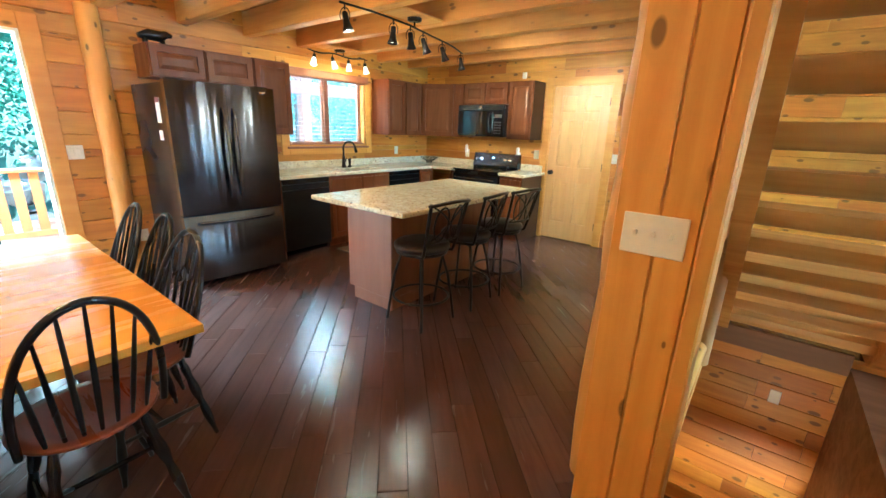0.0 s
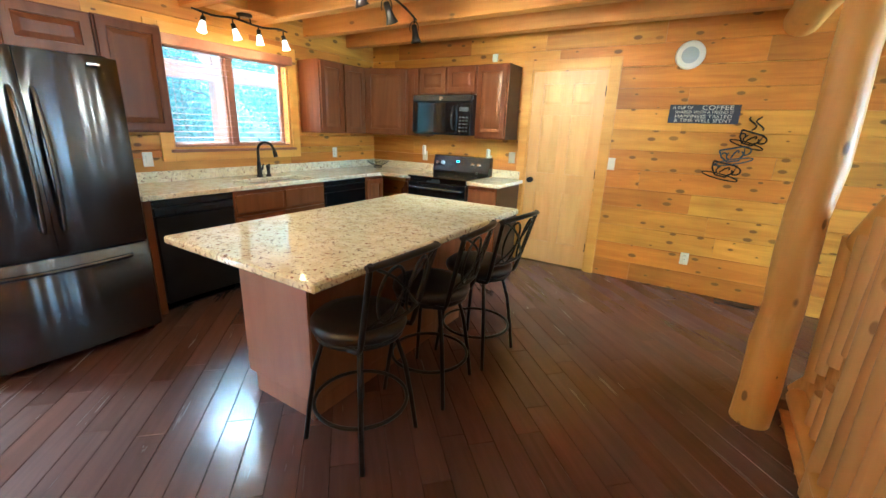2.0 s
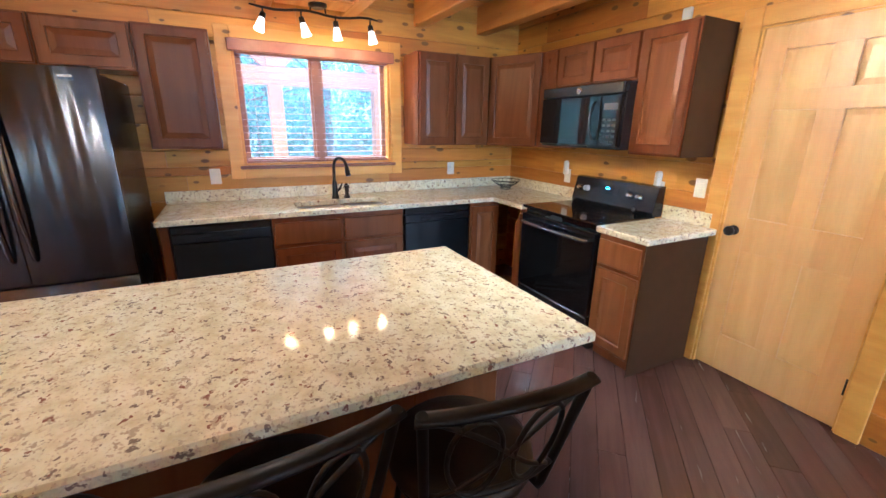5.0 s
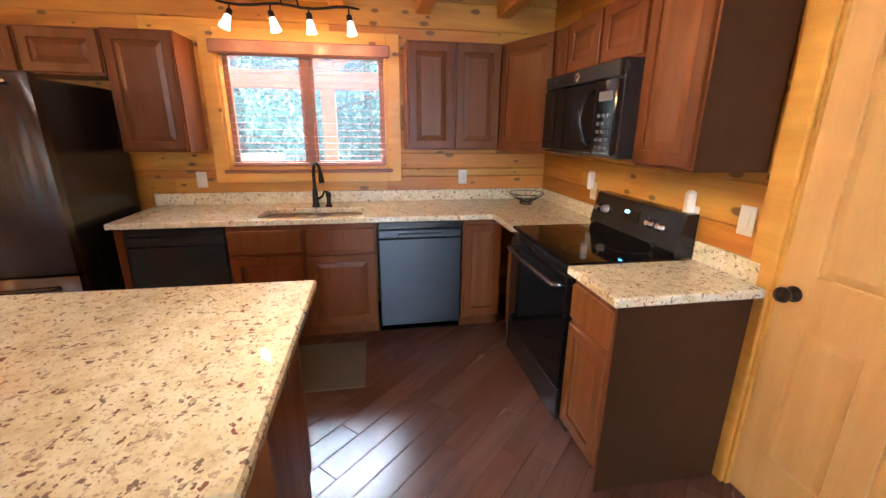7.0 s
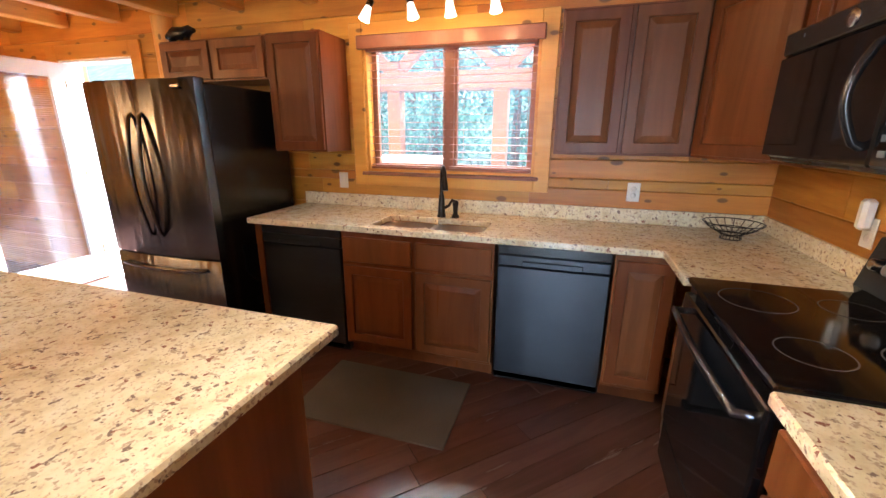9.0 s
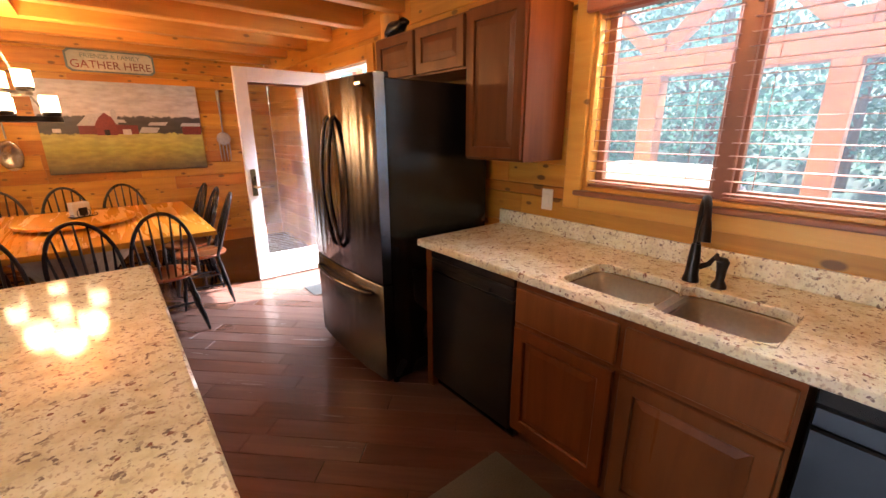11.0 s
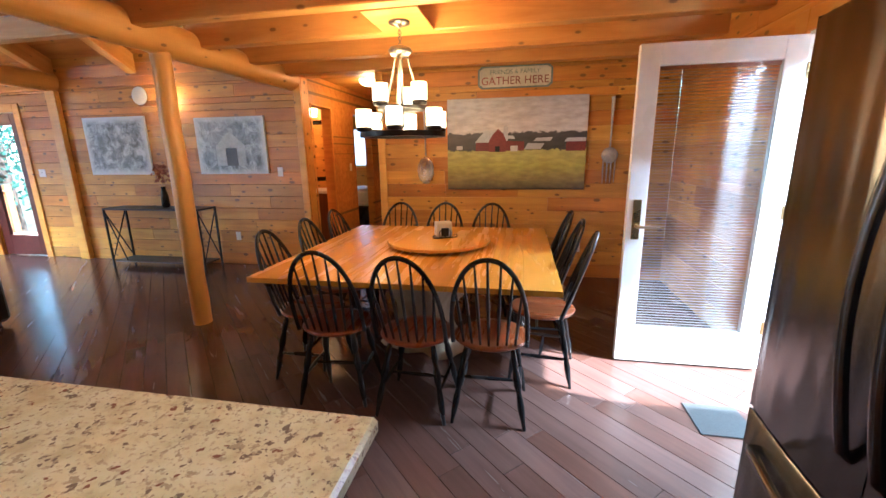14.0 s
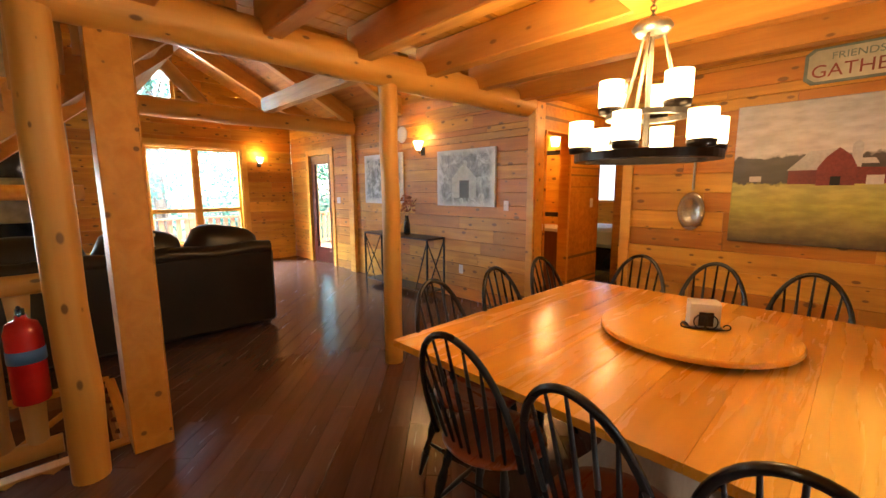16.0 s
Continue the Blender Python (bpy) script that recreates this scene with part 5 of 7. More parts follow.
# ---- stairs ----
SLOPE, Y0 = 0.85, 4.05
sl = thing("log_stairs", "open half-log stairs climbing beside the post", "stairs")
TREAD = wood("half_log_tread", (0.62, 0.36, 0.10), (0.48, 0.24, 0.05), (0.15, 0.05, 0.015), 0.5, 0.6, 0.4, 0.15)
for x in (0.24, 1.12):
    g = Geo()
    vs = [(x + s * 0.045, y, z) for s in (-1, 1) for y, z in ((Y0 + 0.12, 0.0), (Y0 - 0.16, 0.0), (1.0, (Y0 - 0.16 - 1.0) * SLOPE), (1.0, (Y0 + 0.12 - 1.0) * SLOPE))]
    g.add(vs, [(3, 2, 1, 0), (4, 5, 6, 7), (0, 1, 5, 4), (1, 2, 6, 5), (2, 3, 7, 6), (3, 0, 4, 7)])
    part("stringer", g, BEAM, sl, "thick planed stringer")
k = 1
while k * 0.19 < 2.5:
    yy = Y0 + 0.1 - k * 0.19 / SLOPE
    half = [(0.14 * math.cos(radians(a)), 0.105 * math.sin(radians(a))) for a in range(180, 361, 15)]
    g = Geo()
    nn = len(half)
    vs = [(x, y, z) for x in (0, 0.79) for y, z in half]
    g.add(vs, [(i, i + 1, nn + i + 1, nn + i) for i in range(nn - 1)], True).add(vs, [(nn - 1, 0, nn, 2 * nn - 1), tuple(range(nn))[::-1], tuple(range(nn, 2 * nn))])
    part("tread", g, TREAD, sl, "half-log tread, flat side up", pose(0.285, yy, k * 0.19))
    k += 1


def slab_picket(rr, h, w):
    """A rough half-log slab, flat at the back."""
    n, g, vs = 6, Geo(), []
    for i in range(n + 1):
        q = w / 2 * (1 + rr.uniform(-0.14, 0.14))
        vs += [(q * math.cos(radians(a)) + rr.uniform(-0.003, 0.003), -0.035 * math.sin(radians(a)), h * i / n) for a in range(0, 181, 30)]
    g.add(vs, [(i * 7 + k, (i + 1) * 7 + k, (i + 1) * 7 + k + 1, i * 7 + k + 1) for i in range(n) for k in range(6)], True)
    g.add(vs, [(i * 7 + 6, (i + 1) * 7 + 6, (i + 1) * 7, i * 7) for i in range(n)])
    return g.add(vs[:7], [tuple(range(7))]).add(vs[-7:], [tuple(range(7))[::-1]])


LOGZ = wood("peeled_slab", (0.72, 0.44, 0.17), (0.58, 0.31, 0.10), (0.14, 0.05, 0.015), 0.42, 0.5, 1.4, 0.2, "z")
rr = random.Random(11)
gr = thing("stair_railing", "rustic log railing with slab pickets round the stairwell", "railing")
part("bottom_rail", Geo().tube([(0, 0, 0), (0.9, 0.004, 0.003), (1.95, 0, 0)], [0.05, 0.048, 0.05], 14), LOG, gr, "", along((0.15, 1.87, 0.12), (0.17, 3.82, 0.12)))
part("top_rail", Geo().tube([(0, 0, 0), (0.6, 0.006, 0.003), (1.33, 0, 0)], [0.05, 0.047, 0.05], 14), LOG, gr, "", along((0.12, 1.86, 0.985), (0.17, 3.19, 0.97)))
part("newel", Geo().tube([(0.17, 3.19, 0), (0.172, 3.192, 0.5), (0.17, 3.19, 1.09)], [0.062, 0.058, 0.06], 16), LOGZ, gr, "cut log newel post")
yy = 1.96
while yy < 3.12:
    part("picket", slab_picket(rr, 0.78, 0.085), LOGZ, gr, "", pose(0.155, yy, 0.15, rr.uniform(-1, 1), 0, -90))
    yy += 0.125
yy = 3.29
while yy < 3.60:
    top = min(0.9, (Y0 - 0.2 - yy) * SLOPE + 0.02)
    part("picket", slab_picket(rr, top - 0.14, 0.085), LOGZ, gr, "", pose(0.175, yy, 0.15, 0, 0, -90))
    yy += 0.105
sr = thing("stair_banister", "log banister with slab pickets along the rising stairs", "railing")
yy = 3.75
while yy > 1.3:
    part("picket", slab_picket(rr, 0.72 + rr.uniform(-0.03, 0.03), 0.085), LOGZ, sr, "", pose(0.185, yy, (Y0 - yy) * SLOPE + 0.02, rr.uniform(-2, 2), 0, -90))
    yy -= 0.12
part("hand_rail", Geo().tube([(0, 0, 0), (1.6, 0.008, 0.004), (3.1, 0, 0)], 0.05, 14), LOG, sr, "", along((0.185, 3.75, 0.98), (0.185, 1.3, 0.98 + 2.45 * SLOPE)))

# the stairwell below the floor
SIDEBROWN = wood("brown_stained_board", (0.20, 0.085, 0.032), (0.13, 0.05, 0.018), (0.05, 0.02, 0.01), 0.5, 0.8, 0.0, 0.2)
structure("trim_stairwell", Geo().box(0.1, 1.0, 3.852, 3.876, -0.09, 0.07, 0.004), SIDEBROWN, "brown stained fascia board over the stairwell boards")
g = Geo().box(0.1, 1.3, 3.9, 4.0, -2.5, -0.03).box(0.0, 0.1, 1.5, 4.0, -2.5, -0.17).box(0.0, 1.3, 1.4, 1.5, -2.5, -0.17).box(0.0, 1.3, 1.4, 4.0, -2.6, -2.5)
well = structure("stairwell", g, PINE_TRIM, "pine-lined stairwell leading down")
g = Geo().box(1.0, 1.33, 1.4, 4.0, -2.5, -0.03)
structure("stairwell_side", g, SIDEBROWN, "brown timber side of the stairwell")
z = -0.05
for r in range(12):
    x = 0.1
    while x < 1.25:
        L = min(rng.uniform(0.4, 0.9), 1.25 - x)
        part("board", plank_mesh(L - 0.002, 0.139, 0.02), PINE, well, "", pose(x, 3.88, z - 0.14 * (r + 1)))
        x += L
wo = thing("outlet_plate", "small white outlet on the stairwell boards", "outlet", "wall plates", pose(0.67, 3.876, -0.42))
part("plate", Geo().box(-0.035, 0.035, -0.006, 0, -0.055, 0.055, 0.003), WHITEPLASTIC, wo)
bulb("basement_bulb", (0.75, 2.7, -1.3), LAMP * 1.6, (1.0, 0.78, 0.5), 0.1)
hr = thing("handrail", "dark wooden handrail going down the stairwell", "handrail")
part("rail", Geo().tube([(0.93, 1.8, 0.0), (0.93, 3.7, -1.25)], 0.02, 10), BEAM, hr)
for k in range(10):
    structure("stair_step", Geo().box(0.1, 1.25, 1.65 + 0.24 * k, 1.92 + 0.24 * k, -0.19 * (k + 1) - 0.04, -0.19 * (k + 1), 0.005), FLOORWOOD, "dark wooden step going down")

# boards, groove and switch on the stair post
for x0, x1 in ((-0.03, 0.085), (0.091, 0.185)):
    part("board", Geo().box(0, 2.20, -0.006, 0.0, 0, x1 - x0, 0.004), PINE_TRIM, bpy.data.objects["trim_stair_post"], "", Matrix.Translation((x0, 1.419, 0.002)) @ Matrix(((0, 0, 1, 0), (0, 1, 0, 0), (-1, 0, 0, 0), (0, 0, 0, 1))) @ pose(-2.2, 0, 0))
part("board", Geo().box(0, 2.20, -0.03, 0.0, 0, 0.045, 0.006), PINE_TRIM, bpy.data.objects["trim_stair_post"], "", Matrix.Translation((0.19, 1.419, 0.002)) @ Matrix(((0, 0, 1, 0), (0, 1, 0, 0), (-1, 0, 0, 0), (0, 0, 0, 1))) @ pose(-2.2, 0, 0))


# ---- wall plates, signs and pictures ----
def plate(m, w, h, kind, label, toggles=1):
    p = thing("outlet_plate" if kind == "outlet" else "switch_plate", label, "outlet" if kind == "outlet" else "switch", "wall plates", m)
    part("plate", Geo().box(-w / 2, w / 2, -0.006, 0, -h / 2, h / 2, 0.003), WHITEPLASTIC, p)
    for k in range(toggles):
        x = (k - (toggles - 1) / 2) * 0.046
        if kind == "outlet":
            for z in (-0.02, 0.02):
                part("socket", Geo().lathe([(0.016, 0), (0.016, 0.003), (0.003, 0.003)], 14).moved(pose(x, -0.005, z, 90)), WHITEPLASTIC, p)
        elif kind == "rocker":
            part("rocker", Geo().box(x - 0.016, x + 0.016, -0.010, -0.005, -0.033, 0.033, 0.002), WHITEPLASTIC, p)
        else:
            part("toggle", Geo().box(x - 0.005, x + 0.005, -0.018, -0.005, -0.003, 0.012, 0.002), WHITEPLASTIC, p)
    return p


def on_w(y, z):
    return mw @ pose(y, -0.001, z)


def on_s(x, z):
    return ms @ pose(-x, -0.001, z)


plate(on_w(2.808, 1.105), 0.075, 0.118, "rocker", "single white rocker switch on the pine backsplash wall")
plate(on_w(4.86, 1.108), 0.075, 0.118, "outlet", "white outlet on the pine wall above the worktop")
plate(on_w(1.014, 1.155), 0.12, 0.118, "rocker", "double white switch beside the deck door", 2)
plate(pose(-1.256, N - 0.001, 1.158), 0.072, 0.116, "toggle", "single white switch beside the pantry door")
plate(pose(-0.473, N - 0.001, 0.325), 0.072, 0.116, "outlet", "white outlet low on the pine wall")
plate(pose(-2.315, N - 0.001, 1.148), 0.075, 0.12, "rocker", "white switch beside the range")
for x, lab in ((-2.60, "white plug-in phone on an outlet beside the range"), (-3.50, "white plug-in device on an outlet")):
    p = plate(pose(x, N - 0.001, 1.10), 0.075, 0.118, "outlet", lab)
    part("plug_body", Geo().box(-0.022, 0.022, -0.05, -0.006, 0.01, 0.13, 0.012), WHITEPLASTIC, p)
plate(on_s(0.229, 1.242), 0.072, 0.116, "toggle", "white switch on the pine wall")
plate(on_s(0.95, 0.393), 0.072, 0.116, "outlet", "white outlet below the framed prints")
plate(on_s(-3.438, 0.361), 0.072, 0.116, "outlet", "white outlet behind the dining chairs")
plate(on_s(4.02, 1.25), 0.12, 0.11, "toggle", "white thermostat plate beside the red door")
plate(pose(0.08, 1.411, 1.187), 0.165, 0.116, "toggle", "triple cream switch plate on the stair post", 3)
plate(mw @ pose(1.40, -0.001, 0.36), 0.072, 0.116, "outlet", "white outlet with a dark plug beside the fridge")
sp = thing("wall_speaker", "round white in-wall speaker grille on the pine wall", "speaker", "", pose(-0.743, N - 0.001, 2.118))
part("rim", Geo().lathe([(0.115, 0), (0.115, 0.008), (0.10, 0.011)], 40).moved(pose(0, 0, 0, 90)), WHITEPLASTIC, sp)
part("grille", Geo().lathe([(0.10, 0.009), (0.05, 0.012), (0.01, 0.013)], 40).moved(pose(0, 0, 0, 90)), plain("grey_mesh", (0.50, 0.55, 0.58), 0.5, 0, 0.2, 300, 0.3), sp, "pale grey grille")
sd = thing("smoke_sensor", "small white sensor above the cabinets", "sensor", "", pose(-2.597, N - 0.001, 2.19))
part("case", Geo().box(-0.03, 0.03, -0.025, 0, -0.04, 0.04, 0.006), WHITEPLASTIC, sd)
fv = thing("floor_register", "dark metal floor register by the pine wall", "vent", "", pose(-0.02, N - 0.09, 0.002))
part("grate", Geo().box(-0.15, 0.15, -0.05, 0.05, 0.0, 0.008, 0.003), BLACKMETAL, fv)


def words(text, size, mat, parent, m, name="lettering", extrude=0.001, squeeze=1.0):
    cu = bpy.data.curves.new(name, "FONT")
    cu.body, cu.size, cu.align_x, cu.align_y, cu.extrude = text, size, "CENTER", "CENTER", extrude
    tmp = new("tmp", cu)
    me = bpy.data.meshes.new_from_object(tmp.evaluated_get(bpy.context.evaluated_depsgraph_get()))
    bpy.data.objects.remove(tmp)
    me.materials.clear()
    me.transform(Matrix.Diagonal((squeeze, 1, 1, 1)))
    return part(name, me, mat, parent, "", m)


CREAM = plain("cream_paint", (0.66, 0.60, 0.44), 0.6, 0, 0.25, 15)
REDPAINT = plain("faded_red_paint", (0.30, 0.055, 0.04), 0.6, 0, 0.3, 25)
GREYGREEN = plain("grey_green_paint", (0.20, 0.25, 0.22), 0.6, 0, 0.3, 25)
gs = thing("wall_sign", "cream wooden sign reading friends and family gather here", "sign", "", on_s(-2.69, 2.235))
prof = [(-0.40, -0.08), (-0.36, -0.115), (0.36, -0.115), (0.40, -0.08), (0.40, 0.08), (0.36, 0.115), (-0.36, 0.115), (-0.40, 0.08)]
fl = pose(0, 0, 0, 90)
part("board", Geo().prism(prof, 0.0, 0.018, fl), GREYGREEN, gs)
part("face", Geo().prism([(x * 0.95, y * 0.86) for x, y in prof], 0.018, 0.021, fl), CREAM, gs)
words("FRIENDS & FAMILY", 0.062, GREYGREEN, gs, pose(0.0, -0.0225, 0.05, 90), squeeze=1.05)
words("GATHER HERE", 0.115, REDPAINT, gs, pose(0.0, -0.0225, -0.04, 90), squeeze=0.98)

NAVY = plain("navy_sign_paint", (0.035, 0.04, 0.07), 0.5, 0, 0.3, 20)
OFFW = plain("off_white_paint", (0.75, 0.74, 0.70), 0.6, 0, 0.2, 40)
cs = thing("coffee_sign", "dark wooden coffee sign with white lettering", "sign", "", pose(-0.56, N - 0.001, 1.635))
part("board", Geo().box(-0.265, 0.265, -0.018, 0, -0.078, 0.078, 0.003), NAVY, cs)
words("A CUP OF", 0.035, OFFW, cs, pose(-0.16, -0.0192, 0.052, 90))
words("COFFEE", 0.05, OFFW, cs, pose(0.10, -0.0192, 0.052, 90), squeeze=1.35)
words("SHARED WITH A FRIEND IS", 0.036, OFFW, cs, pose(0, -0.0192, 0.015, 90), squeeze=1.0)
words("HAPPINESS TASTED", 0.038, OFFW, cs, pose(0, -0.0192, -0.02, 90), squeeze=1.3)
words("& TIME WELL SPENT", 0.042, OFFW, cs, pose(0, -0.0192, -0.055, 90), squeeze=1.15)

cups = thing("metal_cup_art", "stacked coffee cups wall art in dark metal", "wall art", "", pose(-0.27, N - 0.012, 1.34))
BLUEMETAL = plain("blue_grey_metal", (0.09, 0.12, 0.17), 0.4, 0.5, 0.3, 40)


def cup(dx, dz, s, tilt, mat):
    m = pose(dx, 0, dz, 0, tilt, 0)
    out = [Vector((s * x, 0, s * z)) for x, z in ((-0.09, 0.06), (-0.08, 0.0), (-0.04, -0.05), (0.04, -0.05), (0.08, 0.0), (0.09, 0.06), (-0.09, 0.06))]
    part("cup_outline", Geo().tube([m @ p for p in out], 0.008, 6), mat, cups)
    part("cup_handle", Geo().tube([m @ Vector((s * (0.085 + 0.045 * math.cos(radians(a))), 0, s * (0.02 + 0.035 * math.sin(radians(a))))) for a in range(-100, 101, 25)], 0.007, 6), mat, cups)
    part("saucer", Geo().tube([m @ Vector((s * 0.14 * math.cos(radians(a)), 0, s * (-0.055 + 0.022 * math.sin(radians(a))))) for a in range(0, 361, 20)], 0.006, 6), mat, cups)
    for k in range(5):
        a0 = k * 1.3
        part("swirl", Geo().tube([m @ Vector((s * (-0.055 + 0.028 * k + 0.018 * math.cos(a0 + q)), 0, s * (0.005 + 0.03 * math.sin(a0 * 1.7 + q * 0.8)))) for q in (0, 0.8, 1.6, 2.4, 3.2)], 0.006, 5), mat, cups)


cup(-0.06, -0.17, 1.0, 12, BLACKMETAL)
cup(-0.01, -0.04, 1.0, -14, BLUEMETAL)
cup(0.08, 0.10, 0.9, 16, BLACKMETAL)
for s in (0, 1):
    part("steam", Geo().tube([(0.08 + 0.05 * s + 0.03 * math.sin(k * 0.9 + s), 0, 0.17 + k * 0.018) for k in range(7)], 0.007, 6), BLACKMETAL, cups)

# the farm print
farm = thing("farm_print", "wide canvas print of red barns and a green field", "picture", "", on_s(-2.71, 1.525))
PW, PH = 0.765, 0.50


def farm_mat():
    m, nt, p = nodes_of("farm_canvas")
    tc = nt.nodes.new("ShaderNodeTexCoord")
    sep = nt.nodes.new("ShaderNodeSeparateXYZ")
    nt.links.new(tc.outputs["Object"], sep.inputs[0])
    vm = nt.nodes.new("ShaderNodeVectorMath")
    vm.operation = "MULTIPLY"
    vm.inputs[1].default_value = (1.0, 1, 3.0)
    nt.links.new(tc.outputs["Object"], vm.inputs[0])
    n1 = put(nt, "ShaderNodeTexNoise", Scale=8.0, Detail=7)
    nt.links.new(vm.outputs[0], n1.inputs["Vector"])
    n2 = put(nt, "ShaderNodeTexNoise", Scale=18.0, Detail=5)
    nt.links.new(tc.outputs["Object"], n2.inputs["Vector"])
    a = nt.nodes.new("ShaderNodeMath")
    a.operation = "MULTIPLY_ADD"
    nt.links.new(n2.outputs["Fac"], a.inputs[0])
    a.inputs[1].default_value, a.inputs[2].default_value = 0.09, 0.455
    h = nt.nodes.new("ShaderNodeMath")
    nt.links.new(sep.outputs["Z"], h.inputs[0])
    nt.links.new(a.outputs[0], h.inputs[1])
    base = ramp(nt, h.outputs[0], [(0.0, (0.10, 0.07, 0.04)), (0.12, (0.28, 0.22, 0.06)), (0.27, (0.46, 0.42, 0.07)), (0.43, (0.50, 0.46, 0.12)), (0.445, (0.05, 0.045, 0.04)), (0.62, (0.07, 0.065, 0.06)), (0.635, (0.60, 0.57, 0.55)), (1.0, (0.44, 0.44, 0.46))])
    spots = ramp(nt, n1.outputs["Fac"], [(0.35, (0.55, 0.5, 0.5)), (0.65, (1.15, 1.15, 1.15))])
    nt.links.new(mix(nt, 0.5, base, spots, "MULTIPLY"), p.inputs["Base Color"])
    p.inputs["Roughness"].default_value = 0.45
    return m


part("canvas", Geo().box(-PW, PW, -0.035, 0, -PH, PH, 0.004), farm_mat(), farm)
BARN = plain("barn_red", (0.24, 0.04, 0.035), 0.6, 0, 0.3, 60)
ROOF = plain("pale_roof", (0.55, 0.55, 0.56), 0.6, 0, 0.2, 60)
WHITE_BARN = plain("barn_white", (0.62, 0.58, 0.54), 0.6, 0, 0.15, 60)
for k, (name, mat, poly) in enumerate((
        ("silo", ROOF, ((-0.13, 0.02), (-0.08, 0.02), (-0.08, 0.19), (-0.105, 0.21), (-0.13, 0.19))),
        ("barn_wall", BARN, ((-0.44, -0.07), (-0.25, -0.07), (-0.25, 0.03), (-0.44, 0.03))),
        ("barn_roof", ROOF, ((-0.45, 0.025), (-0.26, 0.025), (-0.19, 0.165), (-0.34, 0.15))),
        ("barn_wall", BARN, ((-0.29, -0.08), (-0.10, -0.08), (-0.10, 0.05), (-0.13, 0.115), (-0.19, 0.17), (-0.25, 0.11), (-0.29, 0.04))),
        ("barn_door", DARKGAP, ((-0.22, -0.08), (-0.17, -0.08), (-0.17, -0.02), (-0.22, -0.02))),
        ("barn_wall", BARN, ((-0.10, -0.07), (0.10, -0.07), (0.10, 0.03), (-0.10, 0.04))),
        ("barn_door", WHITE_BARN, ((-0.05, -0.075), (0.03, -0.075), (0.03, -0.015), (-0.05, -0.015))),
        ("barn_roof", ROOF, ((-0.11, 0.06), (0.0, 0.06), (-0.02, 0.095), (-0.10, 0.095))),
        ("barn_roof", ROOF, ((0.10, -0.055), (0.28, -0.055), (0.32, 0.005), (0.14, 0.01))),
        ("barn_roof", ROOF, ((0.20, 0.03), (0.38, 0.03), (0.41, 0.07), (0.23, 0.065))),
        ("barn_wall", BARN, ((0.55, -0.08), (0.755, -0.08), (0.755, 0.02), (0.55, 0.02))),
        ("barn_roof", ROOF, ((0.53, 0.02), (0.755, 0.02), (0.755, 0.06), (0.56, 0.06))),
        ("shed_wall", WHITE_BARN, ((-0.66, -0.05), (-0.59, -0.05), (-0.59, -0.01), (-0.66, -0.01))))):
    part(name, Geo().prism(list(poly), 0.035, 0.0354 + k * 0.0002, fl), mat, farm)


PEW = plain("galvanized_steel", (0.52, 0.50, 0.47), 0.36, 0.5, 0.2, 40, 0.04)


def utensil(name, label, at, tines):
    u = thing(name, label, "wall decor", "", at)
    g = Geo().tube([(0, -0.02, 0.42), (0, -0.022, 0.30), (0, -0.02, 0.1), (0, -0.02, -0.12)], [0.045, 0.036, 0.018, 0.02], 12, flat=0.4)
    part("handle", g, PEW, u)
    if tines:
        part("fork_root", Geo().lathe([(0.01, -0.02), (0.075, -0.008), (0.085, 0.0), (0.075, 0.008), (0.01, 0.02)], 24, sy=1.0).moved(pose(0, -0.02, -0.18, 90)), PEW, u)
        for k in range(4):
            x = -0.06 + 0.04 * k
            part("tine", Geo().tube([(x, -0.02, -0.18), (x, -0.022, -0.36), (x * 0.96, -0.02, -0.47)], [0.018, 0.015, 0.007], 8, flat=0.5), PEW, u)
    else:
        part("spoon_bowl", Geo().lathe([(0.001, -0.028), (0.06, -0.02), (0.1, 0.0), (0.094, 0.004), (0.055, -0.012), (0.001, -0.018)], 30, sy=1.55).moved(pose(0, -0.03, -0.29, 90)), CHROME, u, "polished oval bowl")
    return u


utensil("giant_spoon", "giant metal spoon hung on the pine wall", on_s(-1.68, 1.535), False)
utensil("giant_fork", "giant metal fork hung on the pine wall", on_s(-3.72, 1.57), True)


# ---- small kitchen things ----
mt = thing("sink_mat", "grey woven mat on the floor before the sink", "mat", "", pose(-3.37, 3.575, 0.0))
MATM = plain("grey_woven_mat", (0.13, 0.12, 0.10), 0.9, 0, 0.35, 160, 0.6)
part("mat", Geo().box(-0.28, 0.28, -0.44, 0.44, 0.0015, 0.012, 0.005), MATM, mt)
m2 = thing("door_mat", "thin grey door mat by the deck door", "mat", "", pose(-3.86, 0.56, 0.0, 0, 0, 0))
part("mat", Geo().box(-0.16, 0.12, -0.12, 0.16, 0.0015, 0.008, 0.004), plain("dark_grey_mat", (0.05, 0.05, 0.05), 0.9, 0, 0.3, 120, 0.5), m2)
wb = thing("wire_bowl", "dark wire fruit bowl on the granite corner", "bowl", "", pose(-4.07, 5.33, 0.916))
for r, z in ((0.05, 0.004), (0.055, 0.03), (0.10, 0.055), (0.14, 0.09)):
    part("hoop", Geo().tube([(r * math.cos(2 * math.pi * k / 24), r * math.sin(2 * math.pi * k / 24), z) for k in range(25)], 0.003, 5), BLACKMETAL, wb)
for k in range(18):
    a = 2 * math.pi * k / 18
    part("wire", Geo().tube([(r * math.cos(a), r * math.sin(a), z) for r, z in ((0.05, 0.004), (0.045, 0.03), (0.08, 0.043), (0.115, 0.065), (0.14, 0.09))], 0.002, 5), BLACKMETAL, wb)
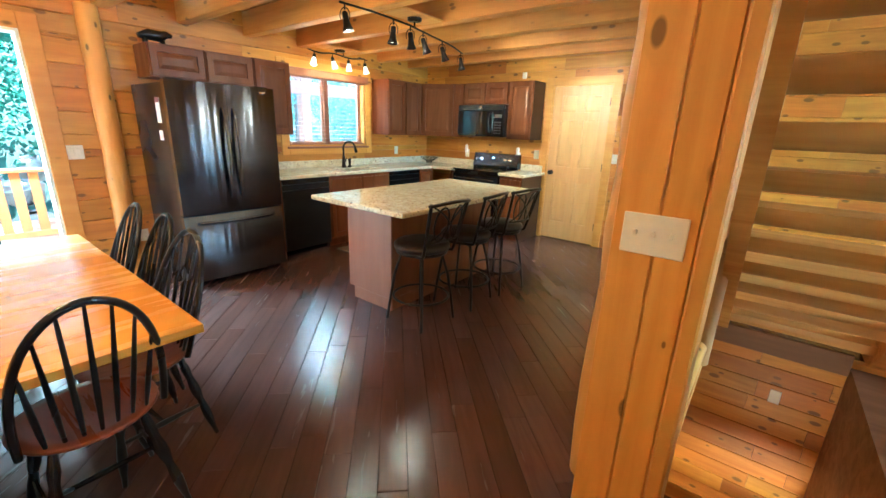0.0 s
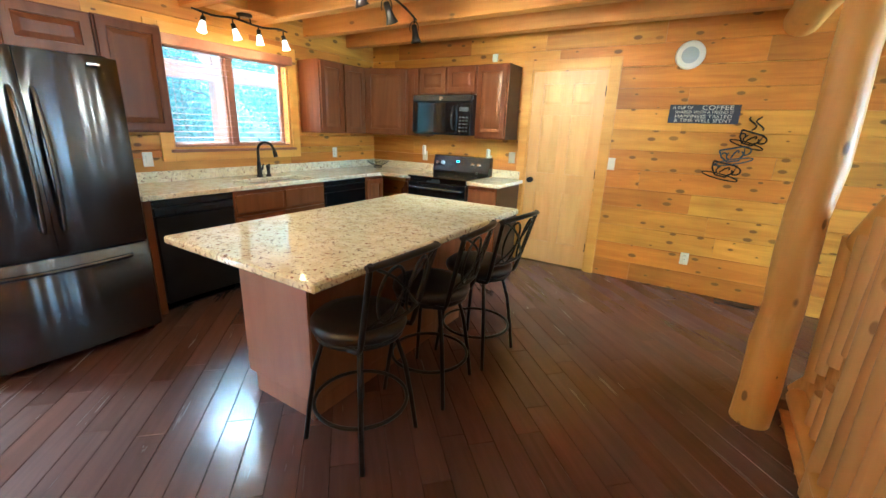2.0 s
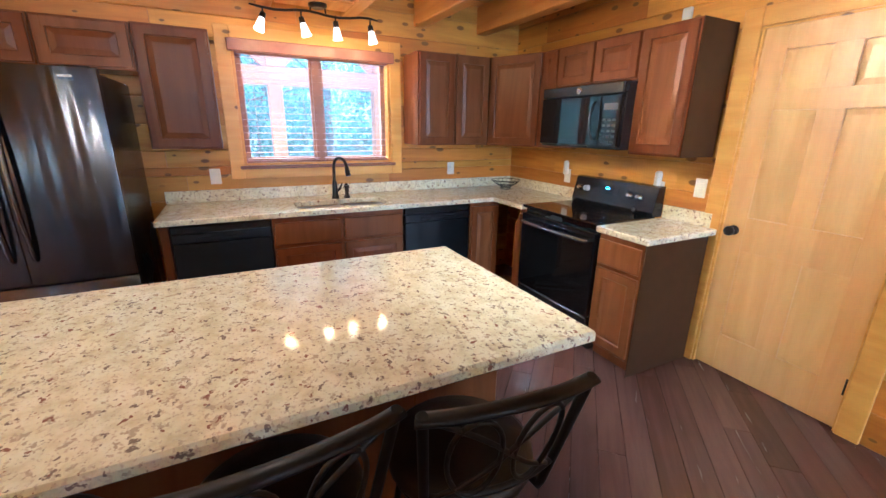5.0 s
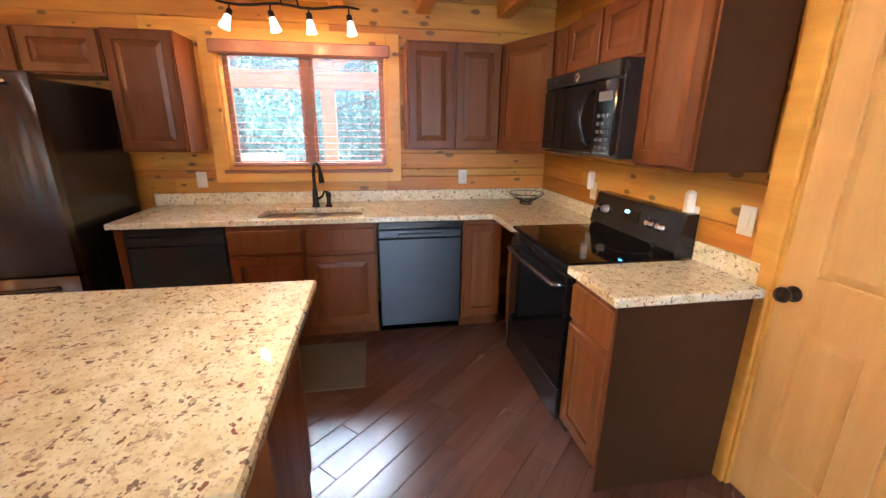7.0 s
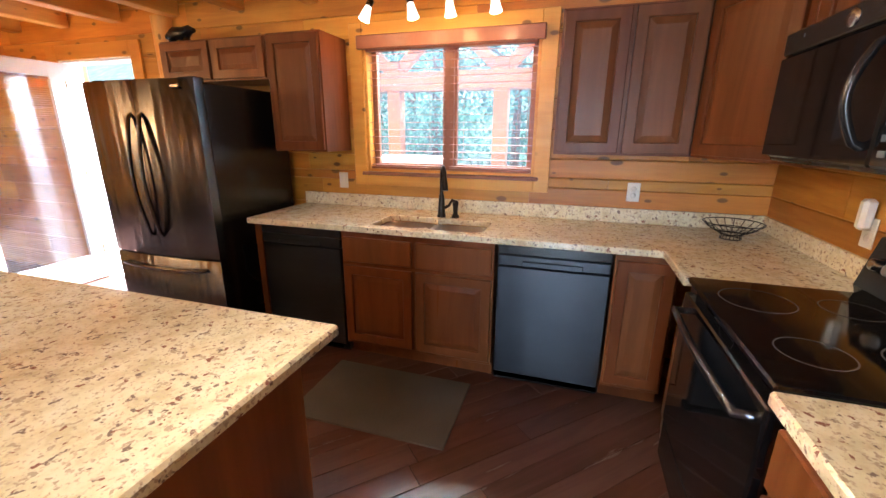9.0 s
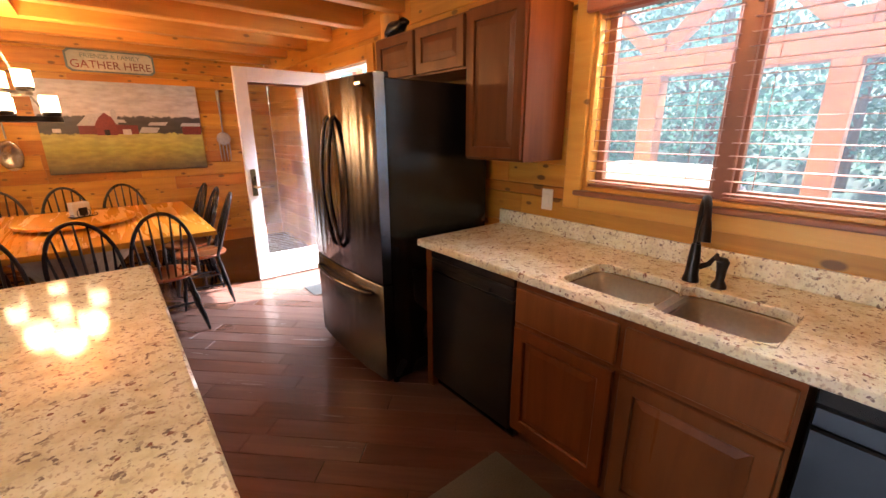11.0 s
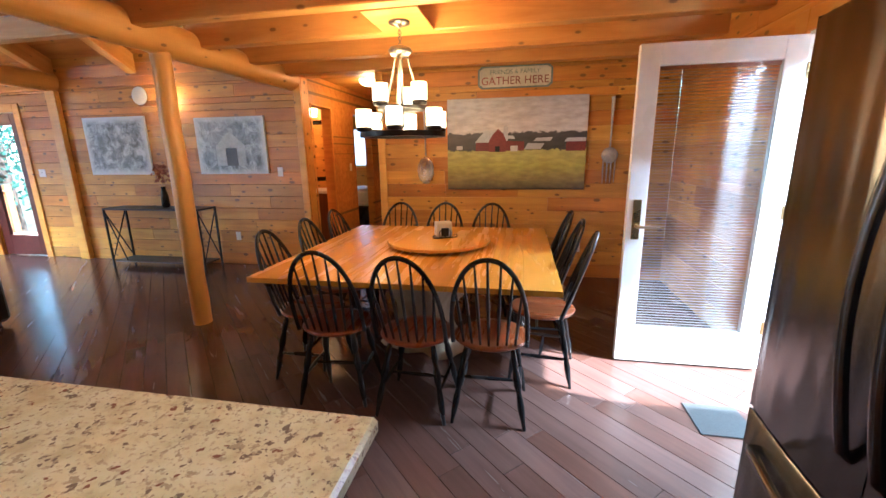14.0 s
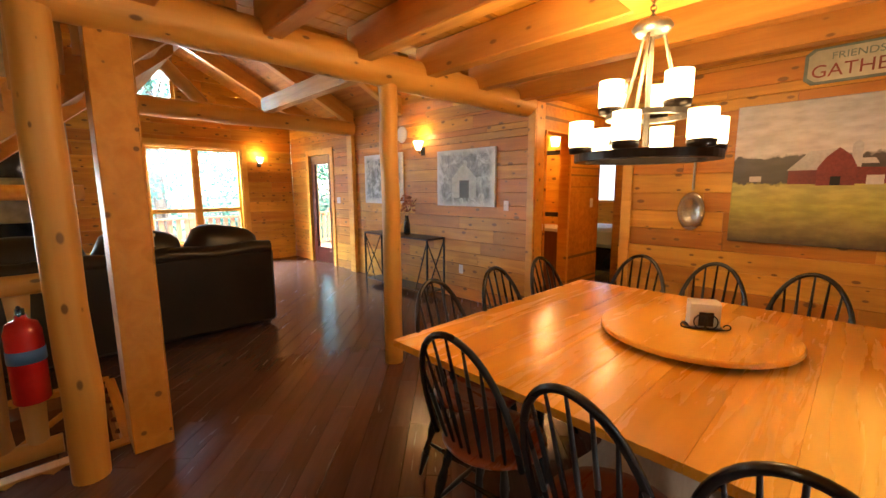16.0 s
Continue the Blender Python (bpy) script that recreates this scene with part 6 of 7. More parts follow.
dc = thing("black_bear_figure", "small dark carved animal figure above the cabinets", "figurine", "", pose(-4.12, 1.66, 2.076))
g = Geo().tube([(0, -0.12, 0.05), (0, -0.04, 0.07), (0, 0.05, 0.065), (0, 0.10, 0.09), (0, 0.14, 0.08)], [0.02, 0.045, 0.045, 0.03, 0.015], 10)
for yy in (-0.07, 0.06):
    g.tube([(0, yy, 0.06), (0.02, yy, 0.0)], 0.018, 8)
    g.tube([(0, yy, 0.06), (-0.02, yy, 0.0)], 0.018, 8)
part("figure", g, BLACKPAINT, dc)
lb = thing("fridge_label", "white and red paper labels on the fridge side", "label", "", pose(-3.72, 1.479, 1.52))
part("paper", Geo().box(-0.045, 0.045, -0.002, 0, -0.10, 0.10), PAPER, lb)
part("red_band", Geo().box(-0.045, 0.045, -0.003, -0.002, 0.06, 0.10), REDPAINT, lb)
part("paper", Geo().box(-0.05, 0.03, -0.002, 0, -0.24, -0.16), PAPER, lb)
fe = thing("fire_extinguisher", "red fire extinguisher hung on the stair railing", "fire extinguisher", "", pose(-0.02, 1.945, 0.45))
REDGLOSS = plain("red_enamel", (0.55, 0.012, 0.012), 0.22, 0, 0.15, 15, 0.01)
part("cylinder", Geo().lathe([(0.06, 0), (0.068, 0.01), (0.068, 0.34), (0.055, 0.385), (0.025, 0.40), (0.02, 0.42)], 24), REDGLOSS, fe)
part("label", Geo().lathe([(0.0685, 0.20), (0.0695, 0.20), (0.0695, 0.26), (0.0685, 0.26)], 24), plain("blue_label", (0.08, 0.22, 0.5), 0.4, 0, 0.1, 30), fe)
part("valve", Geo().tube([(0, 0, 0.415), (0, 0, 0.45)], 0.016, 10).tube([(0, 0, 0.45), (-0.07, 0, 0.47)], 0.008, 8).tube([(0, 0, 0.435), (-0.065, 0, 0.43)], 0.006, 8), BLACKPLASTIC, fe)
part("hanger", Geo().box(0.06, 0.10, -0.02, 0.02, 0.30, 0.34, 0.003), BLACKMETAL, fe)

# ---- living room ----
RZ = 2.75


def roof_panel(p, name="ceiling_vault"):
    g = Geo()
    (a, b, c, d) = [Vector(q) for q in p]
    nn = 18
    for k in range(nn):
        f0, f1 = k / nn, (k + 1) / nn
        q = [a.lerp(d, f0), b.lerp(c, f0), b.lerp(c, f1), a.lerp(d, f1)]
        up = Vector((0, 0, 0.05))
        g.add(q + [x + up for x in q], [(0, 1, 2, 3), (7, 6, 5, 4), (0, 4, 5, 1), (2, 6, 7, 3)])
    return structure(name, g, PINE, "vaulted pine board ceiling")


RIDGE, MIDY = 4.75, (S + N) / 2
roof_panel([(-4.9, S - 0.4, RZ - 0.22), (6.6, S - 0.4, RZ - 0.22), (6.6, MIDY, RIDGE), (-4.9, MIDY, RIDGE)])
roof_panel([(-4.9, N + 0.4, RZ - 0.22), (6.6, N + 0.4, RZ - 0.22), (6.6, MIDY, RIDGE), (-4.9, MIDY, RIDGE)])
structure("wall_loft", Geo().box(-4.5, -4.36, S - 0.1, N + 0.1, CEIL + 0.11, 4.6), PINE_TRIM, "pine gable wall of the loft")
for xb in (0.9, 2.2, 3.5, 4.8):
    for s in (-1, 1):
        y0 = MIDY + s * (N - MIDY)
        beam((xb, y0, RZ - 0.25), (xb, MIDY, RIDGE - 0.26), 0.13, 0.24, "planed fir rafter", None, "rafter")
log("log_beam", (3.5, S + 0.003, 2.46), (3.5, N - 0.003, 2.46), 0.12, 0.12, "peeled log tie beam across the living room", 20, 0.005, 21)
for yy in (0.2, 3.4):
    log("log_brace", (3.5, MIDY, 4.2), (3.5, yy, 2.56), 0.08, 0.08, "peeled log truss brace", 14, 0.004, 22)
log("log_post", (3.5, MIDY, 2.56), (3.5, MIDY, 4.4), 0.09, 0.09, "peeled log king post", 14, 0.004, 23)
log("log_stub", (-0.03, 0.98, 2.44), (-0.03, 0.98, 2.56), 0.08, 0.08, "short log stub on the beam", 14, 0.0, 24)
beam((0.3, 1.0, 2.53), (E, 1.0, 2.53), 0.12, 0.2, "planed fir purlin", None, "purlin")
beam((0.3, -0.6, 2.53), (3.5, -0.6, 2.53), 0.12, 0.2, "planed fir purlin", None, "purlin")
structure("trim_wall_post", Geo().box(3.42, 3.58, S, S + 0.07, 0, 2.34, 0.005), PINE_TRIM, "planed pine post on the living room wall")


def big_window(name, y0, y1, z0, z1, bars, mid=True):
    w = tagged(thing(name, "large living room window looking onto trees", "window", "", me_ @ pose(-y1, 0, z0)), kind="structure")
    ww, wh = y1 - y0, z1 - z0
    part("jamb", Geo().rim(ww, wh, 0.03, 0.0, 0.17), PINE_TRIM, w)
    xs = [0.03, ww / 2 - 0.03, ww / 2 + 0.03, ww - 0.03] if mid else [0.03, ww - 0.03]
    part("mullion", Geo().box(ww / 2 - 0.045, ww / 2 + 0.045, 0.05, 0.14, 0.03, wh - 0.03, 0.004), PINE_TRIM, w)
    for a, b in zip(xs[::2], xs[1::2]):
        zs = [0.03] + bars + [wh - 0.03]
        for c, d in zip(zs, zs[1:]):
            sash(w, a, b, c, d, 0.09, 0.035, PINE_TRIM)
    casing("trim_" + name, me_ @ pose(-y1, 0, z0), ww, wh, 0.10, "pine casing round the living room window")


big_window("window_2", -1.02, 0.56, 0.45, 2.23, [0.62])
big_window("window_3", 3.5, 5.1, 0.45, 2.23, [0.62])
for k, (y0, y1) in enumerate(((0.0, 1.2), (1.95, 3.1))):
    w = tagged(thing("window_%d" % (4 + k), "gable window above the living room", "window", "", me_ @ pose(-y1, 0, 2.75)), kind="structure")
    sash(w, 0.0, y1 - y0, 0.0, 0.95, 0.09, 0.05, PINE_TRIM)

# the red entry door in the south wall
rd = tagged(thing("door_3", "dark red entry door with tall oval-topped glass", "door", "", ms @ pose(-RD[1], 0.03, 0.01)), kind="structure")
REDDOOR = plain("dark_red_door", (0.10, 0.022, 0.018), 0.35, 0, 0.2, 15)
rw, rh = RD[1] - RD[0], RD[2] - 0.02
part("stiles", Geo().box(0.01, 0.16, 0, 0.045, 0, rh, 0.003).box(rw - 0.16, rw - 0.01, 0, 0.045, 0, rh, 0.003).box(0.16, rw - 0.16, 0, 0.045, 0, 0.3, 0.003).box(0.16, rw - 0.16, 0, 0.045, rh - 0.16, rh, 0.003), REDDOOR, rd)
gp = part("pane", Geo().box(0.16, rw - 0.16, 0.018, 0.026, 0.3, rh - 0.16), GLASS, rd)
gp.visible_shadow = False
casing("trim_entry_door", ms @ pose(-RD[1], 0, 0), rw, RD[2], 0.11, "pine casing round the red entry door", None, False)


def bw_mat(name, seed):
    m, nt, p = nodes_of(name)
    tc = nt.nodes.new("ShaderNodeTexCoord")
    ad = nt.nodes.new("ShaderNodeVectorMath")
    ad.inputs[1].default_value = (seed, 0, seed * 2)
    nt.links.new(tc.outputs["Object"], ad.inputs[0])
    n1 = put(nt, "ShaderNodeTexNoise", Scale=9.0, Detail=8, Roughness=0.7, Distortion=0.8)
    nt.links.new(ad.outputs[0], n1.inputs["Vector"])
    c = ramp(nt, n1.outputs["Fac"], [(0.36, (0.05, 0.055, 0.06)), (0.5, (0.22, 0.24, 0.26)), (0.64, (0.55, 0.57, 0.6))])
    ln = nt.nodes.new("ShaderNodeVectorMath")
    ln.operation = "ABSOLUTE"
    nt.links.new(tc.outputs["Object"], ln.inputs[0])
    sp_ = nt.nodes.new("ShaderNodeSeparateXYZ")
    nt.links.new(ln.outputs[0], sp_.inputs[0])
    e1 = ramp(nt, sp_.outputs["X"], [(0.40, (0, 0, 0)), (0.49, (1, 1, 1))])
    e2 = ramp(nt, sp_.outputs["Z"], [(0.28, (0, 0, 0)), (0.36, (1, 1, 1))])
    nt.links.new(mix(nt, mix(nt, 1.0, e1, e2, "LIGHTEN"), c, (0.60, 0.61, 0.62)), p.inputs["Base Color"])
    p.inputs["Roughness"].default_value = 0.4
    return m


GREYW = plain("print_grey", (0.50, 0.51, 0.52), 0.5, 0, 0.3, 30)
DARKW = plain("print_dark", (0.07, 0.07, 0.075), 0.5, 0, 0.3, 30)
b1 = thing("barn_print", "black and white canvas print of a barn", "picture", "canvas prints", on_s(0.87, 1.575))
part("canvas", Geo().box(-0.495, 0.495, -0.03, 0, -0.355, 0.355, 0.003), bw_mat("barn_canvas", 1.0), b1)
part("barn_shape", Geo().prism([(-0.22, -0.25), (0.20, -0.25), (0.20, 0.0), (0.0, 0.18), (-0.22, 0.0)], 0.03, 0.0312, fl), GREYW, b1)
part("barn_door", Geo().prism([(-0.08, -0.25), (0.08, -0.25), (0.08, -0.03), (-0.08, -0.03)], 0.0312, 0.0322, fl), DARKW, b1)
b2 = thing("lane_print", "black and white canvas print of a farm lane", "picture", "canvas prints", on_s(2.61, 1.60))
part("canvas", Geo().box(-0.495, 0.495, -0.03, 0, -0.38, 0.38, 0.003), bw_mat("lane_canvas", 5.0), b2)
ck = thing("wall_clock", "round white wall speaker on the pine wall", "speaker", "", on_s(2.14, 2.23))
part("rim", Geo().lathe([(0.115, 0), (0.115, 0.008), (0.10, 0.012), (0.01, 0.013)], 36).moved(pose(0, 0, 0, 90)), WHITEPLASTIC, ck)


def sconce(m, light_at):
    s = thing("wall_sconce", "small lit wall sconce with flared glass shade", "lamp", "wall sconces", m)
    part("back_plate", Geo().box(-0.04, 0.04, -0.015, 0, -0.10, 0.02, 0.006), BRONZE, s)
    part("arm", Geo().tube([(0, -0.01, -0.06), (0, -0.07, -0.07), (0, -0.09, -0.03)], 0.008, 8), BRONZE, s)
    part("shade", Geo().lathe([(0.03, -0.03), (0.05, 0.02), (0.075, 0.09), (0.072, 0.09), (0.045, 0.02)], 20, at=(0, -0.09, 0)), SHADEGLOW, s, "lit frosted glass shade")
    bulb("sconce_light", light_at, LAMP * 0.4, WARM, 0.05)


sconce(on_s(1.677, 2.0), (1.677, S + 0.14, 2.17))
sconce(me_ @ pose(1.35, -0.001, 2.0), (E - 0.14, -1.35, 2.17))

ct = thing("console_table", "black metal console table with crossed side bars", "table", "", pose(1.20, S + 0.05, 0))
part("top", Geo().box(0, 1.45, 0, 0.33, 0.775, 0.80, 0.004), plain("dark_wood_top", (0.05, 0.03, 0.02), 0.4, 0, 0.3, 10), ct, "dark wooden top")
part("shelf", Geo().box(0.03, 1.42, 0.02, 0.31, 0.07, 0.09, 0.004), bpy.data.materials["dark_wood_top"], ct)
for x in (0.012, 1.438):
    for y in (0.012, 0.318):
        part("leg", Geo().box(x - 0.011, x + 0.011, y - 0.011, y + 0.011, 0, 0.775, 0.002), BLACKMETAL, ct)
    part("cross_bar", Geo().tube([(x, 0.012, 0.09), (x, 0.318, 0.76)], 0.008, 6), BLACKMETAL, ct)
    part("cross_bar", Geo().tube([(x, 0.318, 0.09), (x, 0.012, 0.76)], 0.008, 6), BLACKMETAL, ct)
for x in (0.25, 1.2):
    part("cross_bar", Geo().tube([(0.012 if x < 0.5 else 1.438, 0.318, 0.76), (x, 0.318, 0.09)], 0.008, 6), BLACKMETAL, ct)
va = thing("flower_vase", "dark vase with dried orange flowers on the console", "vase", "", pose(1.82, S + 0.2, 0.80))
part("vase", Geo().lathe([(0.035, 0), (0.05, 0.03), (0.045, 0.15), (0.025, 0.24), (0.032, 0.27)], 18), BLACKPAINT, va)
FLOWER = plain("dried_orange_flowers", (0.50, 0.14, 0.03), 0.8, 0, 0.4, 60)
g, rf = Geo(), random.Random(3)
for k in range(70):
    a, r, z = rf.uniform(0, 6.28), rf.uniform(0.0, 0.13), rf.uniform(0.33, 0.55)
    p = Vector((r * math.cos(a), r * math.sin(a), z))
    d1_, d2_ = Vector((rf.uniform(-1, 1), rf.uniform(-1, 1), rf.uniform(-1, 1))) * 0.03, Vector((rf.uniform(-1, 1), rf.uniform(-1, 1), rf.uniform(-1, 1))) * 0.03
    g.add([p - d1_, p - d2_, p + d1_, p + d2_], [(0, 1, 2, 3)])
part("flowers", g, FLOWER, va)
g = Geo()
for k in range(8):
    a = k * 0.785
    g.tube([(0, 0, 0.2), (0.09 * math.cos(a), 0.09 * math.sin(a), 0.45)], 0.003, 5)
part("stems", g, BEAM, va)

so = thing("leather_sofa", "dark brown leather sofa with plump back cushions", "sofa", "", pose(1.67, 0.12, 0))
SOFA = plain("brown_black_leather", (0.020, 0.014, 0.012), 0.33, 0, 0.35, 70, 0.3)


def cushion(w, d, h, bulge=0.35):
    g, nu, nv = Geo(), 12, 12
    vs = []
    for i in range(nu + 1):
        for j in range(nv):
            u, a = i / nu * 2 - 1, 2 * math.pi * j / nv
            k = (1 - abs(u) ** 4) ** 0.5
            c, s_ = math.cos(a), math.sin(a)
            sq = 1 / max(abs(c), abs(s_)) ** 0.55
            vs.append((u * w / 2, d / 2 * c * sq * k * 0.95, h / 2 * s_ * sq * k))
    return g.add(vs, [(i * nv + j, i * nv + (j + 1) % nv, (i + 1) * nv + (j + 1) % nv, (i + 1) * nv + j) for i in range(nu) for j in range(nv)], True)


part("base", Geo().box(0.03, 0.95, 0.03, 2.3, 0.05, 0.42, 0.03), SOFA, so)
part("back", Geo().box(0.0, 0.16, 0.0, 2.3, 0.04, 0.82, 0.03), SOFA, so)
part("arm", Geo().box(0.16, 0.95, 0.0, 0.22, 0.04, 0.62, 0.05), SOFA, so)
for k in range(3):
    part("back_cushion", cushion(0.70, 0.32, 0.48), SOFA, so, "", pose(0.27, 0.42 + 0.70 * k, 0.84, 0, -10 + 4 * k, 90 + 3 * (k - 1)))
    part("seat_cushion", cushion(0.68, 0.72, 0.20), SOFA, so, "", pose(0.58, 0.42 + 0.70 * k, 0.50, 0, 0, 90))
part("top_roll", Geo().tube([(0.07, 0.02 + 2.26 * i / 12, 0.83 + 0.015 * math.sin(i * 1.7)) for i in range(13)], 0.075, 12), SOFA, so)
for x in (0.08, 0.88):
    for y in (0.08, 2.2):
        part("foot", Geo().tube([(x, y, 0), (x, y, 0.06)], 0.03, 10), BLACKPAINT, so)

# fireplace wall with the dark screen, seen past the posts
fp = thing("fireplace", "pale stone fireplace with log mantel and dark firebox", "fireplace", "", pose(E - 0.001, 2.25, 0))
STONE = plain("pale_stone", (0.42, 0.40, 0.36), 0.8, 0, 0.35, 9, 0.4)
part("chimney", Geo().box(-0.5, 0, -0.75, 0.75, 0, 3.9, 0.01), STONE, fp)
part("firebox", Geo().box(-0.51, -0.49, -0.45, 0.45, 0.35, 1.0, 0.004), BLACKGLASS, fp)
part("mantel", Geo().tube([(-0.6, -0.85, 1.42), (-0.6, 0.85, 1.42)], 0.11, 14), LOG, fp, "half-log mantel")
tv = thing("television", "dark flat television above the mantel", "television", "", pose(E - 0.515, 2.25, 2.0))
part("screen", Geo().box(-0.05, 0, -0.65, 0.65, -0.38, 0.38, 0.008), BLACKGLASS, tv)

# ---- the hall and the rooms off it ----
HC = 2.42
g = Geo().box(-0.15, -0.02, -3.58, -2.76, 0, HC).box(-0.15, -0.02, -2.76, S - 0.172, 2.06, HC).box(-0.15, -0.02, -4.36, -3.58, 2.06, HC).box(-0.15, -0.02, -5.6, -4.36, 0, HC)
structure("wall_hall_east", g, PINE, "pine hall wall with the bathroom doorway")
structure("wall_hall_west", Geo().box(-1.24, -1.10, -5.6, S - 0.172, 0, HC), PINE, "pine hall wall")
structure("floor_hall", Geo().box(-1.3, 3.0, -6.4, S - 0.171, -0.1, 0.0), FLOORWOOD, "dark hall floor")
structure("ceiling_hall", Geo().box(-1.3, 3.0, -6.4, S - 0.171, HC, HC + 0.1), PINE, "pine hall ceiling")
structure("wall_hall_end", Geo().box(-1.10, -0.15, -5.7, -5.6, 0, HC), PINE_TRIM, "end of the hall")
structure("wall_bath", Geo().box(-0.02, 2.0, -3.58, -3.48, 0, HC).box(1.3, 1.4, -3.48, S - 0.172, 0, HC), PINE, "pine bathroom wall")
structure("wall_bedroom", Geo().box(-0.02, 3.0, -6.4, -6.3, 0, HC).box(2.9, 3.0, -6.3, -3.6, 0, HC).box(2.0, 2.9, -3.6, -3.5, 0, HC), PINE, "pine bedroom wall")
casing("trim_hall", ms @ pose(-HALL[1], 0, 0), HALL[1] - HALL[0], HALL[2], 0.09, "pine casing round the hall opening", None, False)
casing("trim_bath_door", Matrix(((0, 1, 0, -0.15), (-1, 0, 0, -2.225), (0, 0, 1, 0), (0, 0, 0, 1))), 0.535, 2.06, 0.018, "pine casing round the bathroom door", None, False)
vt = thing("bathroom_vanity", "brown bathroom vanity with pale top", "vanity", "", pose(0.55, -3.478, 0))
part("cabinet", Geo().box(-0.55, 0.6, 0.0, 0.52, 0, 0.88, 0.004), CABINET, vt)
part("top", Geo().box(-0.56, 0.62, 0.0, 0.55, 0.88, 0.92, 0.004), WHITEPLASTIC, vt)
mr = thing("bathroom_mirror", "black-framed mirror above the vanity", "mirror", "", pose(0.42, -3.479, 1.50, 0, 0, 90))
part("frame_bars", Geo().rim(0.7, 0.95, 0.07, -0.02, 0.02).moved(Matrix(((0, 1, 0, -0.02), (-1, 0, 0, 0.35), (0, 0, 1, -0.47), (0, 0, 0, 1)))), BLACKPAINT, mr)
part("mirror_glass", Geo().box(-0.015, -0.005, -0.29, 0.29, -0.41, 0.42), plain("mirror_silver", (0.9, 0.9, 0.9), 0.02, 1.0, 0.02, 5, 0), mr)
bl = thing("bathroom_light", "lit bathroom light above the mirror", "lamp", "", pose(0.42, -3.479, 2.08))
part("shade", Geo().lathe([(0.05, -0.06), (0.07, 0.06), (0.06, 0.065)], 18, at=(0, 0.1, 0)), SHADEGLOW, bl)
bulb("bathroom_bulb", (0.42, -3.2, 2.15), LAMP * 0.9, WARM, 0.08)
hl = thing("hall_ceiling_light", "small round lit hall ceiling light", "lamp", "", pose(-0.72, -2.81, HC))
part("dome", Geo().lathe([(0.12, 0.0), (0.11, -0.04), (0.06, -0.075), (0.01, -0.085)], 24), SHADEGLOW, hl)
bulb("hall_bulb", (-0.72, -2.81, 2.2), LAMP * 0.7, WARM, 0.08)
bd = thing("bed", "bed with pale cover and dark base seen down the hall", "bed", "", pose(0.75, -5.3, 0))
part("base", Geo().box(-0.7, 1.2, -0.5, 0.5, 0.05, 0.45, 0.02), BLACKPAINT, bd)
part("mattress", Geo().box(-0.7, 1.2, -0.5, 0.5, 0.45, 0.78, 0.06), PAPER, bd)
plate(Matrix(((0, 1, 0, -0.152), (-1, 0, 0, -3.36), (0, 0, 1, 1.25), (0, 0, 0, 1))), 0.075, 0.116, "rocker", "white switch on the hall wall")
bw_ = thing("bedroom_window", "small bright bedroom window with slatted blind", "window", "", pose(0.95, -6.295, 1.6))
part("frame_bars", Geo().rim(0.8, 0.9, 0.06, -0.02, 0.02).moved(pose(-0.4, 0.02, -0.45)), PINE_TRIM, bw_)
# the pane itself glows in place of daylight; the wall behind is closed
part("pane", Geo().box(-0.34, 0.34, 0.005, 0.01, -0.39, 0.39), glow("bright_daylight", (0.55, 0.75, 1.0), 2.0), bw_)
sb = Geo().box(-0.34, 0.34, 0.012, 0.03, -0.0015, 0.0015).mesh("slat")
for k in range(15):
    part("slat", sb, WHITEPLASTIC, bw_, "", pose(0, 0, -0.37 + 0.052 * k, 25))

# ---- outdoors ----
GRASS = plain("forest_floor", (0.16, 0.15, 0.09), 0.95, 0, 0.5, 3.0, 0.5)
structure("ground", Geo().box(-250, -4.62, -250, 250, -1.0, -0.9).box(-4.62, 6.4, -250, -6.6, -1.0, -0.9).box(-4.62, 6.4, 6.2, 250, -1.0, -0.9).box(6.4, 250, -250, 250, -1.0, -0.9), GRASS, "shaded forest ground")
DECKW = wood("red_brown_deck", (0.36, 0.17, 0.09), (0.26, 0.11, 0.055), (0.1, 0.05, 0.02), 0.6, 1.0, 0.3, 0.25, "y")
g = Geo()
xx = -8.2
while xx < -4.56:
    g.box(xx, xx + 0.135, -3.2, 7.5, -0.10, -0.065, 0.004)
    xx += 0.142
deck = structure("deck", g, DECKW, "weathered red-brown board deck outside")
g = Geo()
xx = 6.15
while xx < 8.4:
    g.box(xx, xx + 0.135, -4, 7.5, -0.10, -0.065, 0.004)
    xx += 0.142
structure("deck_east", g, DECKW, "weathered deck before the living room")
DECKP = plain("orange_stained_post", (0.38, 0.155, 0.06), 0.55, 0, 0.2, 12)


def deck_rail(p0, p1, label):
    r = thing("deck_railing", label, "railing", "deck railings")
    a, b = Vector(p0), Vector(p1)
    L = (b - a).length
    part("top_rail", Geo().box(0, L, -0.07, 0.07, 0.86, 0.90, 0.005), DECKP, r, "", along(a, b))
    part("low_rail", Geo().box(0, L, -0.02, 0.02, 0.08, 0.15, 0.004), DECKP, r, "", along(a, b))
    k, bal = 0.08, Geo().box(-0.045, 0.045, -0.012, 0.012, 0.10, 0.86, 0.004).mesh("baluster")
    while k < L:
        part("baluster", bal, DECKP, r, "", along(a, b) @ pose(k, 0, 0))
        k += 0.16
    for f in (0, 0.5, 1):
        part("post", Geo().box(-0.06, 0.06, -0.06, 0.06, 0, 1.0, 0.006), DECKP, r, "", along(a, b) @ pose(L * f, 0, 0))


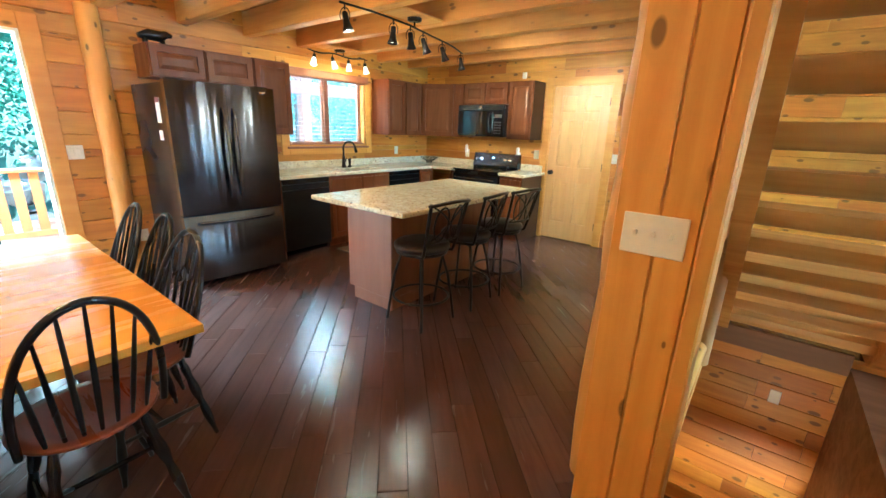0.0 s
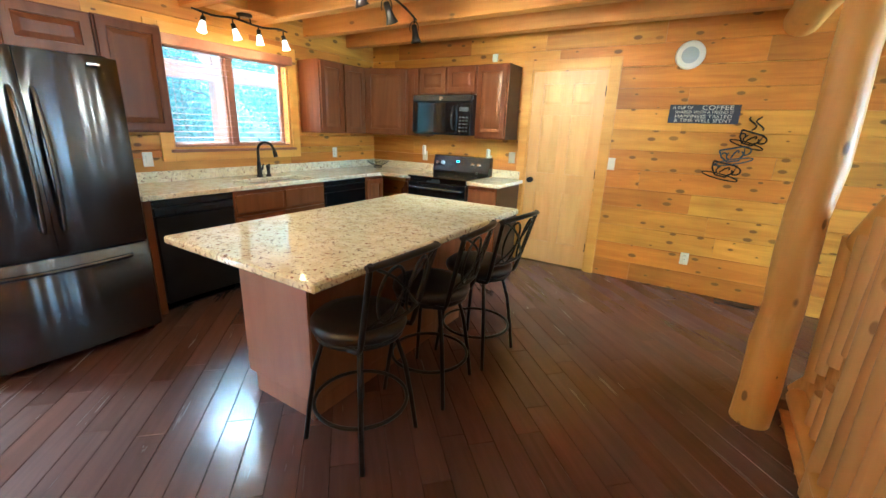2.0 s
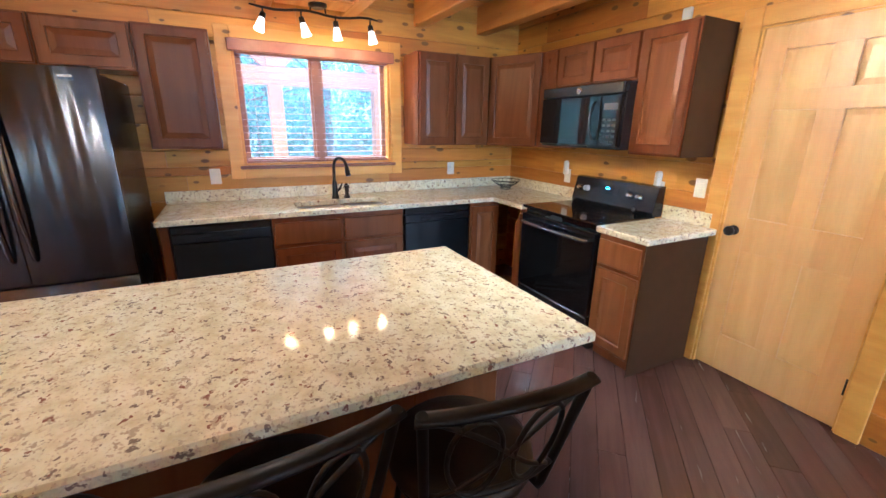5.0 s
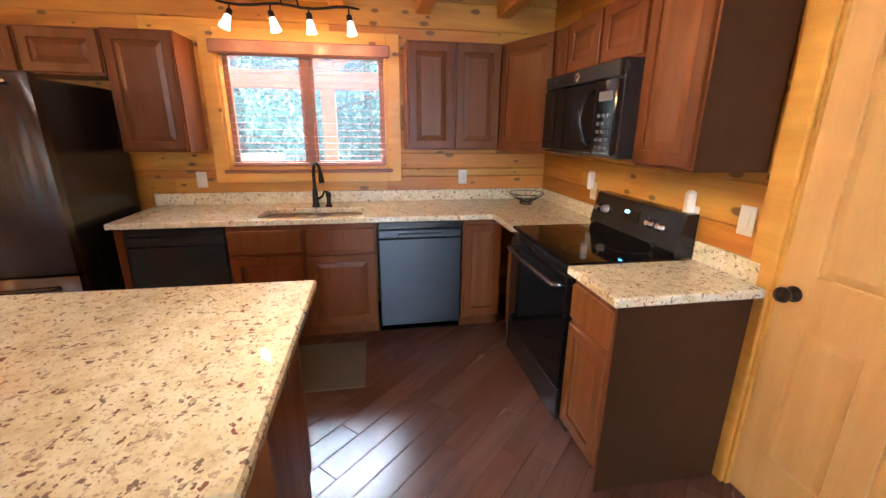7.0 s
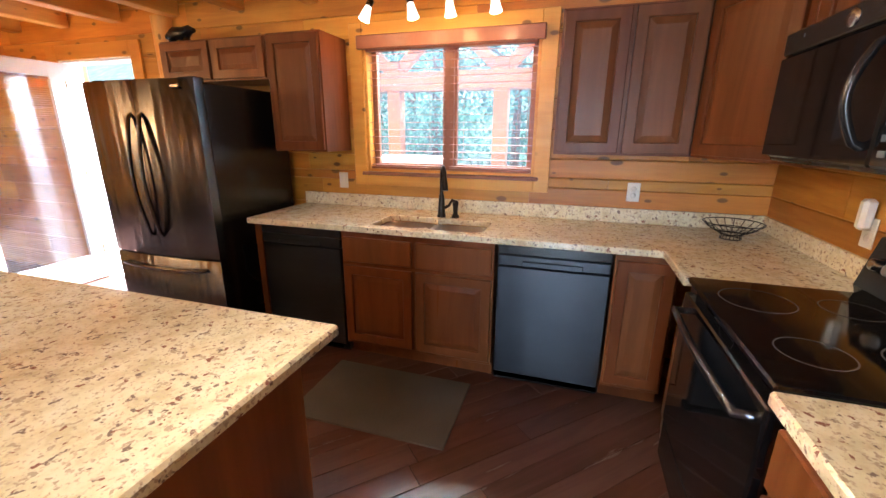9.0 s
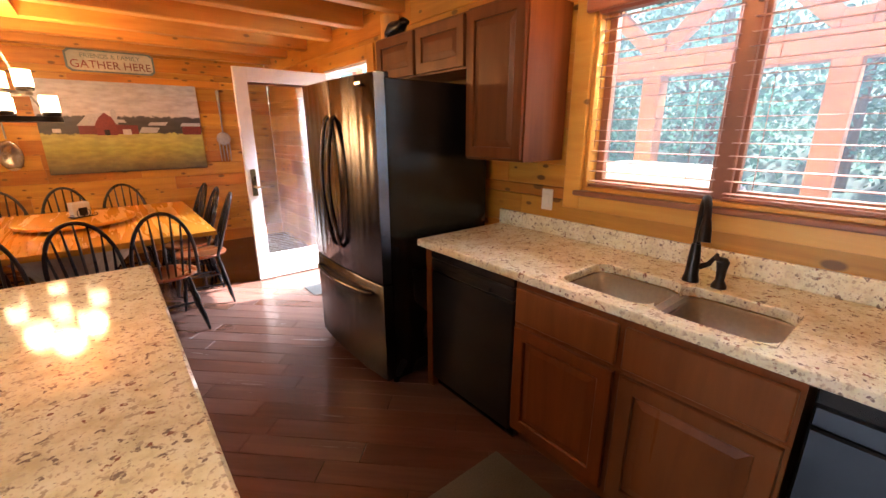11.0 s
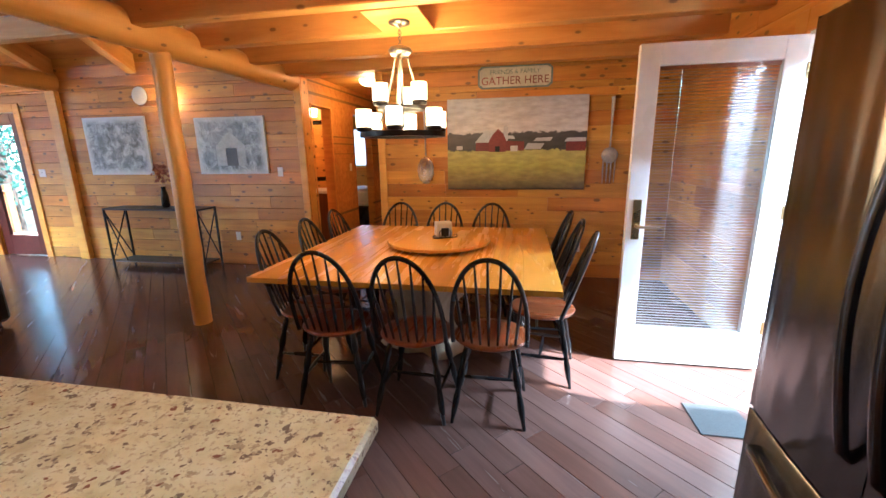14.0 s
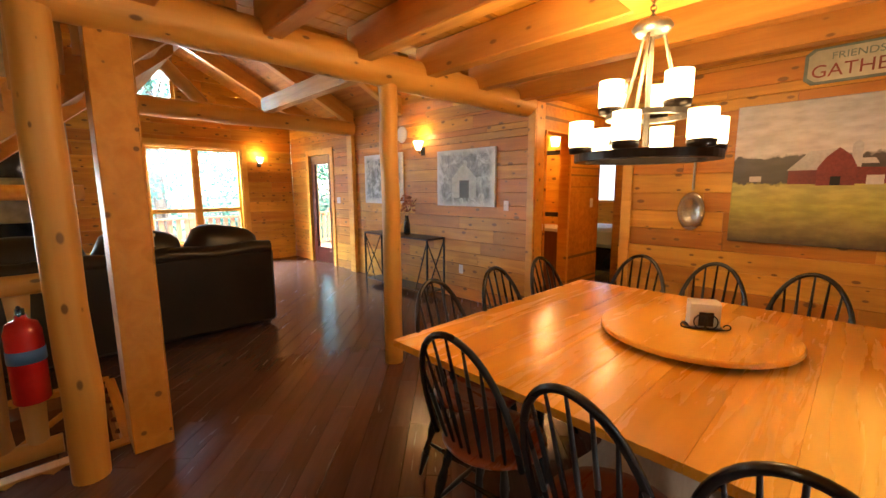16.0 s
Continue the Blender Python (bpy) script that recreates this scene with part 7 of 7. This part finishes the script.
deck_rail((-6.6, -3.1, -0.065), (-6.6, 1.9, -0.065), "orange-stained deck railing outside the door")
deck_rail((7.9, -4, -0.065), (7.9, 3, -0.065), "orange-stained deck railing before the trees")
pv = thing("pavilion", "orange-stained timber pavilion with braced posts", "pavilion")
for y in (2.1, 3.55, 5.0):
    part("post", Geo().box(-7.09, -6.91, y - 0.09, y + 0.09, -0.065, 2.35, 0.008), DECKP, pv)
part("header", Geo().box(-7.1, -6.9, 1.4, 6.2, 2.0, 2.22, 0.008), DECKP, pv)
part("header", Geo().box(-5.1, -4.95, 1.6, 6.2, 2.62, 2.8, 0.008), DECKP, pv)
for y in (2.1, 3.55, 5.0):
    for s in (-1, 1):
        part("brace", Geo().box(0, 0.95, -0.05, 0.05, -0.07, 0.07, 0.005), DECKP, pv, "", along((-7.0, y + s * 0.75, 2.9), (-7.0, y + s * 0.05, 2.24)))
# roof carried on unseen towards the house to keep sun off the window
part("roof", Geo().add([(-7.6, 1.2, 2.95), (-4.75, 1.2, 2.95), (-4.75, 6.4, 2.95), (-7.6, 6.4, 2.95), (-7.6, 1.2, 3.02), (-4.75, 1.2, 3.02), (-4.75, 6.4, 3.02), (-7.6, 6.4, 3.02)], [(3, 2, 1, 0), (4, 5, 6, 7), (0, 1, 5, 4), (1, 2, 6, 5), (2, 3, 7, 6), (3, 0, 4, 7)]), BEAM, pv)
for y in (1.3, 6.2):
    part("post", Geo().box(-5.1, -4.95, y - 0.08, y + 0.08, -0.065, 2.95, 0.008), DECKP, pv)
# unseen roof added so its edge shades the upper part of the door leaf
pr = thing("porch_roof", "unseen timber porch roof set to shade the deck door", "roof")
part("roof_board", Geo().box(-5.88, -4.56, -2.2, 1.19, 2.95, 3.02, 0.006), BEAM, pr)
part("edge_beam", Geo().box(-5.88, -5.76, -2.2, 1.19, 2.80, 2.949, 0.006), DECKP, pr)
for y in (-2.1, 1.12):
    part("post", Geo().box(-5.88, -5.76, y - 0.06, y + 0.06, -0.065, 2.799, 0.006), DECKP, pr)
gl = thing("grill_cabinet", "white covered cabinet on the deck", "cabinet", "", pose(-6.3, 2.55, -0.065))
part("body", Geo().box(-0.3, 0.3, -0.45, 0.45, 0, 1.25, 0.02), WHITEPLASTIC, gl)
ROCK = plain("pale_rock", (0.42, 0.40, 0.37), 0.85, 0, 0.4, 4.0, 0.5)
rk = random.Random(5)
g = Geo()
for k in range(90):
    x, y, z = rk.uniform(-11.5, -9.2), rk.uniform(-4, 9), -0.9
    s = rk.uniform(0.18, 0.5)
    z += max(0, (-9.2 - x)) * 0.55
    prof = [(s * 0.6, -0.2), (s, 0.05), (s * 0.85, s * 0.45), (s * 0.4, s * 0.62)]
    n0 = len(g.v)
    g.lathe(prof, 7, False, rk.uniform(0.8, 1.4), rk.uniform(0.7, 1.2), (x, y, z))
    g.v[n0:] = [(a + rk.uniform(-0.06, 0.06), b + rk.uniform(-0.06, 0.06), c + rk.uniform(-0.05, 0.05)) for a, b, c in g.v[n0:]]
tagged(part("rock_bank", g, ROCK), "bank of pale boulders beyond the deck", "rocks", "", "stuff")
def leaf_mat():
    m, nt, p = nodes_of("leaf_green")
    isl_ = nt.nodes.new("ShaderNodeNewGeometry")
    c = ramp(nt, isl_.outputs["Random Per Island"], [(0.0, (0.035, 0.12, 0.085)), (0.6, (0.06, 0.18, 0.13)), (1.0, (0.11, 0.25, 0.18))])
    nt.links.new(c, p.inputs["Base Color"])
    p.inputs["Roughness"].default_value = 0.6
    tr = nt.nodes.new("ShaderNodeBsdfTranslucent")
    nt.links.new(c, tr.inputs["Color"])
    mx = put(nt, "ShaderNodeMixShader", Fac=0.6)
    nt.links.new(p.outputs[0], mx.inputs[1])
    nt.links.new(tr.outputs[0], mx.inputs[2])
    nt.links.new(mx.outputs[0], nt.nodes["Material Output"].inputs["Surface"])
    return m


LEAF = leaf_mat()
BARK = wood("tree_bark", (0.10, 0.07, 0.05), (0.05, 0.035, 0.025), (0.02, 0.015, 0.01), 0.9, 1.0, 0.0, 0.3, "z")


def tree(x, y, h, r, seed, n=1500, z0=-0.9):
    q = random.Random(seed)
    t = thing("tree", "tall green forest tree with a dense leafy crown", "tree", "forest trees", pose(x, y, z0))
    g = Geo().tube([(0, 0, 0), (0.05, 0.03, h * 0.4), (0, -0.05, h * 0.95)], [0.02 * h, 0.014 * h, 0.003 * h], 9)
    for k in range(9):
        z, a = h * q.uniform(0.2, 0.85), q.uniform(0, 6.28)
        g.tube([(0, 0, z), (r * 0.6 * math.cos(a), r * 0.6 * math.sin(a), z + 0.08 * h)], [0.006 * h, 0.002 * h], 6)
    part("trunk", g, BARK, t)
    g = Geo()
    clumps = [(q.uniform(0.08, 1.0), q.uniform(0, 6.28), q.uniform(0.2, 1.0)) for k in range(60)]
    for k in range(n):
        f, a, w = q.choice(clumps)
        rad = r * w * (1.05 - 0.6 * f)
        c = Vector((rad * math.cos(a) + q.gauss(0, 0.3), rad * math.sin(a) + q.gauss(0, 0.3), h * f + q.gauss(0, 0.28)))
        s = q.uniform(0.035, 0.095)
        u = Vector((q.gauss(0, 1), q.gauss(0, 1), q.gauss(0, 1))).normalized() * s
        v = u.cross(Vector((q.gauss(0, 1), q.gauss(0, 1), q.gauss(0, 1)))).normalized() * s * 0.6
        g.add([c - u, c - v, c + u, c + v], [(0, 1, 2, 3)])
    part("crown", g, LEAF, t)


for k, (x, y) in enumerate(((-13, -6), (-12.6, -2.5), (-13.5, 0.5), (-12.5, 3.0), (-13.2, 5.5), (-12.8, 8.5), (-15.5, -1), (-15.5, 4), (-16, 8), (-16, 12), (-14, 13))):
    tree(x, y, 5.5 + (k * 37 % 5) * 0.5, 2.8, 100 + k, 8000, 0.4)
for k, (x, y) in enumerate(((12.5, -7), (12, -3.6), (13, -0.8), (12.2, 2.2), (13.5, 5), (15.5, -5), (16, 0.5), (15.5, 4.5), (11, -15), (7.2, -17), (3.5, -18), (9, -20), (1.0, -19))):
    tree(x, y, 9 + (k * 23 % 5), 2.6, 300 + k, 6000, -0.9)
structure("hillside", Geo().add([(-11, -60, -0.9), (-11, 60, -0.9), (-60, 60, 26), (-60, -60, 26)], [(0, 3, 2, 1)]), plain("wooded_hill", (0.07, 0.17, 0.13), 0.95, 0, 0.6, 1.2, 0), "wooded hillside behind the deck")

# ---- floor boards, laid last ----
BW_ = 0.127
dirv, side = Vector((-1, 1, 0)).normalized(), Vector((1, 1, 0)).normalized()
rot = Matrix(((dirv.x, -side.x, 0, 0), (dirv.y, -side.y, 0, 0), (0, 0, 1, 0), (0, 0, 0, 1)))
rest = Geo()
LENS = [0.6, 0.85, 1.1, 1.35, 1.6]
bm_ = {}


def board_mesh(L):
    key = round(L, 2)
    if key not in bm_:
        bm_[key] = Geo().box(0.0008, key - 0.0008, 0.0006, BW_ - 0.0006, -0.02, 0.0, 0.0022)
    return bm_[key]


made = {}


def inside(p):
    if not (W - 0.1 < p.x < E + 0.1 and S - 0.12 < p.y < N + 0.1):
        return False
    return not (0.16 < p.x < 1.25 and 1.60 < p.y < 3.9)


v = -9.0
while v < 12.0:
    u = -9.0 + rng.uniform(0, 1.0)
    while u < 9.0:
        L = rng.choice(LENS)
        pieces, k0, steps = [], None, int(round(L / 0.05))
        for k in range(steps + 1):
            p = dirv * (u + k * 0.05) - side * (-v - BW_ / 2)
            ok = inside(p)
            if ok and k0 is None:
                k0 = k
            if (not ok or k == steps) and k0 is not None:
                k1 = k
                if (k1 - k0) * 0.05 > 0.08:
                    pieces.append((u + k0 * 0.05, (k1 - k0) * 0.05))
                k0 = None
        for a, ln in pieces:
            p = dirv * a + side * v
            m = Matrix.Translation((p.x + 0, p.y, rng.uniform(-0.0006, 0.0))) @ Matrix(((dirv.x, side.x, 0, 0), (dirv.y, side.y, 0, 0), (0, 0, -1, 0), (0, 0, 0, 1)))
            c = dirv * (a + ln / 2) + side * (v + BW_ / 2)
            key = round(ln, 2)
            if c.x < 0.1 and c.y > -1.4:
                if key not in made:
                    gg = Geo()
                    gg.v, gg.f, gg.s = list(board_mesh(key).v), list(board_mesh(key).f), list(board_mesh(key).s)
                    gg.v = [(x, y, -z) for x, y, z in gg.v]
                    gg.f = [f[::-1] for f in gg.f]
                    made[key] = gg.mesh("plank")
                part("plank", made[key], FLOORWOOD, floor, "", m)
            else:
                gg = board_mesh(key)
                rest.add([m @ Vector((x, y, -z)) for x, y, z in gg.v], [f for f in gg.f])
        u += L
    v += BW_
lr = rot.inverted()
rest.v = [tuple(lr @ Vector(q)) for q in rest.v]
tagged(part("plank_rest", rest, FLOORWOOD, floor, "", rot), kind="stuff")
structure("trim_stairwell", Geo().box(0.12, 0.2, 1.6, 3.92, -0.1, 0.012, 0.004).box(0.2, 1.25, 3.88, 3.95, -0.1, 0.012, 0.004).box(1.22, 1.29, 1.6, 3.88, -0.1, 0.012, 0.004).box(0.2, 1.22, 1.57, 1.63, -0.1, 0.012, 0.004), BEAM, "brown nosing round the stairwell")
